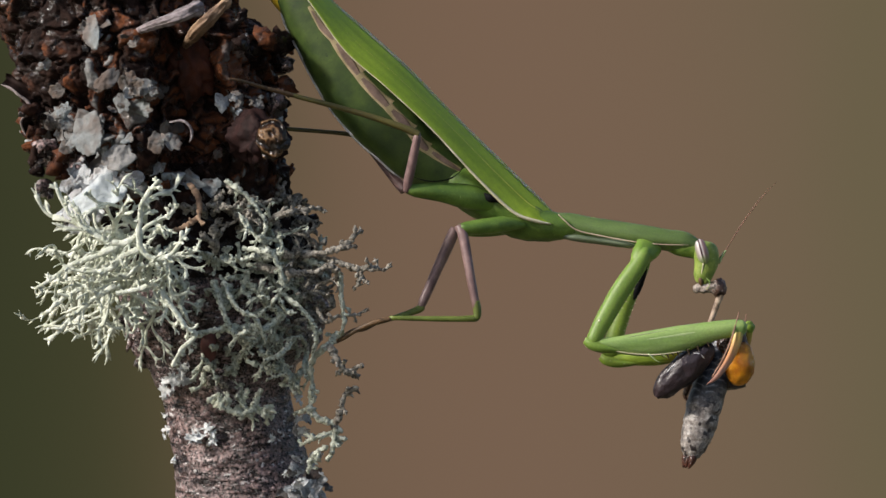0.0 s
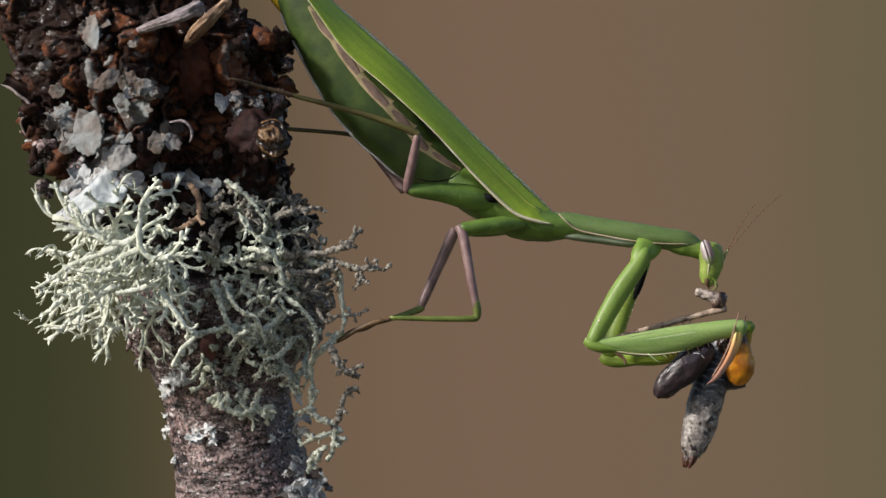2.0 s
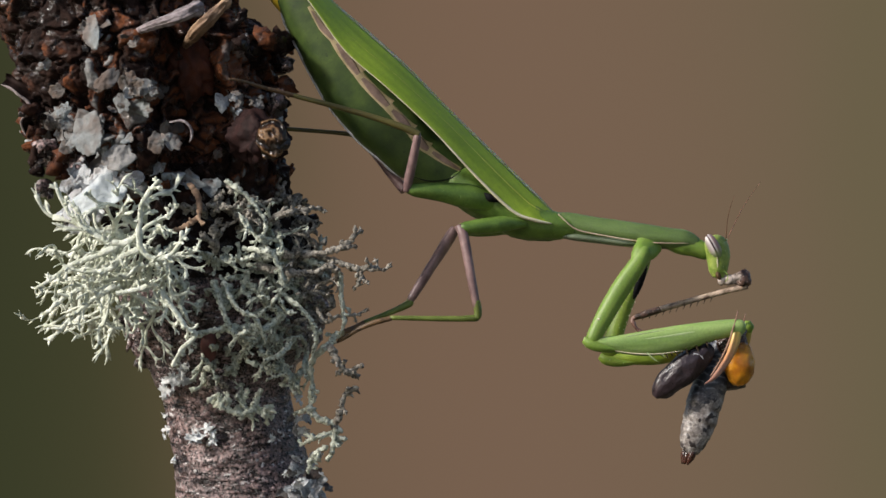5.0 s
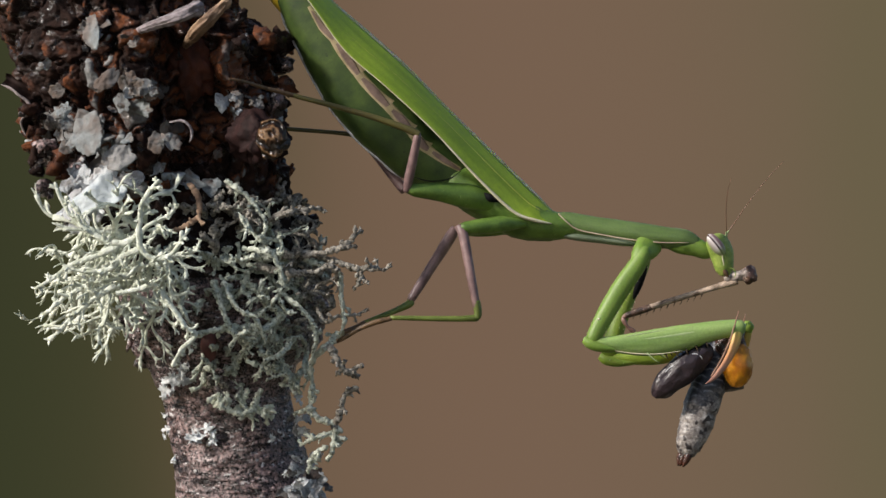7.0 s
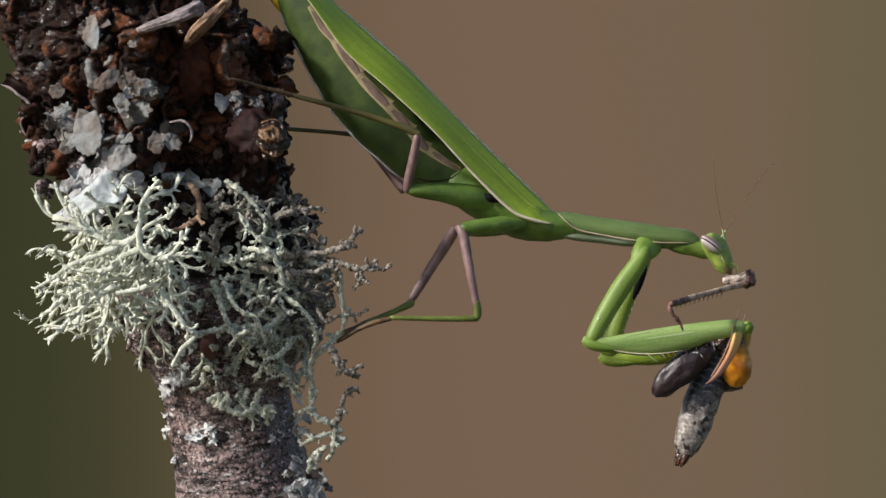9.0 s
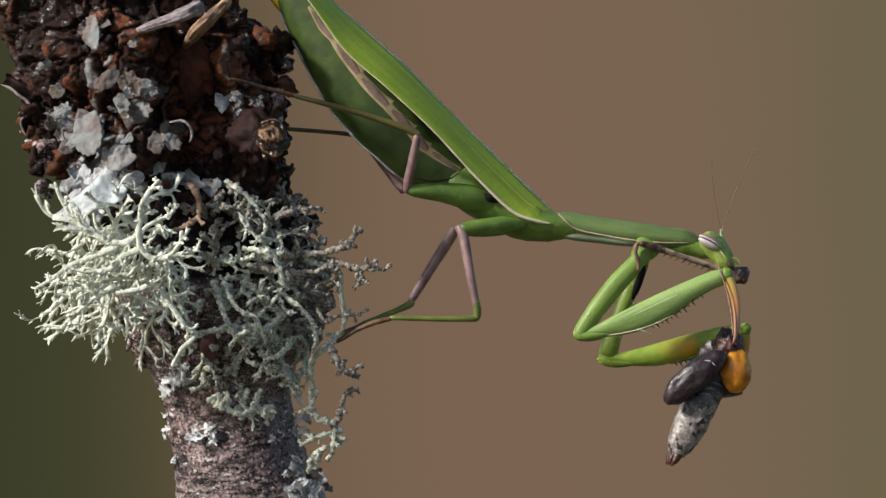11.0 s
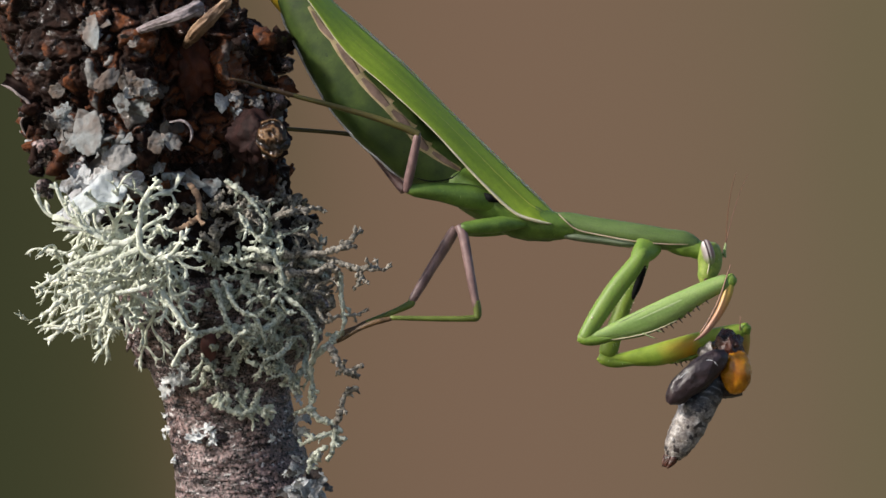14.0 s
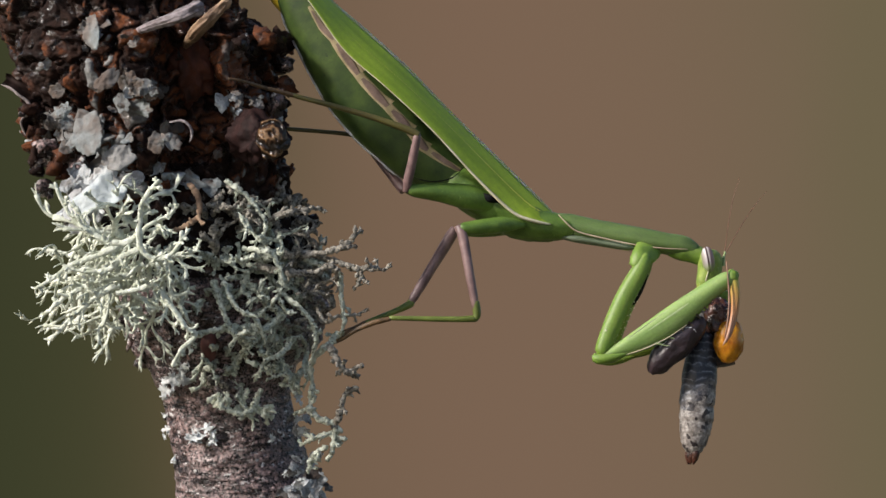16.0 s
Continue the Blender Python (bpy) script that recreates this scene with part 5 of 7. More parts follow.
def abdomen():
    c, r, n1, n2 = rings_of(ABD, ABD_R, 6)
    n, seg = len(c), 40
    cuts = [0, 9, 18, 26, 34, 41, 48, 55, 62, n - 1]
    for s in range(len(cuts) - 1):
        i0, i1 = cuts[s], min(cuts[s + 1] + 1, n - 1)
        rows = list(range(i0, i1 + 1))
        v = []
        for k, i in enumerate(rows):
            u = k / (len(rows) - 1)
            grow_ = 1 + 0.026 * (1 - u)
            for j in range(seg):
                a = 2 * math.pi * j / seg
                keel = 1 - 0.10 * max(0, math.cos(2 * (a - math.pi / 2))) + 0.03 * math.cos(a - math.pi) ** 8
                v.append(c[i] + n1[i] * (r[i, 0] * math.cos(a) * grow_ * (back(i) if math.cos(a) > 0 else 1)) + n2[i] * (r[i, 1] * 0.8 * math.sin(a) * grow_ * keel))
        m = len(rows)
        f = [(i * seg + j, i * seg + (j + 1) % seg, (i + 1) * seg + (j + 1) % seg, (i + 1) * seg + j) for i in range(m - 1) for j in range(seg)]
        segment = part("abdomen_segment", (v, f), ABDOMEN, mantis, "dark green abdomen ring")
        if 1 < s < 8:
            for name, mat, lift in (("membrane_edge", SKIRT, 0.10), ("membrane", PATCH, 0.17)):
                pv, cols = [], 9
                span = rows[:-1] if mat is SKIRT else rows[1:-1]
                for k, i in enumerate(span):
                    u = (k + 0.3) / len(span)
                    g_ = 1.028 - 0.026 * (i - i0) / (len(rows) - 1)
                    line_ = membrane_at(i) * MM
                    narrow = min(1.0, 0.25 + 0.75 * (i - 16) / 12) * (1.0 if i < 54 else 1 - 0.08 * (i - 54))
                    if mat is SKIRT:
                        low, high = -0.82 - 0.15 * math.sin(u * 3.1), 0.75 + 0.75 * u ** 4
                    else:
                        low, high = -0.72 * math.sin(0.35 + u * 2.4), 0.66 * math.sin(0.25 + u * 2.7)
                    for j in range(cols):
                        off = line_ + (low + (high - low) * j / (cols - 1)) * narrow * MM
                        a = math.acos(min(max(off / (r[i, 0] * (back(i) if off > 0 else 1)), -0.98), 0.98))
                        keel = 1 - 0.10 * max(0, math.cos(2 * (a - math.pi / 2)))
                        lift_j = (lift if 0 < j < cols - 1 else -0.12) * MM
                        pv.append(c[i] + n1[i] * (r[i, 0] * g_ + lift_j) * math.cos(a) * (back(i) if math.cos(a) > 0 else 1) + n2[i] * (r[i, 1] * 0.8 * g_ * keel + lift_j) * math.sin(a))
                m2 = len(span)
                pf = [(i * cols + j, i * cols + j + 1, (i + 1) * cols + j + 1, (i + 1) * cols + j) for i in range(m2 - 1) for j in range(cols - 1)]
                part(name, (pv, pf), mat, segment, "brown side membrane" if mat is PATCH else "cream rim of the membrane")

    # backlight on the belly's edge, put in as a thin pale strip
    pts = [c[i] - n1[i] * (r[i, 0] + 0.10 * MM) for i in range(16, 56, 2)]
    part("belly_seam", loft(pts, [0.05] + [0.23] * (len(pts) - 2) + [0.05], 8, 2), RIM, mantis, "pale bluish rim light, modelled as a strip along the belly")


abdomen()

WING_TOP = [V(16.24, 0, 4.56), V(14.72, 0, 6.16), V(12.88, 0, 8.08), V(7.68, 0, 13.12), V(1.28, 0, 19.36), V(-5.12, 0, 25.92), V(-10.72, 0, 30.96), V(-15.52, 0, 35.04), V(-21.12, 0, 40.40), V(-27.52, 0, 47.28)]
WING_LOW = [V(16.01, -2.2, 3.42), V(12.80, -3, 3.97), V(9.61, -3.6, 5.32), V(4.60, -4.4, 10.07), V(-1.50, -5, 16.62), V(-7.99, -5.2, 22.63), V(-13.61, -5.1, 27.54), V(-17.58, -4.8, 32.94), V(-21.89, -4, 38.95), V(-27.70, -1, 46.54)]


def wing(side):
    top, low = spline(WING_TOP, 8), spline(WING_LOW, 8)
    n, cols = len(top), 15
    flip = np.array((1, side, 1.0))

    def at(i, u):
        base = low[i] + (top[i] - low[i]) * u
        swell = math.sin(math.pi * min(u, 1) * 0.55 + 0.15) * 1.1 * min(1, i / 10) * MM
        return (base + np.array((0.2 * swell * (1 - u), -swell * (1 - u) * 0.8 - 0.25 * MM, 0.2 * swell * (1 - u)))) * flip

    def sheet(u0, u1, cols_):
        sv = [at(i, u0 + (u1 - u0) * j / (cols_ - 1)) for i in range(n) for j in range(cols_)]
        sf = [(i * cols_ + j, i * cols_ + j + 1, (i + 1) * cols_ + j + 1, (i + 1) * cols_ + j) for i in range(n - 1) for j in range(cols_ - 1)]
        return sv, sf if side > 0 else [g[::-1] for g in sf]

    ob = part("forewing", sheet(0, 0.9, cols), WING, mantis, "smooth leaf-green folded forewing")
    rim = part("wing_margin", sheet(0.905, 1.0, 4), MARGIN, ob, "pale thin hind margin of the wing")
    for piece in (ob, rim):
        thick = piece.modifiers.new("thickness", "SOLIDIFY")
        thick.thickness = 0.12 * MM if piece is ob else 0.05 * MM
        thick.offset = 1.0
    if side > 0:
        front = np.array((0, -0.10 * MM, 0))
        idx = list(range(2, n, 2))
        mid = lambda k: 0.54 - 0.22 * max(0, k / len(idx) - 0.35) / 0.65
        for at_u, r0, mat, label in ((lambda k: 0.0, 0.17, CREAM, "cream front edge of the wing"), (mid, 0.10, VEIN, "yellow wing vein"), (lambda k: mid(k) + 0.13, 0.04, VEIN, ""), (lambda k: 0.82, 0.05, VEIN, ""), (lambda k: mid(k) * 0.45, 0.035, VEIN, ""), (lambda k: 0.9, 0.06, RIDGE, "pale fold before the margin")):
            pts = [at(i, at_u(k)) + front for k, i in enumerate(idx)]
            grow_ = lambda k: (1.5 if k < 9 else max(1.5 - 0.12 * (k - 9), 0.6)) if mat is CREAM else 1.0
            part("wing_vein", loft(pts, [max(r0 * grow_(k) * (1 - 0.6 * k / len(idx)) * min(1, 0.3 + k * 0.3), 0.03) for k in range(len(idx))], 8, 2), mat, ob, label)


wing(1)
wing(-1)

part("thorax", loft([V(0.4, 0, 10.9), V(1.6, 0, 9.9), V(3.28, 0, 8.72), V(6.88, 0, 6.8), V(10.08, 0, 4.72), V(13.28, 0, 3.6), V(16.48, 0, 3.12), V(18.72, 0, 2.8)], [(1.3, 1.6), (2.5, 2.6), (3.1, 3.2), (3.20, 3.5), (3.04, 3.4), (2.56, 3.0), (1.92, 2.4), (1.28, 1.8)], 28, 5,
     lambda u, a: 1 + 0.10 * noise.fractal(Vector((u * 7, math.cos(a) * 1.8, math.sin(a) * 1.8)), 0.7, 2.0, 5)), THORAX, mantis, "green ridged hind thorax")
part("thorax_seam", loft([V(-4.6, -4.6, 10.22), V(-1.9, -4.9, 9.5), V(0.87, -4.8, 9.82), V(2.54, -4.6, 10.93)], [0.04, 0.09, 0.09, 0.04], 8, 5), BLACK, mantis, "dark seam before the abdomen")
# the shade in the gap below the wing's root, drawn as a black solid
part("wing_joint", loft([V(5.71, -3.9, 7.78), V(6.58, -4.1, 7.14), V(7.78, -3.7, 6.67)], [(0.16, 0.2), (0.56, 0.5), (0.16, 0.2)], 10, 4), BLACK, mantis, "black piece painted as the shaded gap under the wing joint")

# The front thorax tilts a little with the body.
PRO_ROWS = [(0, V(16.48, 0, 3.28), V(35.84, 0, -0.4)), (2.2, V(16.48, 0, 3.36), V(36, 0, -0.24)), (2.5, V(16.48, 0, 3.6), V(36.16, 0, 0.4)), (3, V(16.48, 0, 3.36), V(35.84, 0, -0.08)), (8, V(16.48, 0, 3.36), V(36, 0, -0.08)), (9.2, V(16.48, 0, 3.36), V(36, 0, -0.08)),
            (11.5, V(16.48, 0, 3.36), V(36, 0, -0.08)), (14, V(16.48, 0, 3.36), V(35.84, 0, -0.32)), (14.5, V(16.32, 0, 3.28), V(35.36, 0, -1.2)), (15, V(16.48, 0, 2.96), V(35.52, 0, -1.36)), (15.5, V(16.48, 0, 3.28), V(35.68, 0, -0.88)), (16, V(16.48, 0, 3.2), V(35.68, 0, -1.04))]
PRO_ROWS = [(t, aim(a, b)) for t, a, b in PRO_ROWS]


def pronotum():
    home = PRO_ROWS[0][1]
    pts = [V(15.84, 0, 3.28), V(18.08, 0, 3.12), V(21.28, 0, 2.64), V(24.88, 0, 2.16), V(28.48, 0, 1.6), V(31.68, 0, 1.2), V(34.08, 0, 0.85), V(35.84, 0, 0.2)]
    rad = [(1.76, 1.8), (1.84, 1.9), (1.72, 1.9), (1.68, 2.0), (1.68, 2.2), (1.52, 2.0), (1.52, 1.7), (1.12, 1.2)]
    ob = part("pronotum", loft(pts, rad, 28, 6, lambda u, a: 1 + 0.06 * math.cos(a) ** 2 - 0.10 * max(0, -math.cos(a)) + 0.02 * noise.noise(Vector((u * 12, math.cos(a) * 2, math.sin(a) * 2)))), PRONOTUM, mantis, "long bluish green front thorax", home)
    part("neck", loft([V(30.2, 0, 0.9), V(33.2, 0, 0.35), V(35.52, 0, 0.0), V(37.12, 0, -0.75), V(37.92, 0, -1.1)], [(0.3, 0.5), (1.25, 1.35), (1.36, 1.4), (1.12, 1.2), (0.64, 0.8)], 18, 4), LIMB, ob, "soft green neck", home)
    part("shoulder", loft([V(29.3, -0.9, 0.9), V(28.9, -1.9, 0.2), V(28.2, -2.8, -0.6), V(27.6, -3.3, -1.4), V(27.0, -3.4, -2.2)], [(1.6, 0.7), (1.9, 0.9), (1.6, 1.1), (1.35, 1.15), (0.9, 0.9)], 20, 5, lambda u, a: 1 + 0.10 * noise.fractal(Vector((u * 4, math.cos(a), math.sin(a))) * 1.2, 0.9, 2.0, 3)), LIMB, ob, "green foreleg socket", home)
    part("underside", loft([V(16.06, -0.6, 1.92), V(18.85, -0.8, 1.6), V(22.04, -0.8, 1.2), V(25.64, -0.8, 0.72), V(27.23, -0.8, 0.48)], [(0.24, 0.8), (0.56, 1.2), (0.56, 1.2), (0.56, 1.2), (0.24, 0.8)], 14, 4), BELLY, ob, "bluish grey underside", home)
    part("pronotum_edge", loft([V(16.25, -2.3, 4.9), V(17.3, -2.45, 3.85), V(18.9, -2.2, 2.65), V(21.98, -2.1, 1.91), V(26.76, -2.2, 1.04), V(30.74, -2.2, 0.64), V(34.6, -1.7, 0.56)], [0.06, 0.09, 0.10, 0.10, 0.10, 0.08, 0.05], 8, 4), KEEL, ob, "pale pinkish side keel")
    part("pronotum_edge", loft([V(22.19, -1, 0.88), V(24.42, -1.1, 0.48), V(26.66, -1.1, 0)], [0.05, 0.10, 0.05], 8, 4), KEEL, ob, "pale pinkish side keel")
    moving(ob, PRO_ROWS)


pronotum()


# ---- head, antennae ----
HEAD_ROWS = [(0, V(37.12, 0, 1.12), V(36.4, -1, -5.35)), (0.5, V(37.28, 0, 1.12), V(36.4, -1, -5.35)), (0.8, V(37.68, 0, 1.04), V(37.04, -1, -5.35)), (1.5, V(37.68, 0, 1.04), V(37.2, -1, -5.35)), (2.0, V(37.76, 0, 1.04), V(37.28, -1, -5.35)), (2.5, V(38.08, 0, 2), V(37.92, -1, -4.47)),
             (3.0, V(37.52, 0, 1.6), V(37.56, -1, -4.71)), (3.5, V(38.24, 0, 2), V(38.4, -1, -4.23)), (4.0, V(38, 0, 1.92), V(38.48, -1, -4.47)), (6.5, V(38.08, 0, 2), V(39.6, -1, -4.31)), (7.0, V(38, 0, 2), V(39.92, -1, -3.75)), (7.5, V(37.44, 0, 2.16), V(40.47, -1, -3.27)),
             (8.0, V(36.8, 0, 2.32), V(41.03, -1, -2.55)), (8.5, V(36.8, 0, 2), V(40.79, -1, -3.35)), (9.0, V(36.8, 0, 1.76), V(40.71, -1, -3.91)), (11.3, V(36.4, 0, 1.68), V(40.91, -1.5, -2.95)), (11.5, V(36.4, 0, 1.6), V(40.83, -1.5, -3.27)), (12.0, V(36.48, 0, 1.6), V(40.75, -1.5, -3.35)), (12.5, V(36.4, 0, 1.76), V(40.83, -1.5, -3.03)),
             (13.0, V(36.4, 0, 1.6), V(40.75, -1.5, -3.43)), (13.5, V(36.4, 0, 1.76), V(40.67, -1.5, -3.19)), (13.8, V(37.04, 0, 1.52), V(39.44, -1, -4.23)), (14.0, V(37.52, 0, 1.04), V(37.04, -1, -5.11)), (14.5, V(37.04, 0, 0.08), V(36.4, -1, -6.15)), (14.8, V(37.28, 0, 0), V(36.4, -1, -6.31)),
             (15.0, V(37.44, 0, -0.16), V(36.8, -1, -6.39)), (15.5, V(37.84, 0, 0.08), V(37.12, -1, -6.23)), (16.0, V(37.76, 0, 0), V(36.64, -1, -6.23))]
HEAD_TURN = [(0, 14), (2, 12), (4, 7), (6.5, 4), (7.5, -2), (9.2, -5), (11.3, -9), (13.6, -8), (14.0, 3), (16, 5)]
HEAD_ROWS = [(t, aim(a, b) @ pose(0, 0, 0, float(np.interp(t, [k[0] for k in HEAD_TURN], [k[1] for k in HEAD_TURN])))) for t, a, b in HEAD_ROWS]


def head():
    """Own x axis from the crown to the mouth, z to the face."""
    home = HEAD_ROWS[0][1]
    pts = [mm(0.25, 0, 0.2), mm(0.75, 0, 0.25), mm(1.7, 0, 0.3), mm(3.0, 0, 0.4), mm(4.2, 0, 0.25), mm(5.3, 0, 0.05), mm(6.1, 0, -0.1)]
    rad = [(0.8, 1.6), (1.4, 2.4), (1.72, 2.4), (1.72, 1.9), (1.5, 1.55), (1.25, 1.2), (0.65, 0.65)]
    ob = part("head", loft(pts, rad, 28, 6, lambda u, a: 1 + 0.04 * math.cos(3 * a)), HEAD, mantis, "triangular green head with pale markings", home, True)
    for s in (-1, 1):
        tilt = home @ Matrix.Translation(mm(1.85, 1.9 * s, 0.05)) @ Euler((0.25 * s, -0.33, -0.24 * s)).to_matrix().to_4x4()
        part("eye", ball((0, 0, 0), 1.85, 0.85, 0.95, 28, 18), EYE, ob, "long glossy eye with white and violet stripes", tilt, True)
    part("face_line", loft([mm(3.4, -1.85, 0.35), mm(4.3, -1.5, 0.25), mm(5.4, -1.1, 0.05)], [0.06, 0.10, 0.04], 8, 4), CREAM, ob, "cream cheek line", home, True)
    part("labrum", loft([mm(5.2, 0, 0.75), mm(5.9, 0, 0.6), mm(6.5, 0, 0.35)], [(0.5, 0.8), (0.42, 0.7), (0.1, 0.3)], 14, 4), HEAD, ob, "", home, True)
    for s in (-1, 1):
        part("mandible", loft([mm(5.2, 0.75 * s, 0.0), mm(6.0, 0.7 * s, 0.1), mm(6.7, 0.25 * s, 0.3)], [0.4, 0.34, 0.08], 10, 4), TARSUS, ob, "brown mouthpart", home, True)
        part("palp", loft([mm(5.3, 0.8 * s, 0.7), mm(5.8, 1.0 * s, 1.3), mm(6.5, 0.9 * s, 1.35), mm(7.0, 0.8 * s, 0.9)], [0.06, 0.07, 0.06, 0.03], 8, 4), LIMB, ob, "thin pale green feeler at the mouth", home, True)
    moving(ob, HEAD_ROWS)
    return ob


mantis_head = head()
FEELERS = [  # seconds, base, tips of the near and the far antenna
    (0, V(39.6, 0, -0.88), V(45.34, -1, 8.06), V(46.85, 3, 8.94)), (0.5, V(39.68, 0, -0.88), V(46.46, -1, 9.66), V(47.34, 3, 9.26)), (0.8, V(39.84, 0, -0.88), V(43.59, -1, 7.26), V(45.4, 3, 7.73)), (1.5, V(40, 0, -0.72), V(43.59, -1, 6.63), V(45.16, 3, 7.73)), (2.0, V(40, 0, -0.72), V(43.59, -1, 6.31), V(47.82, 3, 7.33)), (2.5, V(40.16, 0, 0.24), V(41.99, -1, 7.26), V(45.57, 3, 6.12)),
    (3.0, V(40.08, 0, -0.16), V(41.75, -1, 6.07), V(47.66, 3, 7.73)), (3.5, V(40, 0, 0.24), V(41.03, -1, 6.47), V(46.37, 3, 7.33)), (4.0, V(39.92, 0, 0.64), V(40.24, -1, 6.31), V(45.4, 3, 8.29)), (6.5, V(40.08, 0, 1.04), V(40.16, -1, 6.47), V(45.97, 3, 8.94)), (7.0, V(40.08, 0, 1.92), V(39.84, -1, 8.7), V(49.19, 3, 13.93)), (7.5, V(39.84, 0, 2.48), V(38.48, -1, 9.26), V(45.24, 3, 10.71)),
    (8.0, V(39.52, 0, 2.64), V(37.6, -1, 10.46), V(44.76, 3, 11.75)), (8.5, V(39.6, 0, 2.32), V(37.52, -1, 10.86), V(45.4, 3, 11.35)), (9.0, V(39.68, 0, 2), V(38.08, -1, 12.45), V(46.53, 3, 11.51)), (11.3, V(39.36, 0, 2.08), V(37.68, -1, 12.45), V(43.96, 3, 15.38)), (11.5, V(39.44, 0, 2), V(37.84, -1, 12.69), V(44.2, 3, 15.38)), (12.0, V(39.44, 0, 2.08), V(37.44, -1, 11.26), V(43.15, 3, 12.56)), (12.5, V(39.36, 0, 2.24), V(37.2, -1, 12.45), V(42.75, 3, 12.96)),
    (13.0, V(39.36, 0, 2.08), V(38, -1, 12.05), V(44.12, 3, 14.41)), (13.5, V(39.36, 0, 2.16), V(38, -1, 11.66), V(43.96, 3, 13.36)), (13.8, V(39.76, 0, 1.52), V(40, -1, 10.46), V(43.55, 3, 11.35)), (14.0, V(39.92, 0, 0.08), V(40.95, -1, 10.3), V(43.31, 3, 9.74)), (14.5, V(39.6, 0, -0.88), V(41.59, -1, 7.9), V(45.24, 3, 7.33)), (14.8, V(39.68, 0, -1.04), V(41.19, -1, 8.86), V(45.73, 3, 7.49)),
    (15.0, V(39.76, 0, -1.12), V(40.87, -1, 9.82), V(46.05, 3, 7.89)), (15.5, V(40, 0, -0.88), V(40.4, -1, 9.5), V(45.24, 3, 7.16)), (16.0, V(39.76, 0, -1.12), V(41.83, -1, 10.62), V(45.73, 3, 7.49))]


def antennae():
    """Each keeps its length: where it shows shorter it leans out of the plane, the near one forwards, the far one back."""
    for k, s, length in ((2, -0.6, 11.5), (3, 0.6, 13.5)):
        bend = [mm(x * length / 12.5, 0, z) for x, z in ((-1.2, -0.08), (0, 0), (2.5, 0.12), (6, 0.25), (9.5, 0.15), (12.5, -0.2))]
        rows = []
        for row in FEELERS:
            a, b = row[1] + mm(0, s, 0), row[k].copy()
            flat = math.hypot(b.x - a.x, b.z - a.z)
            b.y = a.y + math.copysign(math.sqrt(max((0.94 * length * MM) ** 2 - flat * flat, 0)) * 0.85, s)
            rows.append((row[0], aim(a, b)))
        ob = part("antenna", loft(bend, [0.12, 0.08, 0.05, 0.045, 0.035, 0.02], 8, 4), ANTENNA, mantis_head, "thin reddish brown antenna", rows[0][1], True)
        part("antenna_base", loft([mm(-1.3, 0, -0.1), mm(-0.4, 0, -0.02), mm(0.5, 0, 0.03), mm(0.9, 0, 0.05)], [0.2, 0.17, 0.13, 0.05], 10, 4), RIDGE, ob, "pale green base joint", rows[0][1], True)
        moving(ob, rows, HEAD_ROWS)


antennae()


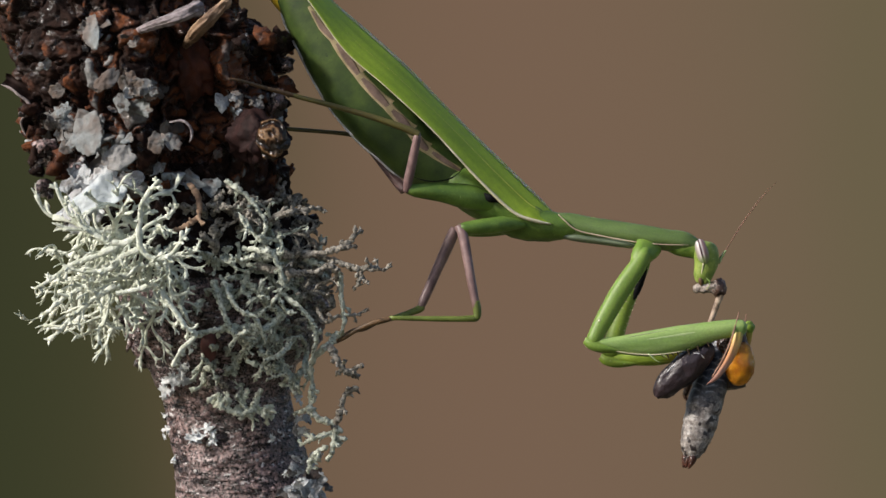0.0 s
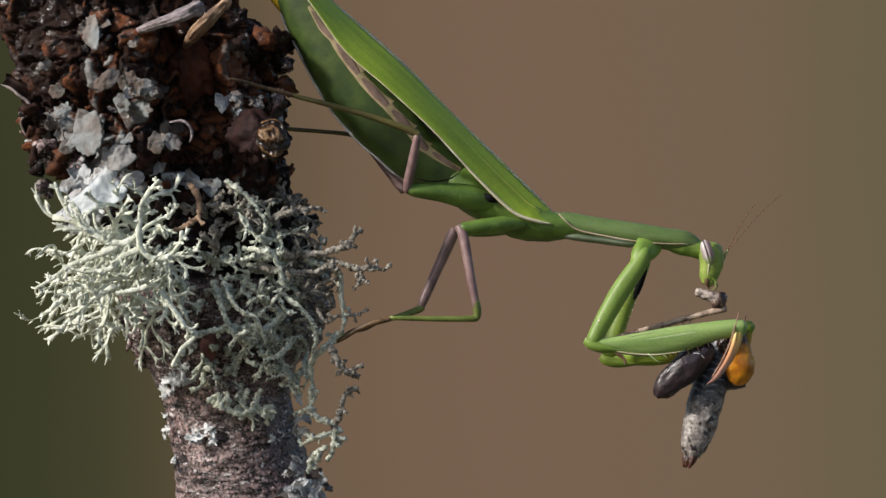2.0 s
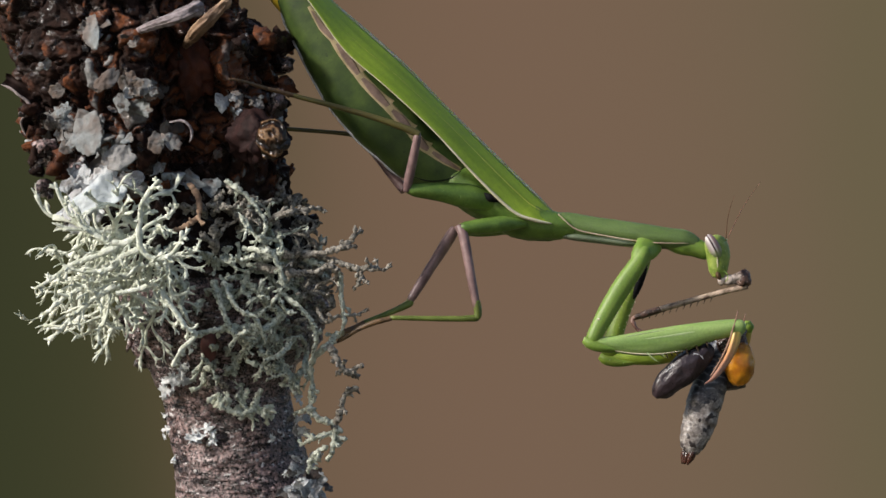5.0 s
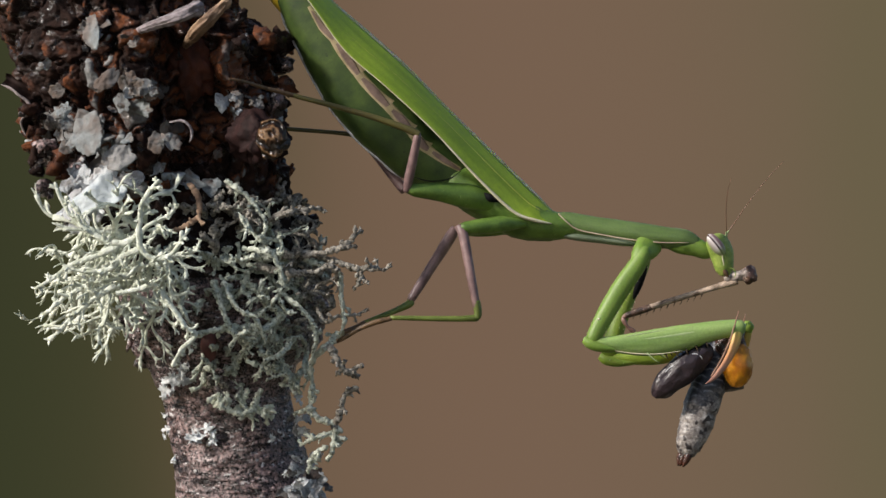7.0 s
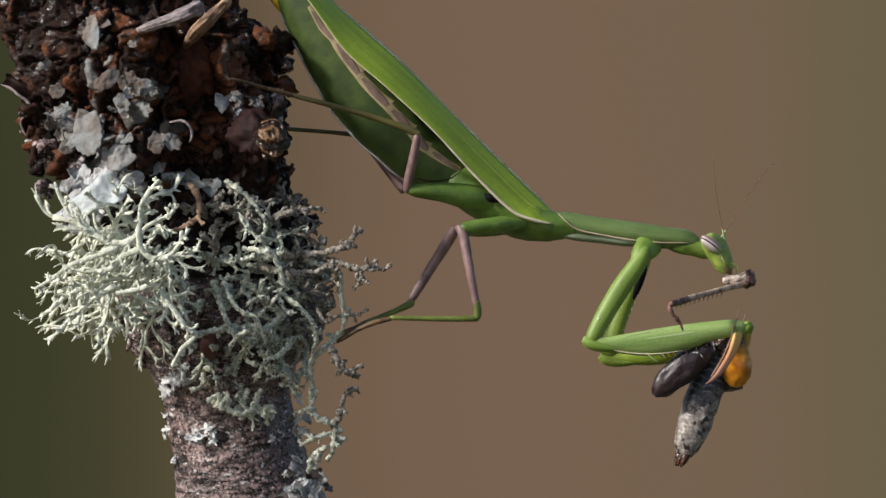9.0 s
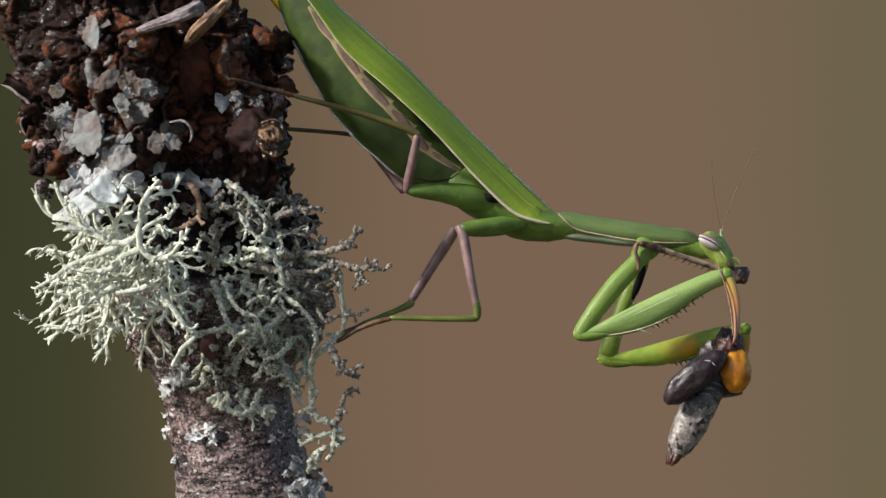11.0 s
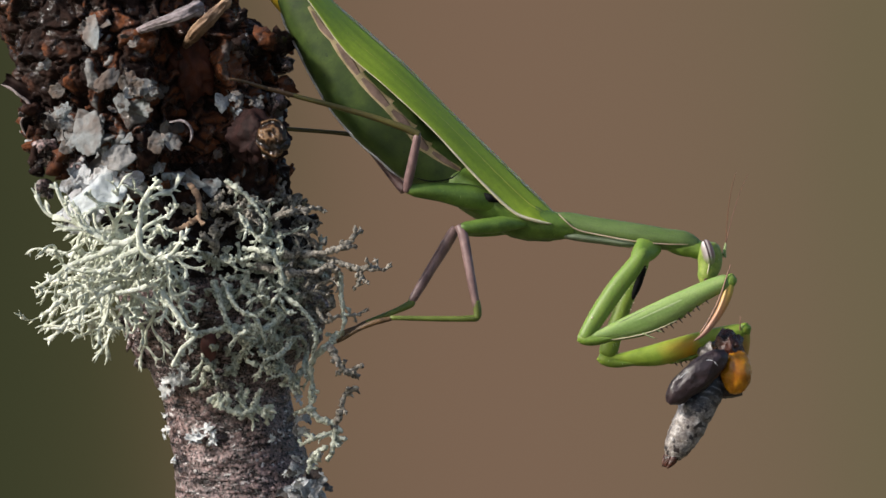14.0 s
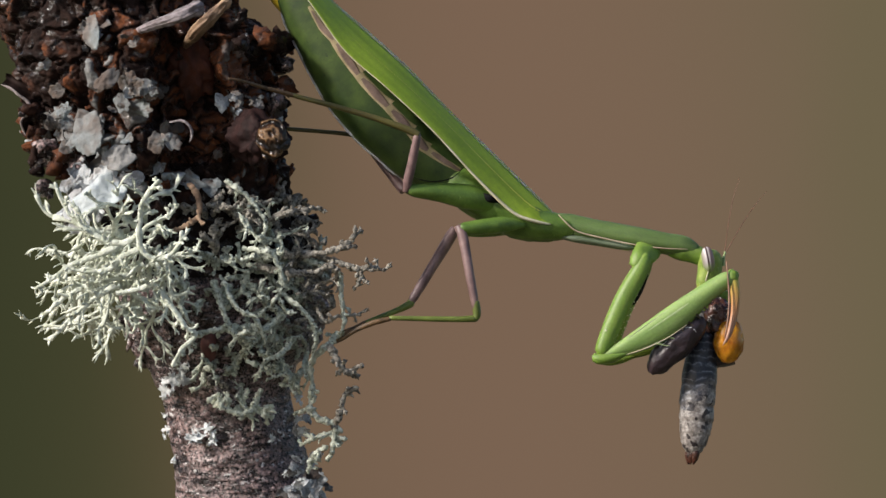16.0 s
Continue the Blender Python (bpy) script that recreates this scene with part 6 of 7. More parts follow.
# ---- forelegs ----
NEAR = [  # seconds, hip, elbow, knee, claw of the near foreleg
    (0, V(28.43, -3.5, -0.4), V(21.14, -5, -12.74), V(41.32, -5, -11), V(37.6, -8, -17.86)), (2.2, V(28.43, -3.5, -0.4), V(21.14, -5, -12.74), V(41.32, -5, -11), V(37.6, -8, -17.86)), (2.5, V(28.59, -3.5, 0.24), V(21.37, -5, -12.11), V(41.48, -5, -10.29), V(37.91, -8, -17.23)), (3.0, V(28.43, -3.5, -0.16), V(21.06, -5, -12.59), V(41.16, -5, -10.84), V(37.44, -8, -17.7)),
    (9.2, V(28.43, -3.5, -0.24), V(20.9, -5, -12.59), V(41.24, -5, -11), V(37.44, -8, -17.86)), (10.2, V(28.27, -3.5, -0.4), V(19.95, -5, -11.95), V(40.53, -5, -7.05), V(39.89, -7, -15.69)), (11.3, V(28.11, -3.5, -0.48), V(19.47, -5, -11.4), V(39.42, -5, -3.25), V(40.76, -6, -12.4)),
    (11.5, V(28.11, -3.5, -0.48), V(19.71, -5, -11.64), V(39.58, -5, -3.88), V(40.76, -6, -13.03)), (12.0, V(28.27, -3.5, -0.56), V(20.03, -5, -11.95), V(39.9, -5, -4.99), V(39.73, -6, -14.3)), (12.5, V(28.11, -3.5, -0.4), V(19.39, -5, -11.24), V(39.34, -5, -3.25), V(40.6, -6, -12.56)),
    (13.0, V(28.27, -3.5, -0.48), V(19.55, -5, -11.56), V(39.66, -5, -4.43), V(39.65, -6, -13.82)), (13.5, V(28.11, -3.5, -0.48), V(19.47, -5, -11.4), V(39.5, -5, -4.51), V(39.65, -6, -13.82)), (13.8, V(28.11, -3.5, -0.48), V(19.79, -5, -11.72), V(39.74, -5, -4.35), V(37.76, -6, -13.51)), (14.0, V(28.11, -3.5, -0.48), V(20.11, -5, -12.03), V(40.06, -5, -4.43), V(35.7, -6, -12.56)), (14.2, V(28.11, -3.5, -0.48), V(20.11, -5, -12.03), V(39.58, -5, -4.04), V(36.02, -6, -12.56)),
    (14.4, V(27.95, -3.5, -0.71), V(19.95, -5, -12.11), V(37.36, -5, -1.35), V(41.55, -6, -10.03)), (14.5, V(27.95, -3.5, -0.71), V(20.11, -5, -12.67), V(36.89, -5, -0.55), V(44.31, -6, -9.4)), (14.6, V(28.03, -3.5, -0.71), V(20.58, -5, -12.9), V(40.37, -5, -4.83), V(43.21, -6, -14.14)), (14.8, V(28.27, -3.5, -1.03), V(21.53, -5, -14.33), V(40.69, -5, -4.51), V(41.55, -6, -13.51)),
    (15.0, V(28.43, -3.5, -1.35), V(21.77, -5, -14.64), V(40.06, -5, -3.56), V(40.13, -6, -12.88)), (15.5, V(28.59, -3.5, -1.03), V(22.4, -5, -14.72), V(40.21, -5, -3.09), V(39.81, -6, -12.09)), (16.0, V(28.43, -3.5, -1.19), V(22.09, -5, -14.72), V(40.37, -5, -3.88), V(39.5, -6, -13.03))]
FAR = [  # the far foreleg, the claw in the prey
    (0, V(29.01, 3.5, -0.4), V(23.67, 3, -15.22), V(43.13, 1, -11.14), V(40.57, 3, -17.23)), (2.2, V(29.01, 3.5, -0.4), V(23.67, 3, -15.22), V(43.13, 1, -11.14), V(40.57, 3, -17.23)), (2.5, V(29.17, 3.5, 0.16), V(23.99, 3, -14.57), V(43.45, 1, -10.42), V(40.82, 3, -16.58)), (3.0, V(29.09, 3.5, -0.16), V(23.67, 3, -15.05), V(43.05, 1, -10.98), V(40.49, 3, -16.99)),
    (9.2, V(29.01, 3.5, -0.32), V(23.51, 3, -15.13), V(42.97, 1, -11.22), V(40.41, 3, -17.39)), (11.3, V(28.85, 3.5, -0.4), V(23.35, 3, -15.22), V(42.7, 2, -11.5), V(41.3, 4, -17.99)), (14.3, V(28.85, 3.5, -0.4), V(23.35, 3, -15.22), V(42.7, 2, -11.5), V(41.3, 4, -17.99)),
    (14.6, V(28.85, 3.5, -0.56), V(23.51, 3, -15.13), V(39.85, 2, -8.92), V(41.3, 4, -15.25)), (15.0, V(29.25, 3.5, -1.21), V(23.19, 3, -15.05), V(39.69, 2, -6.99), V(40.42, 4, -12.83)), (16.0, V(29.25, 3.5, -1.21), V(23.35, 3, -15.13), V(39.85, 2, -7.15), V(40.58, 4, -13.15))]


def spines(parent, home, rows, material=SPINE):
    for x, z, y, ln, lean in rows:
        part("spine", loft([mm(x, y, z), mm(x + lean * 0.5, y, z - ln * 0.6), mm(x + lean, y, z - ln)], [0.15, 0.10, 0.015], 6, 3), material, parent, "", home, True)


def foreleg(rows, near):
    coxa_rows = [(t, aim(a, b)) for t, a, b, c, d in rows]
    femur_rows = [(t, aim(b, c)) for t, a, b, c, d in rows]
    tibia_rows = [(t, aim(c, d)) for t, a, b, c, d in rows]
    skin_, fem = (LIMB, FEMUR) if near else (INNER, FAR_FEMUR)
    h = coxa_rows[0][1]
    along = [mm(-0.6, 0, 0), mm(0.3, 0, 0), mm(2.5, 0, 0.05), mm(6, 0, -0.22), mm(10, 0, -0.25), mm(13, 0, -0.12), mm(14.6, 0, 0), mm(15.2, 0, 0)]
    girth = ((0.4, 0.4), (0.95, 0.9), (1.26, 1.12), (1.36, 1.15), (1.30, 1.12), (1.16, 1.02), (1.02, 0.92), (0.6, 0.55))
    if not near:  # thicker towards the elbow
        along = [Vector((p.x * 1.06, p.y, p.z)) for p in along]
        girth = ((0.4, 0.4), (0.9, 0.9), (1.1, 1.1), (1.15, 1.1), (1.2, 1.1), (1.32, 1.1), (1.3, 1.0), (0.8, 0.6))
    coxa = part("foreleg_coxa", loft(along, girth, 22, 5), skin_, mantis, "green upper foreleg with small white dots", h, True)
    moving(coxa, coxa_rows)
    rng = random.Random(3)
    if near:
        part("dot", ball(mm(11.8, -0.98, -0.75), 0.14, 0.14, 0.14, 8, 6), CREAM, coxa, "white dot", h, True)
    for k in range(11):
        part("dot", ball(mm(2.2 + k * 1.05, -0.15 if near else -0.75, (1.12 if near else 0.85) + 0.08 * math.sin(k * 0.5)), 0.09, 0.12, 0.10, 8, 6), CREAM, coxa, "white dot", h, True)
    if not near:
        for _ in range(26):
            a = rng.uniform(-0.5, 1.3)
            part("dot", ball(mm(rng.uniform(7.5, 14.5), -1.12 * math.cos(a), 1.2 * math.sin(a) - 0.1), 0.055, 0.055, 0.055, 6, 4), RIDGE, coxa, "white dot", h, True)
        part("black_spot", ball(mm(4.4, -0.62, 0.48), 2.9, 0.66, 0.66, 20, 12), BLACK, coxa, "black oval spot on the inner side", h, True)
    h = femur_rows[0][1]
    pts = [mm(-1.3, 0, 0.1), mm(0, 0, -0.4), mm(2.0, 0, -0.75), mm(4.5, 0, -1.0), mm(8, 0, -1.1), mm(12, 0, -0.74), mm(16, 0, -0.24), mm(19, 0, 0.0), mm(20.8, 0, -0.05), mm(21.5, 0, -0.1)]
    if not near:
        pts = [Vector((p.x * 0.93, p.y, p.z)) for p in pts]
    rad = [(a * (1 if near else 0.88), b) for a, b in ((0.4, 0.4), (0.72, 0.75), (0.95, 0.9), (1.4, 1.0), (1.84, 1.1), (1.80, 1.08), (1.46, 1.0), (1.26, 0.9), (1.14, 0.8), (0.5, 0.4))]
    femur = part("foreleg_femur", loft(pts, rad, 24, 6, lambda u, a: 1 + 0.05 * math.cos(a - math.pi) ** 3), fem, mantis, "pale green thick foreleg with spines below" if near else "yellow green foreleg, inner side", h, True)
    moving(femur, femur_rows)
    part("joint", loft([mm(-1.15, 0, 0.15), mm(-0.3, -0.1, -0.55), mm(1.5, -0.15, -1.3), mm(4.8, -0.2, -1.95)], [(0.6, 0.6), (0.85, 0.9), (0.7, 0.9), (0.15, 0.3)], 16, 5), skin_, femur, "", h, True)
    if near:
        part("femur_edge", loft([mm(1.5, -0.68, -1.3), mm(3.4, -0.68, -1.95), mm(6, -0.64, -2.5), mm(9, -0.62, -2.78), mm(12.5, -0.55, -2.6)], [0.03, 0.07, 0.08, 0.07, 0.03], 8, 5), CREAM, femur, "cream lower edge", h, True)
        # ridges whose pale colour paints the highlight streaks on the femur
        part("femur_ridge", loft([mm(7, -0.98, -0.55), mm(9, -1.03, -0.5), mm(13, -1.0, -0.25), mm(17, -0.86, 0.15), mm(19.5, -0.72, 0.35)], [(0.05, 0.03), (0.14, 0.04), (0.17, 0.045), (0.14, 0.05), (0.05, 0.04)], 8, 5), RIDGE, femur, "lengthwise ridge, whitish for the highlight along it", h, True)
        part("femur_ridge", loft([mm(3.5, -0.66, -0.2), mm(6, -0.70, 0.15), mm(10, -0.66, 0.45), mm(15, -0.58, 0.75)], [(0.04, 0.02), (0.09, 0.04), (0.09, 0.04), (0.04, 0.02)], 8, 5), RIDGE, femur, "lengthwise ridge, whitish for the highlight along it", h, True)
    part("spine_row", loft([mm(7.5, 0.1, -2.5), mm(9.5, 0.1, -2.62), mm(12.5, 0.1, -2.35), mm(15.5, 0.1, -1.6), mm(18, 0.1, -0.85), mm(19.2, 0.1, -0.4)], [(0.08, 0.2), (0.30, 0.5), (0.36, 0.5), (0.36, 0.5), (0.3, 0.4), (0.1, 0.2)], 14, 8, lambda u, a: 1 + 0.25 * math.sin(u * 60)), skin_, femur, "darker green edge that bears the spines", h, True)
    spines(femur, h, [(9.3 + 0.72 * k, -2.72 + 0.005 * k + 0.0135 * k * k, -0.35 if k % 2 else 0.4, 0.95 if k % 2 else 0.6, 0.3) for k in range(13)])
    if near:
        spines(femur, h, [(7.4, -2.5, -0.6, 1.5, 1.6), (9.2, -2.55, -0.5, 0.9, 0.9)], RIDGE)
    h = tibia_rows[0][1]
    tibia = part("foreleg_tibia", loft([mm(-0.5, 0, 0.2), mm(0.3, 0, 0.3), mm(2.2, 0, 0.75), mm(4.6, 0, 0.9), mm(7.2, 0, 0.6), mm(8.8, 0, 0.15), mm(9.8, 0, -0.4)], [(0.5, 0.5), (0.7, 0.55), (0.68, 0.5), (0.55, 0.42), (0.42, 0.36), (0.26, 0.22), (0.03, 0.03)], 16, 5), TIBIA, mantis, "orange pink hooked foreleg blade", h, True)
    moving(tibia, tibia_rows)
    part("knee", ball(mm(-0.1, 0, 0.15), 0.95, 0.75, 0.95, 20, 14, 0.1, 1.5, 2), skin_, tibia, "green knee", h, True)
    spines(tibia, h, [(2.0 + 0.8 * k, 0.1, 0.2, 0.4, 0.3) for k in range(7)])
    part("tarsus", loft([mm(-2.0, -0.6, -0.9), mm(0.3, -0.75, -0.5), mm(3, -0.8, -0.1), mm(6, -0.75, 0.0), mm(8.6, -0.6, -0.2)], [0.06, 0.11, 0.12, 0.12, 0.09], 8, 5), FORE_FOOT, tibia, "thin pinkish brown folded foot", h, True)


foreleg(FAR, False)
foreleg(NEAR, True)


# ---- walking legs ----
def leg_piece(name, pts, radii, material, label="", home=None, local=False):
    seed = random.Random(len(pts) * 7 + round(pts[0].x * 1e5)).random() * 50
    bumps = lambda u, a: 1 + 0.07 * noise.fractal(Vector((u * 5 + seed, math.cos(a) * 1.2, math.sin(a) * 1.2)), 0.8, 2.0, 4)
    return part(name, loft(pts, radii, 16, 7, bumps), material, mantis, label, home, local)


def walking_legs():
    # near middle leg
    leg_piece("leg_coxa", [V(11.61, -3, 3.42), V(8.81, -4, 3.49), V(6.02, -5, 3.17), V(3.24, -6, 2.92), V(2.21, -6, 3)], [0.40, 1.10, 1.12, 0.92, 0.55], THORAX, "green leg base")
    leg_piece("leg_femur", [V(2.21, -6, 3.24), V(2.84, -6.5, 1.66), V(3.7, -7.5, -3.07), V(4.4, -8, -6.84), V(4.72, -8, -8.57)], [0.64, 0.72, 0.64, 0.56, 0.48], SHANK, "violet brown leg")
    leg_piece("leg_knee", [V(4.56, -8, -7.24), V(4.8, -8, -8.89), V(4.48, -8, -9.67), V(3.46, -8, -9.67)], [0.56, 0.56, 0.48, 0.32], THIN_GREEN)
    leg_piece("leg_tibia", [V(4.64, -8, -9.67), V(1.26, -8.5, -9.74), V(-3.45, -9, -9.65), V(-7.38, -9, -9.58)], [0.48, 0.40, 0.36, 0.32], THIN_GREEN, "thin olive green shin")
    leg_piece("leg_tarsus", [V(-7.22, -9, -9.65), V(-9.73, -9, -10.28), V(-12.1, -8.5, -11.31), V(-14.08, -8, -12.51), V(-14.8, -7.5, -12.99)], [0.32, 0.40, 0.32, 0.32, 0.16], TARSUS, "brown foot gripping lichen")
    # far middle leg, whose foot shifts once
    leg_piece("leg_coxa", [V(11.75, 3, 3.14), V(8.55, 4, 2.98), V(5.34, 5, 2.67), V(2.51, 6, 2.67), V(1.78, 6, 2.75)], [0.80, 1.04, 0.96, 0.72, 0.48], THORAX, "green leg base")
    hip = V(1.77, 3, 2.9)
    keys = [(0, V(-3.29, 1, -8.5), V(-11.45, -3, -11.05)), (2.1, V(-3.29, 1, -8.5), V(-11.45, -3, -11.05)), (2.2, V(-7.54, 1, -8.34), V(-15.42, -3, -11.84)), (2.3, V(-4.89, 1, -9.22), V(-13.04, -3, -14.87)), (2.4, V(-4.41, 1, -9.14), V(-12.88, -3, -15.9)), (2.5, V(-2.41, 1, -9.3), V(-10.73, -3, -16.69)),
            (2.6, V(-3.45, 1, -9.14), V(-13.28, -3, -13.2)), (2.8, V(-3.77, 1, -9.14), V(-12.88, -3, -12.88)), (2.9, V(-4.17, 1, -9.22), V(-13.51, -3, -14.87)), (3.0, V(-3.45, 1, -9.22), V(-13.28, -3, -14.63)), (3.1, V(-3.29, 1, -8.66), V(-13.04, -3, -13.75)), (3.2, V(-4.97, 1, -8.34), V(-12.24, -3, -12.32)), (3.3, V(-4.97, 1, -7.78), V(-14.47, -3, -11.69)), (16, V(-4.73, 1, -7.86), V(-14.15, -3, -11.69))]
    rows = [(t, aim(hip, k)) for t, k, e in keys]
    ob = leg_piece("leg_femur", [mm(0, 0, 0), mm(1.5, 0, 0), mm(6, 0, 0), mm(11, 0, 0), mm(12.4, 0, 0)], [0.64, 0.80, 0.72, 0.64, 0.48], SHANK, "violet brown leg", rows[0][1], True)
    moving(ob, rows)
    rows = [(t, aim(k, e)) for t, k, e in keys]
    ob = leg_piece("leg_tibia", [mm(-0.4, 0, -0.3), mm(0.2, 0, 0), mm(3, 0, 0.1), mm(7.5, 0, 0)], [0.56, 0.56, 0.40, 0.32], THIN_GREEN, "thin olive green shin", rows[0][1], True)
    moving(ob, rows)
    ob = leg_piece("leg_tarsus", [mm(7.3, 0, 0), mm(9, 0, 0.2), mm(11, 0, 0.1), mm(12.5, 0.5, 0.3)], [0.32, 0.40, 0.32, 0.16], TARSUS, "brown foot gripping lichen", rows[0][1], True)
    moving(ob, rows)
    # near hind leg
    leg_piece("leg_coxa", [V(7.65, -2, 6.29), V(4.05, -3.4, 7.23), V(-0.32, -4.8, 7.92), V(-3.87, -5.8, 8.22), V(-5.13, -6, 8.29)], [(1.28, 1.2), (1.75, 1.5), (1.35, 1.2), (0.95, 0.9), (0.55, 0.55)], THORAX, "green leg base")
    leg_piece("leg_femur", [V(-5.21, -6.2, 7.97), V(-4.89, -6.5, 9.39), V(-4.26, -7, 12.3), V(-3.7, -7.5, 15.04), V(-3.62, -7.5, 16.14)], [0.40, 0.64, 0.64, 0.56, 0.52], SHANK, "violet brown leg")
    leg_piece("leg_tibia", [V(-3.39, -7.5, 15.83), V(-4.64, -7.6, 16.53), V(-9.75, -8, 18.33), V(-16.03, -8.5, 20.11), V(-19.17, -8.5, 20.9), V(-20.9, -8.6, 21.37)], [0.56, 0.52, 0.42, 0.37, 0.34, 0.32], OLIVE, "thin olive brown shin")
    leg_piece("leg_shin", [V(-20.59, -8.5, 21.29), V(-22.28, -9.2, 21.73), V(-24.44, -10, 22.24)], [0.32, 0.32, 0.28], TARSUS, "brown lower shin")
    leg_piece("leg_tarsus", [V(-24.44, -10, 22.24), V(-26.05, -12, 22.69), V(-27.88, -14, 23.14), V(-29.37, -15, 23.32)], [0.28, 0.24, 0.20, 0.12], TARSUS, "brown foot gripping bark")
    # far hind leg
    leg_piece("leg_femur", [V(-5.46, 2, 8.35), V(-6.35, 2.5, 9.33), V(-7.97, 3, 11.35), V(-10.41, 4, 14.6), V(-11.64, 5, 16.25)], [0.72, 0.72, 0.64, 0.64, 0.56], SHANK, "violet brown leg")
    leg_piece("leg_tibia", [V(-11.24, 5, 16.17), V(-13.26, 5, 16.41), V(-17.3, 5, 16.81), V(-21.7, 4, 17.1), V(-24.07, 3, 17.23)], [0.42, 0.34, 0.30, 0.30, 0.28], OLIVE, "thin olive brown shin")


walking_legs()
part("abdomen_tip", loft([V(-24.53, 1, 37.76), V(-23.17, 1, 35.35), V(-21.97, 1, 33.35), V(-21.32, 1, 31.99)], [(1.28, 2), (1.12, 2), (0.64, 1.5), (0.16, 0.4)], 14, 4), YELLOW, mantis, "yellowish flap at the abdomen's side")


# ---- prey ----
PREY = [  # seconds, body, tail
    (0, V(42.15, -1, -15.89), V(34.41, -2, -31.15)), (2.2, V(42.15, -1, -15.89), V(34.49, -2, -31.07)), (2.5, V(42.47, -1, -15.09), V(35.05, -2, -29.95)), (3.0, V(42.15, -1, -15.65), V(34.57, -2, -30.35)), (4.0, V(42.15, -1, -15.81), V(34.34, -2, -30.43)), (6.5, V(41.99, -1, -16.13), V(33.86, -2, -30.91)), (7.5, V(41.75, -1, -16.13), V(33.3, -2, -30.83)), (8.0, V(41.67, -1, -16.29), V(33.06, -2, -30.91)),
    (9.2, V(41.75, -1, -16.13), V(33.3, -2, -30.91)), (11.3, V(41.67, -1, -17.08), V(31.87, -2, -30.83)), (12.0, V(41.91, -1, -17.24), V(32.02, -2, -31.31)), (12.5, V(41.75, -1, -17.08), V(31.79, -2, -31.07)), (13.5, V(41.91, -1, -17.24), V(31.79, -2, -31.15)), (14.0, V(41.67, -1, -17.08), V(31.39, -2, -31.07)), (14.3, V(41.83, -1, -16.68), V(31.87, -2, -31.31)), (14.5, V(41.99, -1, -15.89), V(32.82, -2, -31.95)),
    (14.6, V(41.83, -1, -14.61), V(33.94, -2, -30.35)), (14.8, V(41.03, -1, -13.17), V(34.57, -2, -30.19)), (15.0, V(40.32, -1, -12.45), V(34.89, -2, -30.43)), (15.5, V(40.79, -1, -11.82), V(36.01, -2, -30.35)), (16.0, V(40.63, -1, -12.69), V(35.13, -2, -30.59))]
PAD = [  # seconds, tip and root of the folded wing pad
    (0, V(29.91, -4, -20.78), V(37.6, -4, -13.57)), (2.2, V(29.91, -4, -20.78), V(37.6, -4, -13.57)), (2.5, V(30.14, -4, -20.07), V(37.92, -4, -12.77)), (3.0, V(29.59, -4, -20.63), V(37.44, -4, -13.41)), (4.0, V(29.67, -4, -20.78), V(37.52, -4, -13.57)), (6.5, V(29.67, -4, -20.78), V(37.52, -4, -13.64)), (7.5, V(29.59, -4, -20.78), V(37.36, -4, -13.64)), (8.0, V(29.59, -4, -20.63), V(37.28, -4, -13.57)),
    (9.2, V(29.67, -4, -20.63), V(37.36, -4, -13.57)), (11.3, V(31.41, -4, -21.82), V(38.08, -4, -15.94)), (12.0, V(31.41, -4, -21.97), V(38.24, -4, -16.1)), (12.5, V(31.49, -4, -21.74), V(38.16, -4, -15.94)), (13.5, V(31.73, -4, -21.82), V(38.24, -4, -15.94)), (14.0, V(31.65, -4, -21.66), V(38.08, -4, -15.79)), (14.3, V(31.97, -4, -20.94), V(38.24, -4, -14.6)), (14.5, V(32.52, -4, -20.07), V(38.39, -4, -13.25)),
    (14.6, V(33, -4, -19.44), V(38.71, -4, -12.61)), (14.8, V(30.62, -4, -18.32), V(37.13, -4, -10.87)), (15.0, V(29.43, -4, -17.45), V(36.02, -4, -10.23)), (15.5, V(29.51, -4, -16.9), V(36.33, -4, -9.6)), (16.0, V(29.11, -4, -17.45), V(35.86, -4, -10.39))]
BASE = Vector((-52 * 0.08, 0.4, -30 * 0.08)) * MM


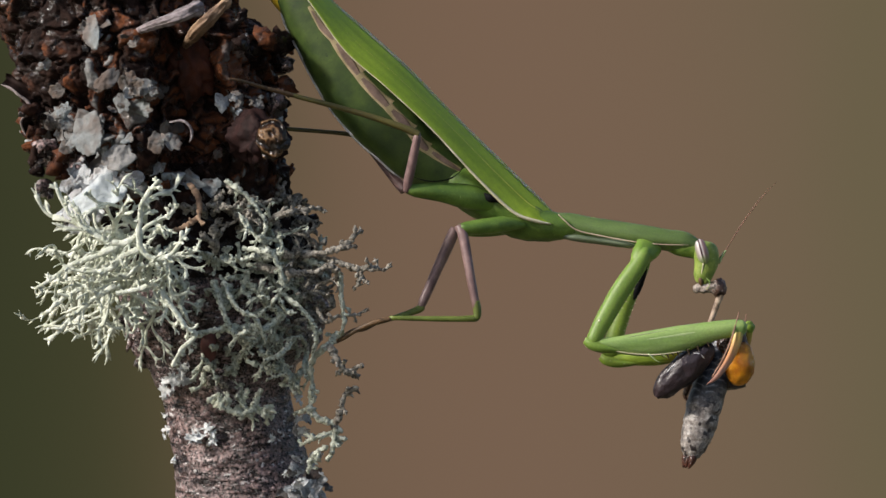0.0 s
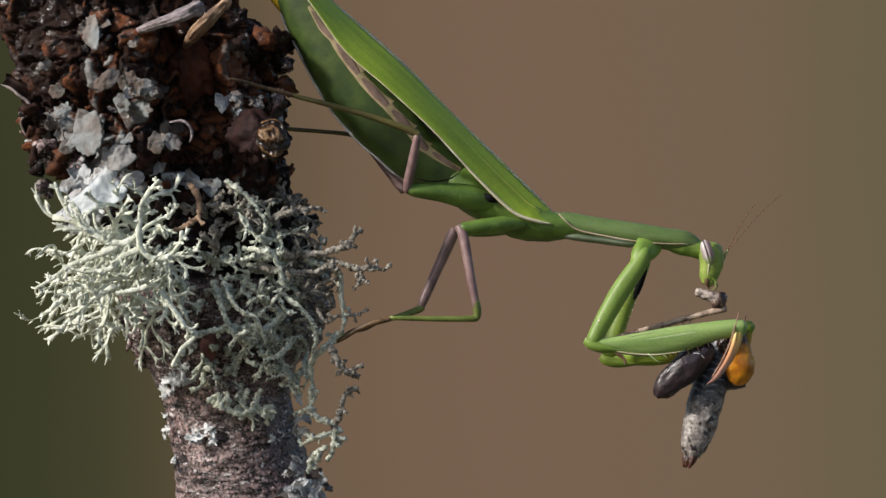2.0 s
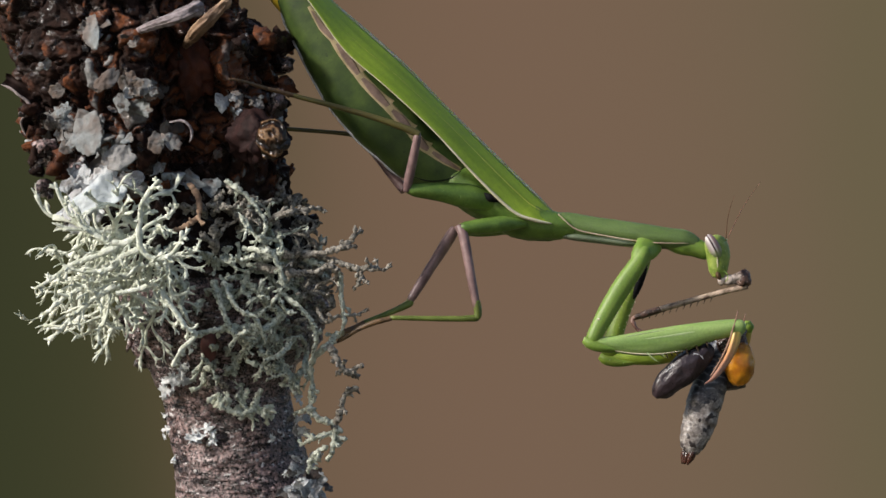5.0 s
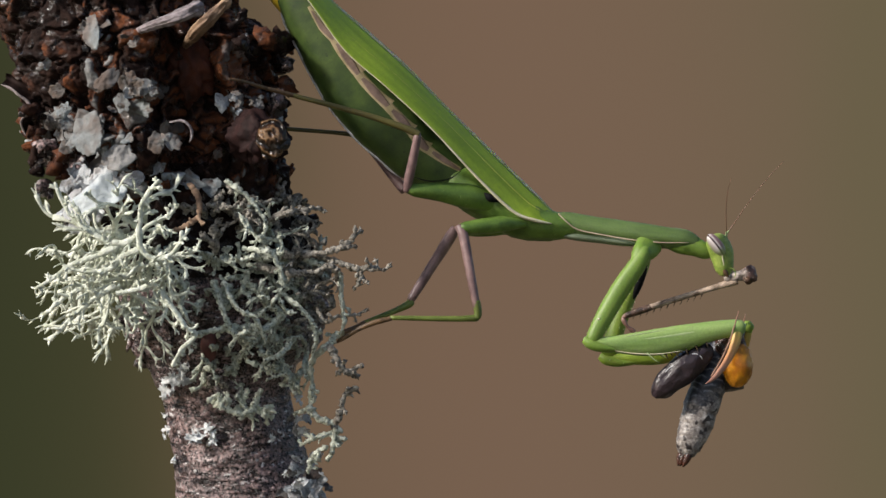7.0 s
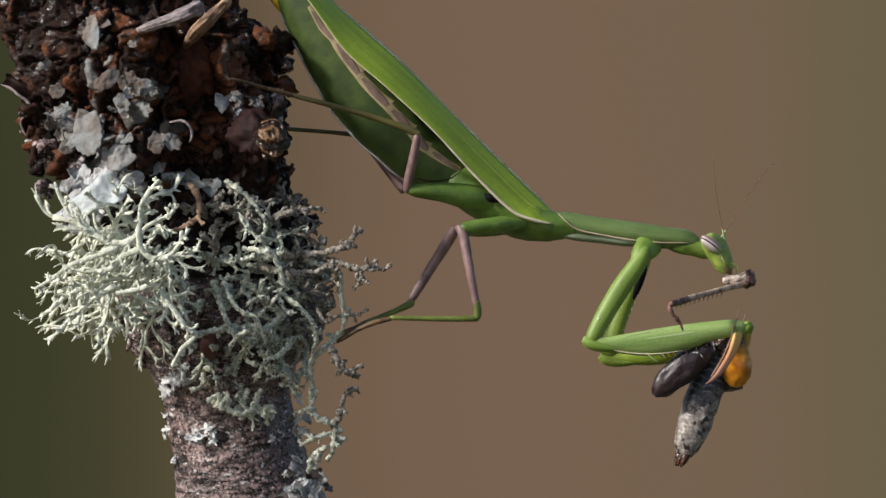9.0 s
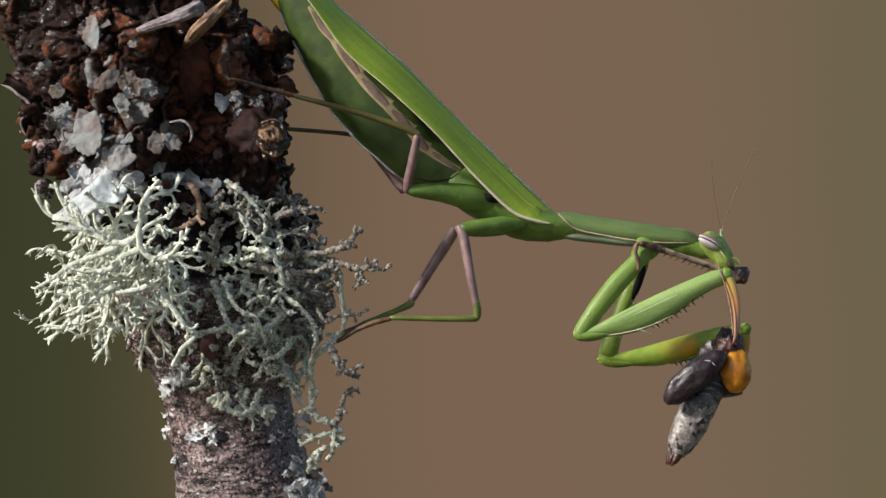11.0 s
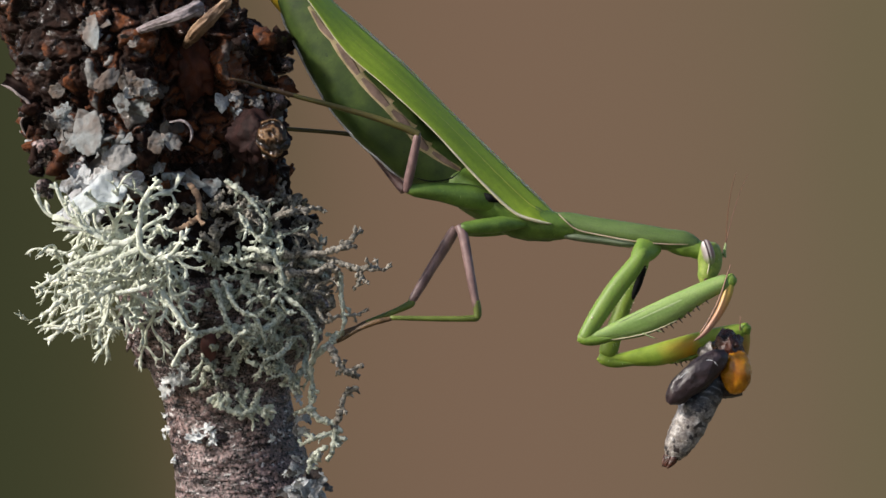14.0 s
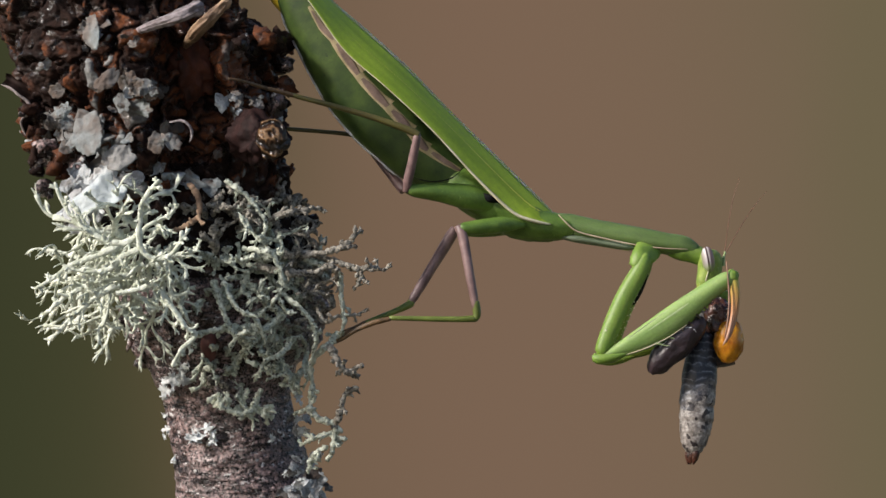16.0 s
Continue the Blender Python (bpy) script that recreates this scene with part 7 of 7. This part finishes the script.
def prey():
    ob = empty("grasshopper_carcass", PREY[0][1], "half-eaten grasshopper body held in the mantis forelegs", "insect")
    body_rows = [(t, Matrix.Translation(o)) for t, o, tip in PREY]
    moving(ob, body_rows)
    lump = part("torn_thorax", ball(V(40.71, -1, -13.17), 2.08, 2.3, 2.88, 48, 32, 0.3, 1.9, 4), CARCASS, ob, "dark reddish torn thorax, wet")
    part("torn_edge", loft([V(40.87, -1, -10.46), V(41.27, -2, -11.47), V(41.86, -2.5, -12.65)], [0.32, 0.56, 0.72], 10, 4), CARCASS, lump)
    part("orange_tissue", ball(V(41.78, -2.4, -16.1), 2.15, 1.9, 3.15, 48, 32, 0.08, 1.5, 5), TISSUE, ob, "orange yellow soft tissue")
    part("tissue_shell", ball(V(40.66, 0.2, -18.73), 2.40, 2.0, 1.36, 24, 16, 0.2, 1.5, 9), WINGPAD, ob, "blue black shell rim")
    part("torn_collar", ball(V(38.9, 1.5, -14.5), 2.4, 2.0, 2.6, 40, 26, 0.2, 2.0, 6), COLLAR, ob, "torn grey mottled collar")
    pad_rows = [(t, aim(a, b)) for t, a, b in PAD]
    h = pad_rows[0][1]
    pad = part("wing_pad", loft([mm(0, 0, 0), mm(0.9, 0, 0.1), mm(2.6, 0, 0.2), mm(5.2, 0, 0.15), mm(7.4, 0, 0), mm(9.6, 0, -0.1), mm(10.8, 0, -0.1)], [(0.4, 0.3), (1.25, 0.9), (1.82, 1.35), (2.08, 1.6), (1.95, 1.5), (1.4, 1.2), (0.5, 0.5)], 40, 10, lambda u, a: 1 + 0.13 * noise.fractal(Vector((u * 3, math.cos(a), math.sin(a))) * 1.7, 0.9, 2.0, 5)), WINGPAD, ob, "dark glossy folded wing pad", h, True)
    part("pad_rim", loft([mm(2.4, -0.8, 1.45), mm(4.2, -1.05, 1.6), mm(6.4, -1.15, 1.35), mm(8.0, -1.2, 0.9), mm(8.6, -1.4, 0.2), mm(8.6, -1.4, -0.6)], [0.03, 0.07, 0.06, 0.10, 0.07, 0.03], 8, 5, lambda u, a: 1 + 0.5 * noise.noise(Vector((u * 14, a, 0)))), RIM, pad, "thin pale torn rim", h, True)
    moving(pad, pad_rows, body_rows)
    tail_rows = []
    for t, o, tip in PREY:
        m = aim(o + BASE, tip)
        m.translation = tip - m.col[0].xyz * 13.4 * MM
        tail_rows.append((t, m))
    h = tail_rows[0][1]
    pts = [mm(-5.5, 0, 0.3), mm(-1, 0, 0.1), mm(3.5, 0, 0), mm(6.5, 0, 0.05), mm(9, 0, 0), mm(10.8, 0, -0.1), mm(11.6, 0, -0.2)]
    rad = [(1.9, 1.8), (2.4, 2.1), (2.5, 2.2), (2.4, 2.1), (2.1, 1.8), (1.55, 1.35), (0.85, 0.7)]
    tail = part("abdomen", loft(pts, rad, 28, 10, lambda u, a: 1 + 0.06 * ((u * 7.5) % 1.0) - 0.03 + 0.05 * noise.noise(Vector((u * 14, math.cos(a) * 2, math.sin(a) * 2)))), PREY_ABDOMEN, ob, "grey mottled ringed abdomen", h, True)
    moving(tail, tail_rows, body_rows)
    for y, z in ((-0.45, 0.3), (0.4, -0.35), (-0.1, -0.1)):
        part("tail_flap", loft([mm(10.6, y, z), mm(12.0, y * 1.2, z * 1.3 - 0.1), mm(13.2, y, z - 0.2)], [0.6, 0.55, 0.12], 10, 4), CARCASS, tail, "reddish brown tail flap", h, True)


prey()
EATEN = [  # seconds, mouth end, knee, shank's start, foot
    (0, V(36.24, -1, -5.59), V(39.92, -1, -5.35), V(39.44, -1, -5.91), V(34.31, 1, -20.6)), (0.25, V(35.92, -1, -5.67), V(39.6, -1, -6.95), V(39.28, -1, -7.9), V(28.48, 0, -19.92)), (0.5, V(35.61, -1, -5.91), V(39.6, -1, -8.3), V(39.12, -1, -8.86), V(25.76, 0, -18.8)), (1.0, V(36.4, -1, -5.75), V(39.68, -1, -8.54), V(38.96, -1, -9.5), V(25.28, 0, -16.4)), (1.5, V(36.08, -1, -5.75), V(39.68, -1, -6.95), V(39.12, -1, -7.74), V(25.6, 0, -13.92)), (2.0, V(35.45, -1, -5.91), V(39.92, -1, -7.58), V(39.28, -1, -8.54), V(24.16, 0, -12.72)),
    (2.5, V(37.04, -1, -4.31), V(41.03, -1, -6.47), V(40.4, -1, -7.42), V(24.32, 0, -9.52)), (3.0, V(36.88, -1, -4.39), V(40.95, -1, -6.63), V(40.08, -1, -7.74), V(24.16, 0, -9.68)), (3.5, V(37.84, -1, -4.39), V(42.31, -1, -4.55), V(41.67, -1, -5.67), V(25.76, 0, -9.2)), (4.0, V(38.48, -1, -4.39), V(42.95, -1, -3.75), V(42.15, -1, -5.11), V(26.24, 0, -9.68)), (6.5, V(39.92, -1, -4.71), V(43.83, -1, -4.39), V(42.15, -1, -5.35), V(26.56, 0, -9.52)), (7.0, V(39.28, -1, -4.23), V(44.23, -1, -3.43), V(40.87, -1, -4.71), V(26.88, 0, -9.04)),
    (7.5, V(39.92, -1, -3.75), V(44.47, -1, -4.55), V(42.95, -1, -5.35), V(27.2, 0, -5.84)), (8.0, V(40.4, -1, -2.79), V(44.87, -1, -2.79), V(43.59, -1, -3.75), V(28.64, 0, -3.92)), (8.5, V(40.24, -1, -3.91), V(44.71, -1, -3.75), V(42.95, -1, -4.71), V(27.84, 0, -5.2)), (8.8, V(40.24, -1, -4.39), V(44.39, -1, -3.59), V(42.39, -1, -4.71), V(31.2, -10.5, -9.3)), (9.0, V(40.24, -1, -4.47), V(44.07, -1, -4.07), V(42.15, -1, -5.03), V(31.2, -12.5, -7.6)), (9.2, V(40.08, -1, -4.39), V(44.07, -1, -3.91), V(42.15, -1, -5.03), V(31.2, -11, -9.6)),
    (10.2, V(40.32, 0, -3.6), V(43.84, 0, -3.76), V(42.24, 0, -4.56), V(27.85, -3, -3.94)), (11.3, V(40.48, 0, -2.96), V(42.88, 0, -4.08), V(41.92, 0, -3.76), V(28.7, -5, 1.4)), (11.5, V(40.48, 0, -2.96), V(42.72, 0, -4.08), V(41.92, 0, -3.76), V(29.3, -6, 2.3)), (11.7, V(40.48, 0, -3.2), V(42.2, 0, -4.8), V(41.3, -0.5, -4.2), V(33.1, -12, 1.0)),
    (12.0, V(40.48, 0, -3.44), V(43.84, 0, -3.6), V(41.76, 0, -4.08), V(27.49, -6, -1.97)), (12.2, V(40.48, 0, -3.2), V(43.3, 0, -3.7), V(41.8, 0, -3.9), V(28.3, -5, -1.2)), (12.5, V(40.64, 0, -2.96), V(43.92, 0, -2.16), V(42.08, 1, -2.3), V(28.78, 6, 2.9)), (12.7, V(40.6, 0, -3.0), V(43.4, 0, -3.4), V(41.8, -1, -4.3), V(31.6, -11, -9.5)),
    (13.0, V(40.48, 0, -3.44), V(42.0, 0, -4.9), V(40.9, -1, -4.5), V(32.6, -12, 3.0)), (13.2, V(40.48, 0, -3.44), V(43.3, 0, -5.3), V(41.8, 0, -4.9), V(27.8, -5, -3.3)), (13.4, V(40.4, 0, -3.5), V(42.9, 0, -5.6), V(41.6, 0, -5.0), V(27.6, -5, -2.3)), (13.5, V(40.32, 0, -3.6), V(43.1, 0, -5.6), V(41.7, 0, -4.9), V(29.2, -4, -2.0)),
    # it is flung away and drops to the ground
    (13.6, V(44.88, 0, -2.96), V(48.32, 0, -1.12), V(47.2, 0, -0.88), V(36.79, 4, 4.92)), (13.7, V(71.68, 0, 0.88), V(75.36, 0, 1.68), V(74.56, 0, 1.28), V(65.83, 4, 9.76)), (13.8, V(93.28, 0, -12.72), V(96.96, 0, -11.92), V(96.16, 0, -12.4), V(85.19, 4, -4.76)), (13.96, V(137.28, 0, -595.92), V(140.96, 0, -596.4), V(140.16, 0, -595.92), V(127.95, 4, -600.12)), (16.0, V(137.28, 0, -595.92), V(140.96, 0, -596.4), V(140.16, 0, -595.92), V(127.95, 4, -600.12))]


def eaten_leg():
    stub_rows = []
    for t, s, k, b, e in EATEN:
        m = aim(s, k)
        m.translation = k - m.col[0].xyz * 5.3 * MM
        stub_rows.append((t, m))
    shank_rows = [(t, aim(b, e)) for t, s, k, b, e in EATEN]
    h = stub_rows[0][1]
    ob = part("torn_leg", loft([mm(0.7, 0, 0), mm(1.1, 0, 0), mm(2.0, 0, 0.05), mm(3.2, 0, 0), mm(4.1, 0, 0), mm(4.6, 0, -0.1)], [(0.35, 0.35), (0.6, 0.55), (0.72, 0.65), (0.75, 0.65), (1.1, 0.9), (0.6, 0.5)], 24, 8, lambda u, a: 1 + 0.30 * noise.fractal(Vector((u * 4, math.cos(a), math.sin(a))) * 1.6, 0.9, 2.0, 4)), PREY_LEG, None, "torn mottled grasshopper hind leg in the jaws", h, True)
    tagged(ob, category="insect leg")
    moving(ob, stub_rows)
    part("knee_cap", ball(mm(4.3, 0, -0.05), 1.15, 0.95, 1.25, 28, 18, 0.3, 1.6, 3), KNEE, ob, "dark brown swollen knee", h, True)
    h2 = shank_rows[0][1]
    shank = part("shank", loft([mm(-0.8, 0, 0.1), mm(0, 0, 0), mm(3, 0, -0.05), mm(8, 0, -0.05), mm(13, 0, 0), mm(15.8, 0, 0.1)], [0.42, 0.52, 0.42, 0.40, 0.45, 0.36], 12, 5), PREY_TIBIA, ob, "pale brown spiny shank", h2, True)
    moving(shank, shank_rows, stub_rows)
    part("shank_end", loft([mm(11.2, 0, -0.02), mm(12.2, 0, 0), mm(14.2, 0, 0.05), mm(15.8, 0, 0.1)], [0.30, 0.47, 0.50, 0.40], 12, 5), KNEE, shank, "dark brown end of the shank", h2, True)
    for k in range(11):
        x = 4.5 + 1.0 * k
        part("spine", loft([mm(x, 0, 0.3), mm(x + 0.25, 0, 0.62), mm(x + 0.5, 0, 0.9)], [0.09, 0.06, 0.012], 6, 3), SPINE, shank, "", h2, True)
    part("foot", loft([mm(15.4, 0, 0.1), mm(16.2, 0, 0.3), mm(16.0, -0.2, 1.6), mm(15.2, -0.3, 2.8), mm(14.9, -0.3, 4.0)], [0.32, 0.32, 0.28, 0.27, 0.09], 12, 6, lambda u, a: 1 + 0.22 * math.sin(u * 22)), PREY_FOOT, shank, "jointed reddish foot", h2, True)


eaten_leg()


def motions():
    for ob, rows in MOVES:
        if rows[-1][0] < 16.0:
            rows.append((16.0, rows[-1][1]))
        walk(ob, rows)


motions()
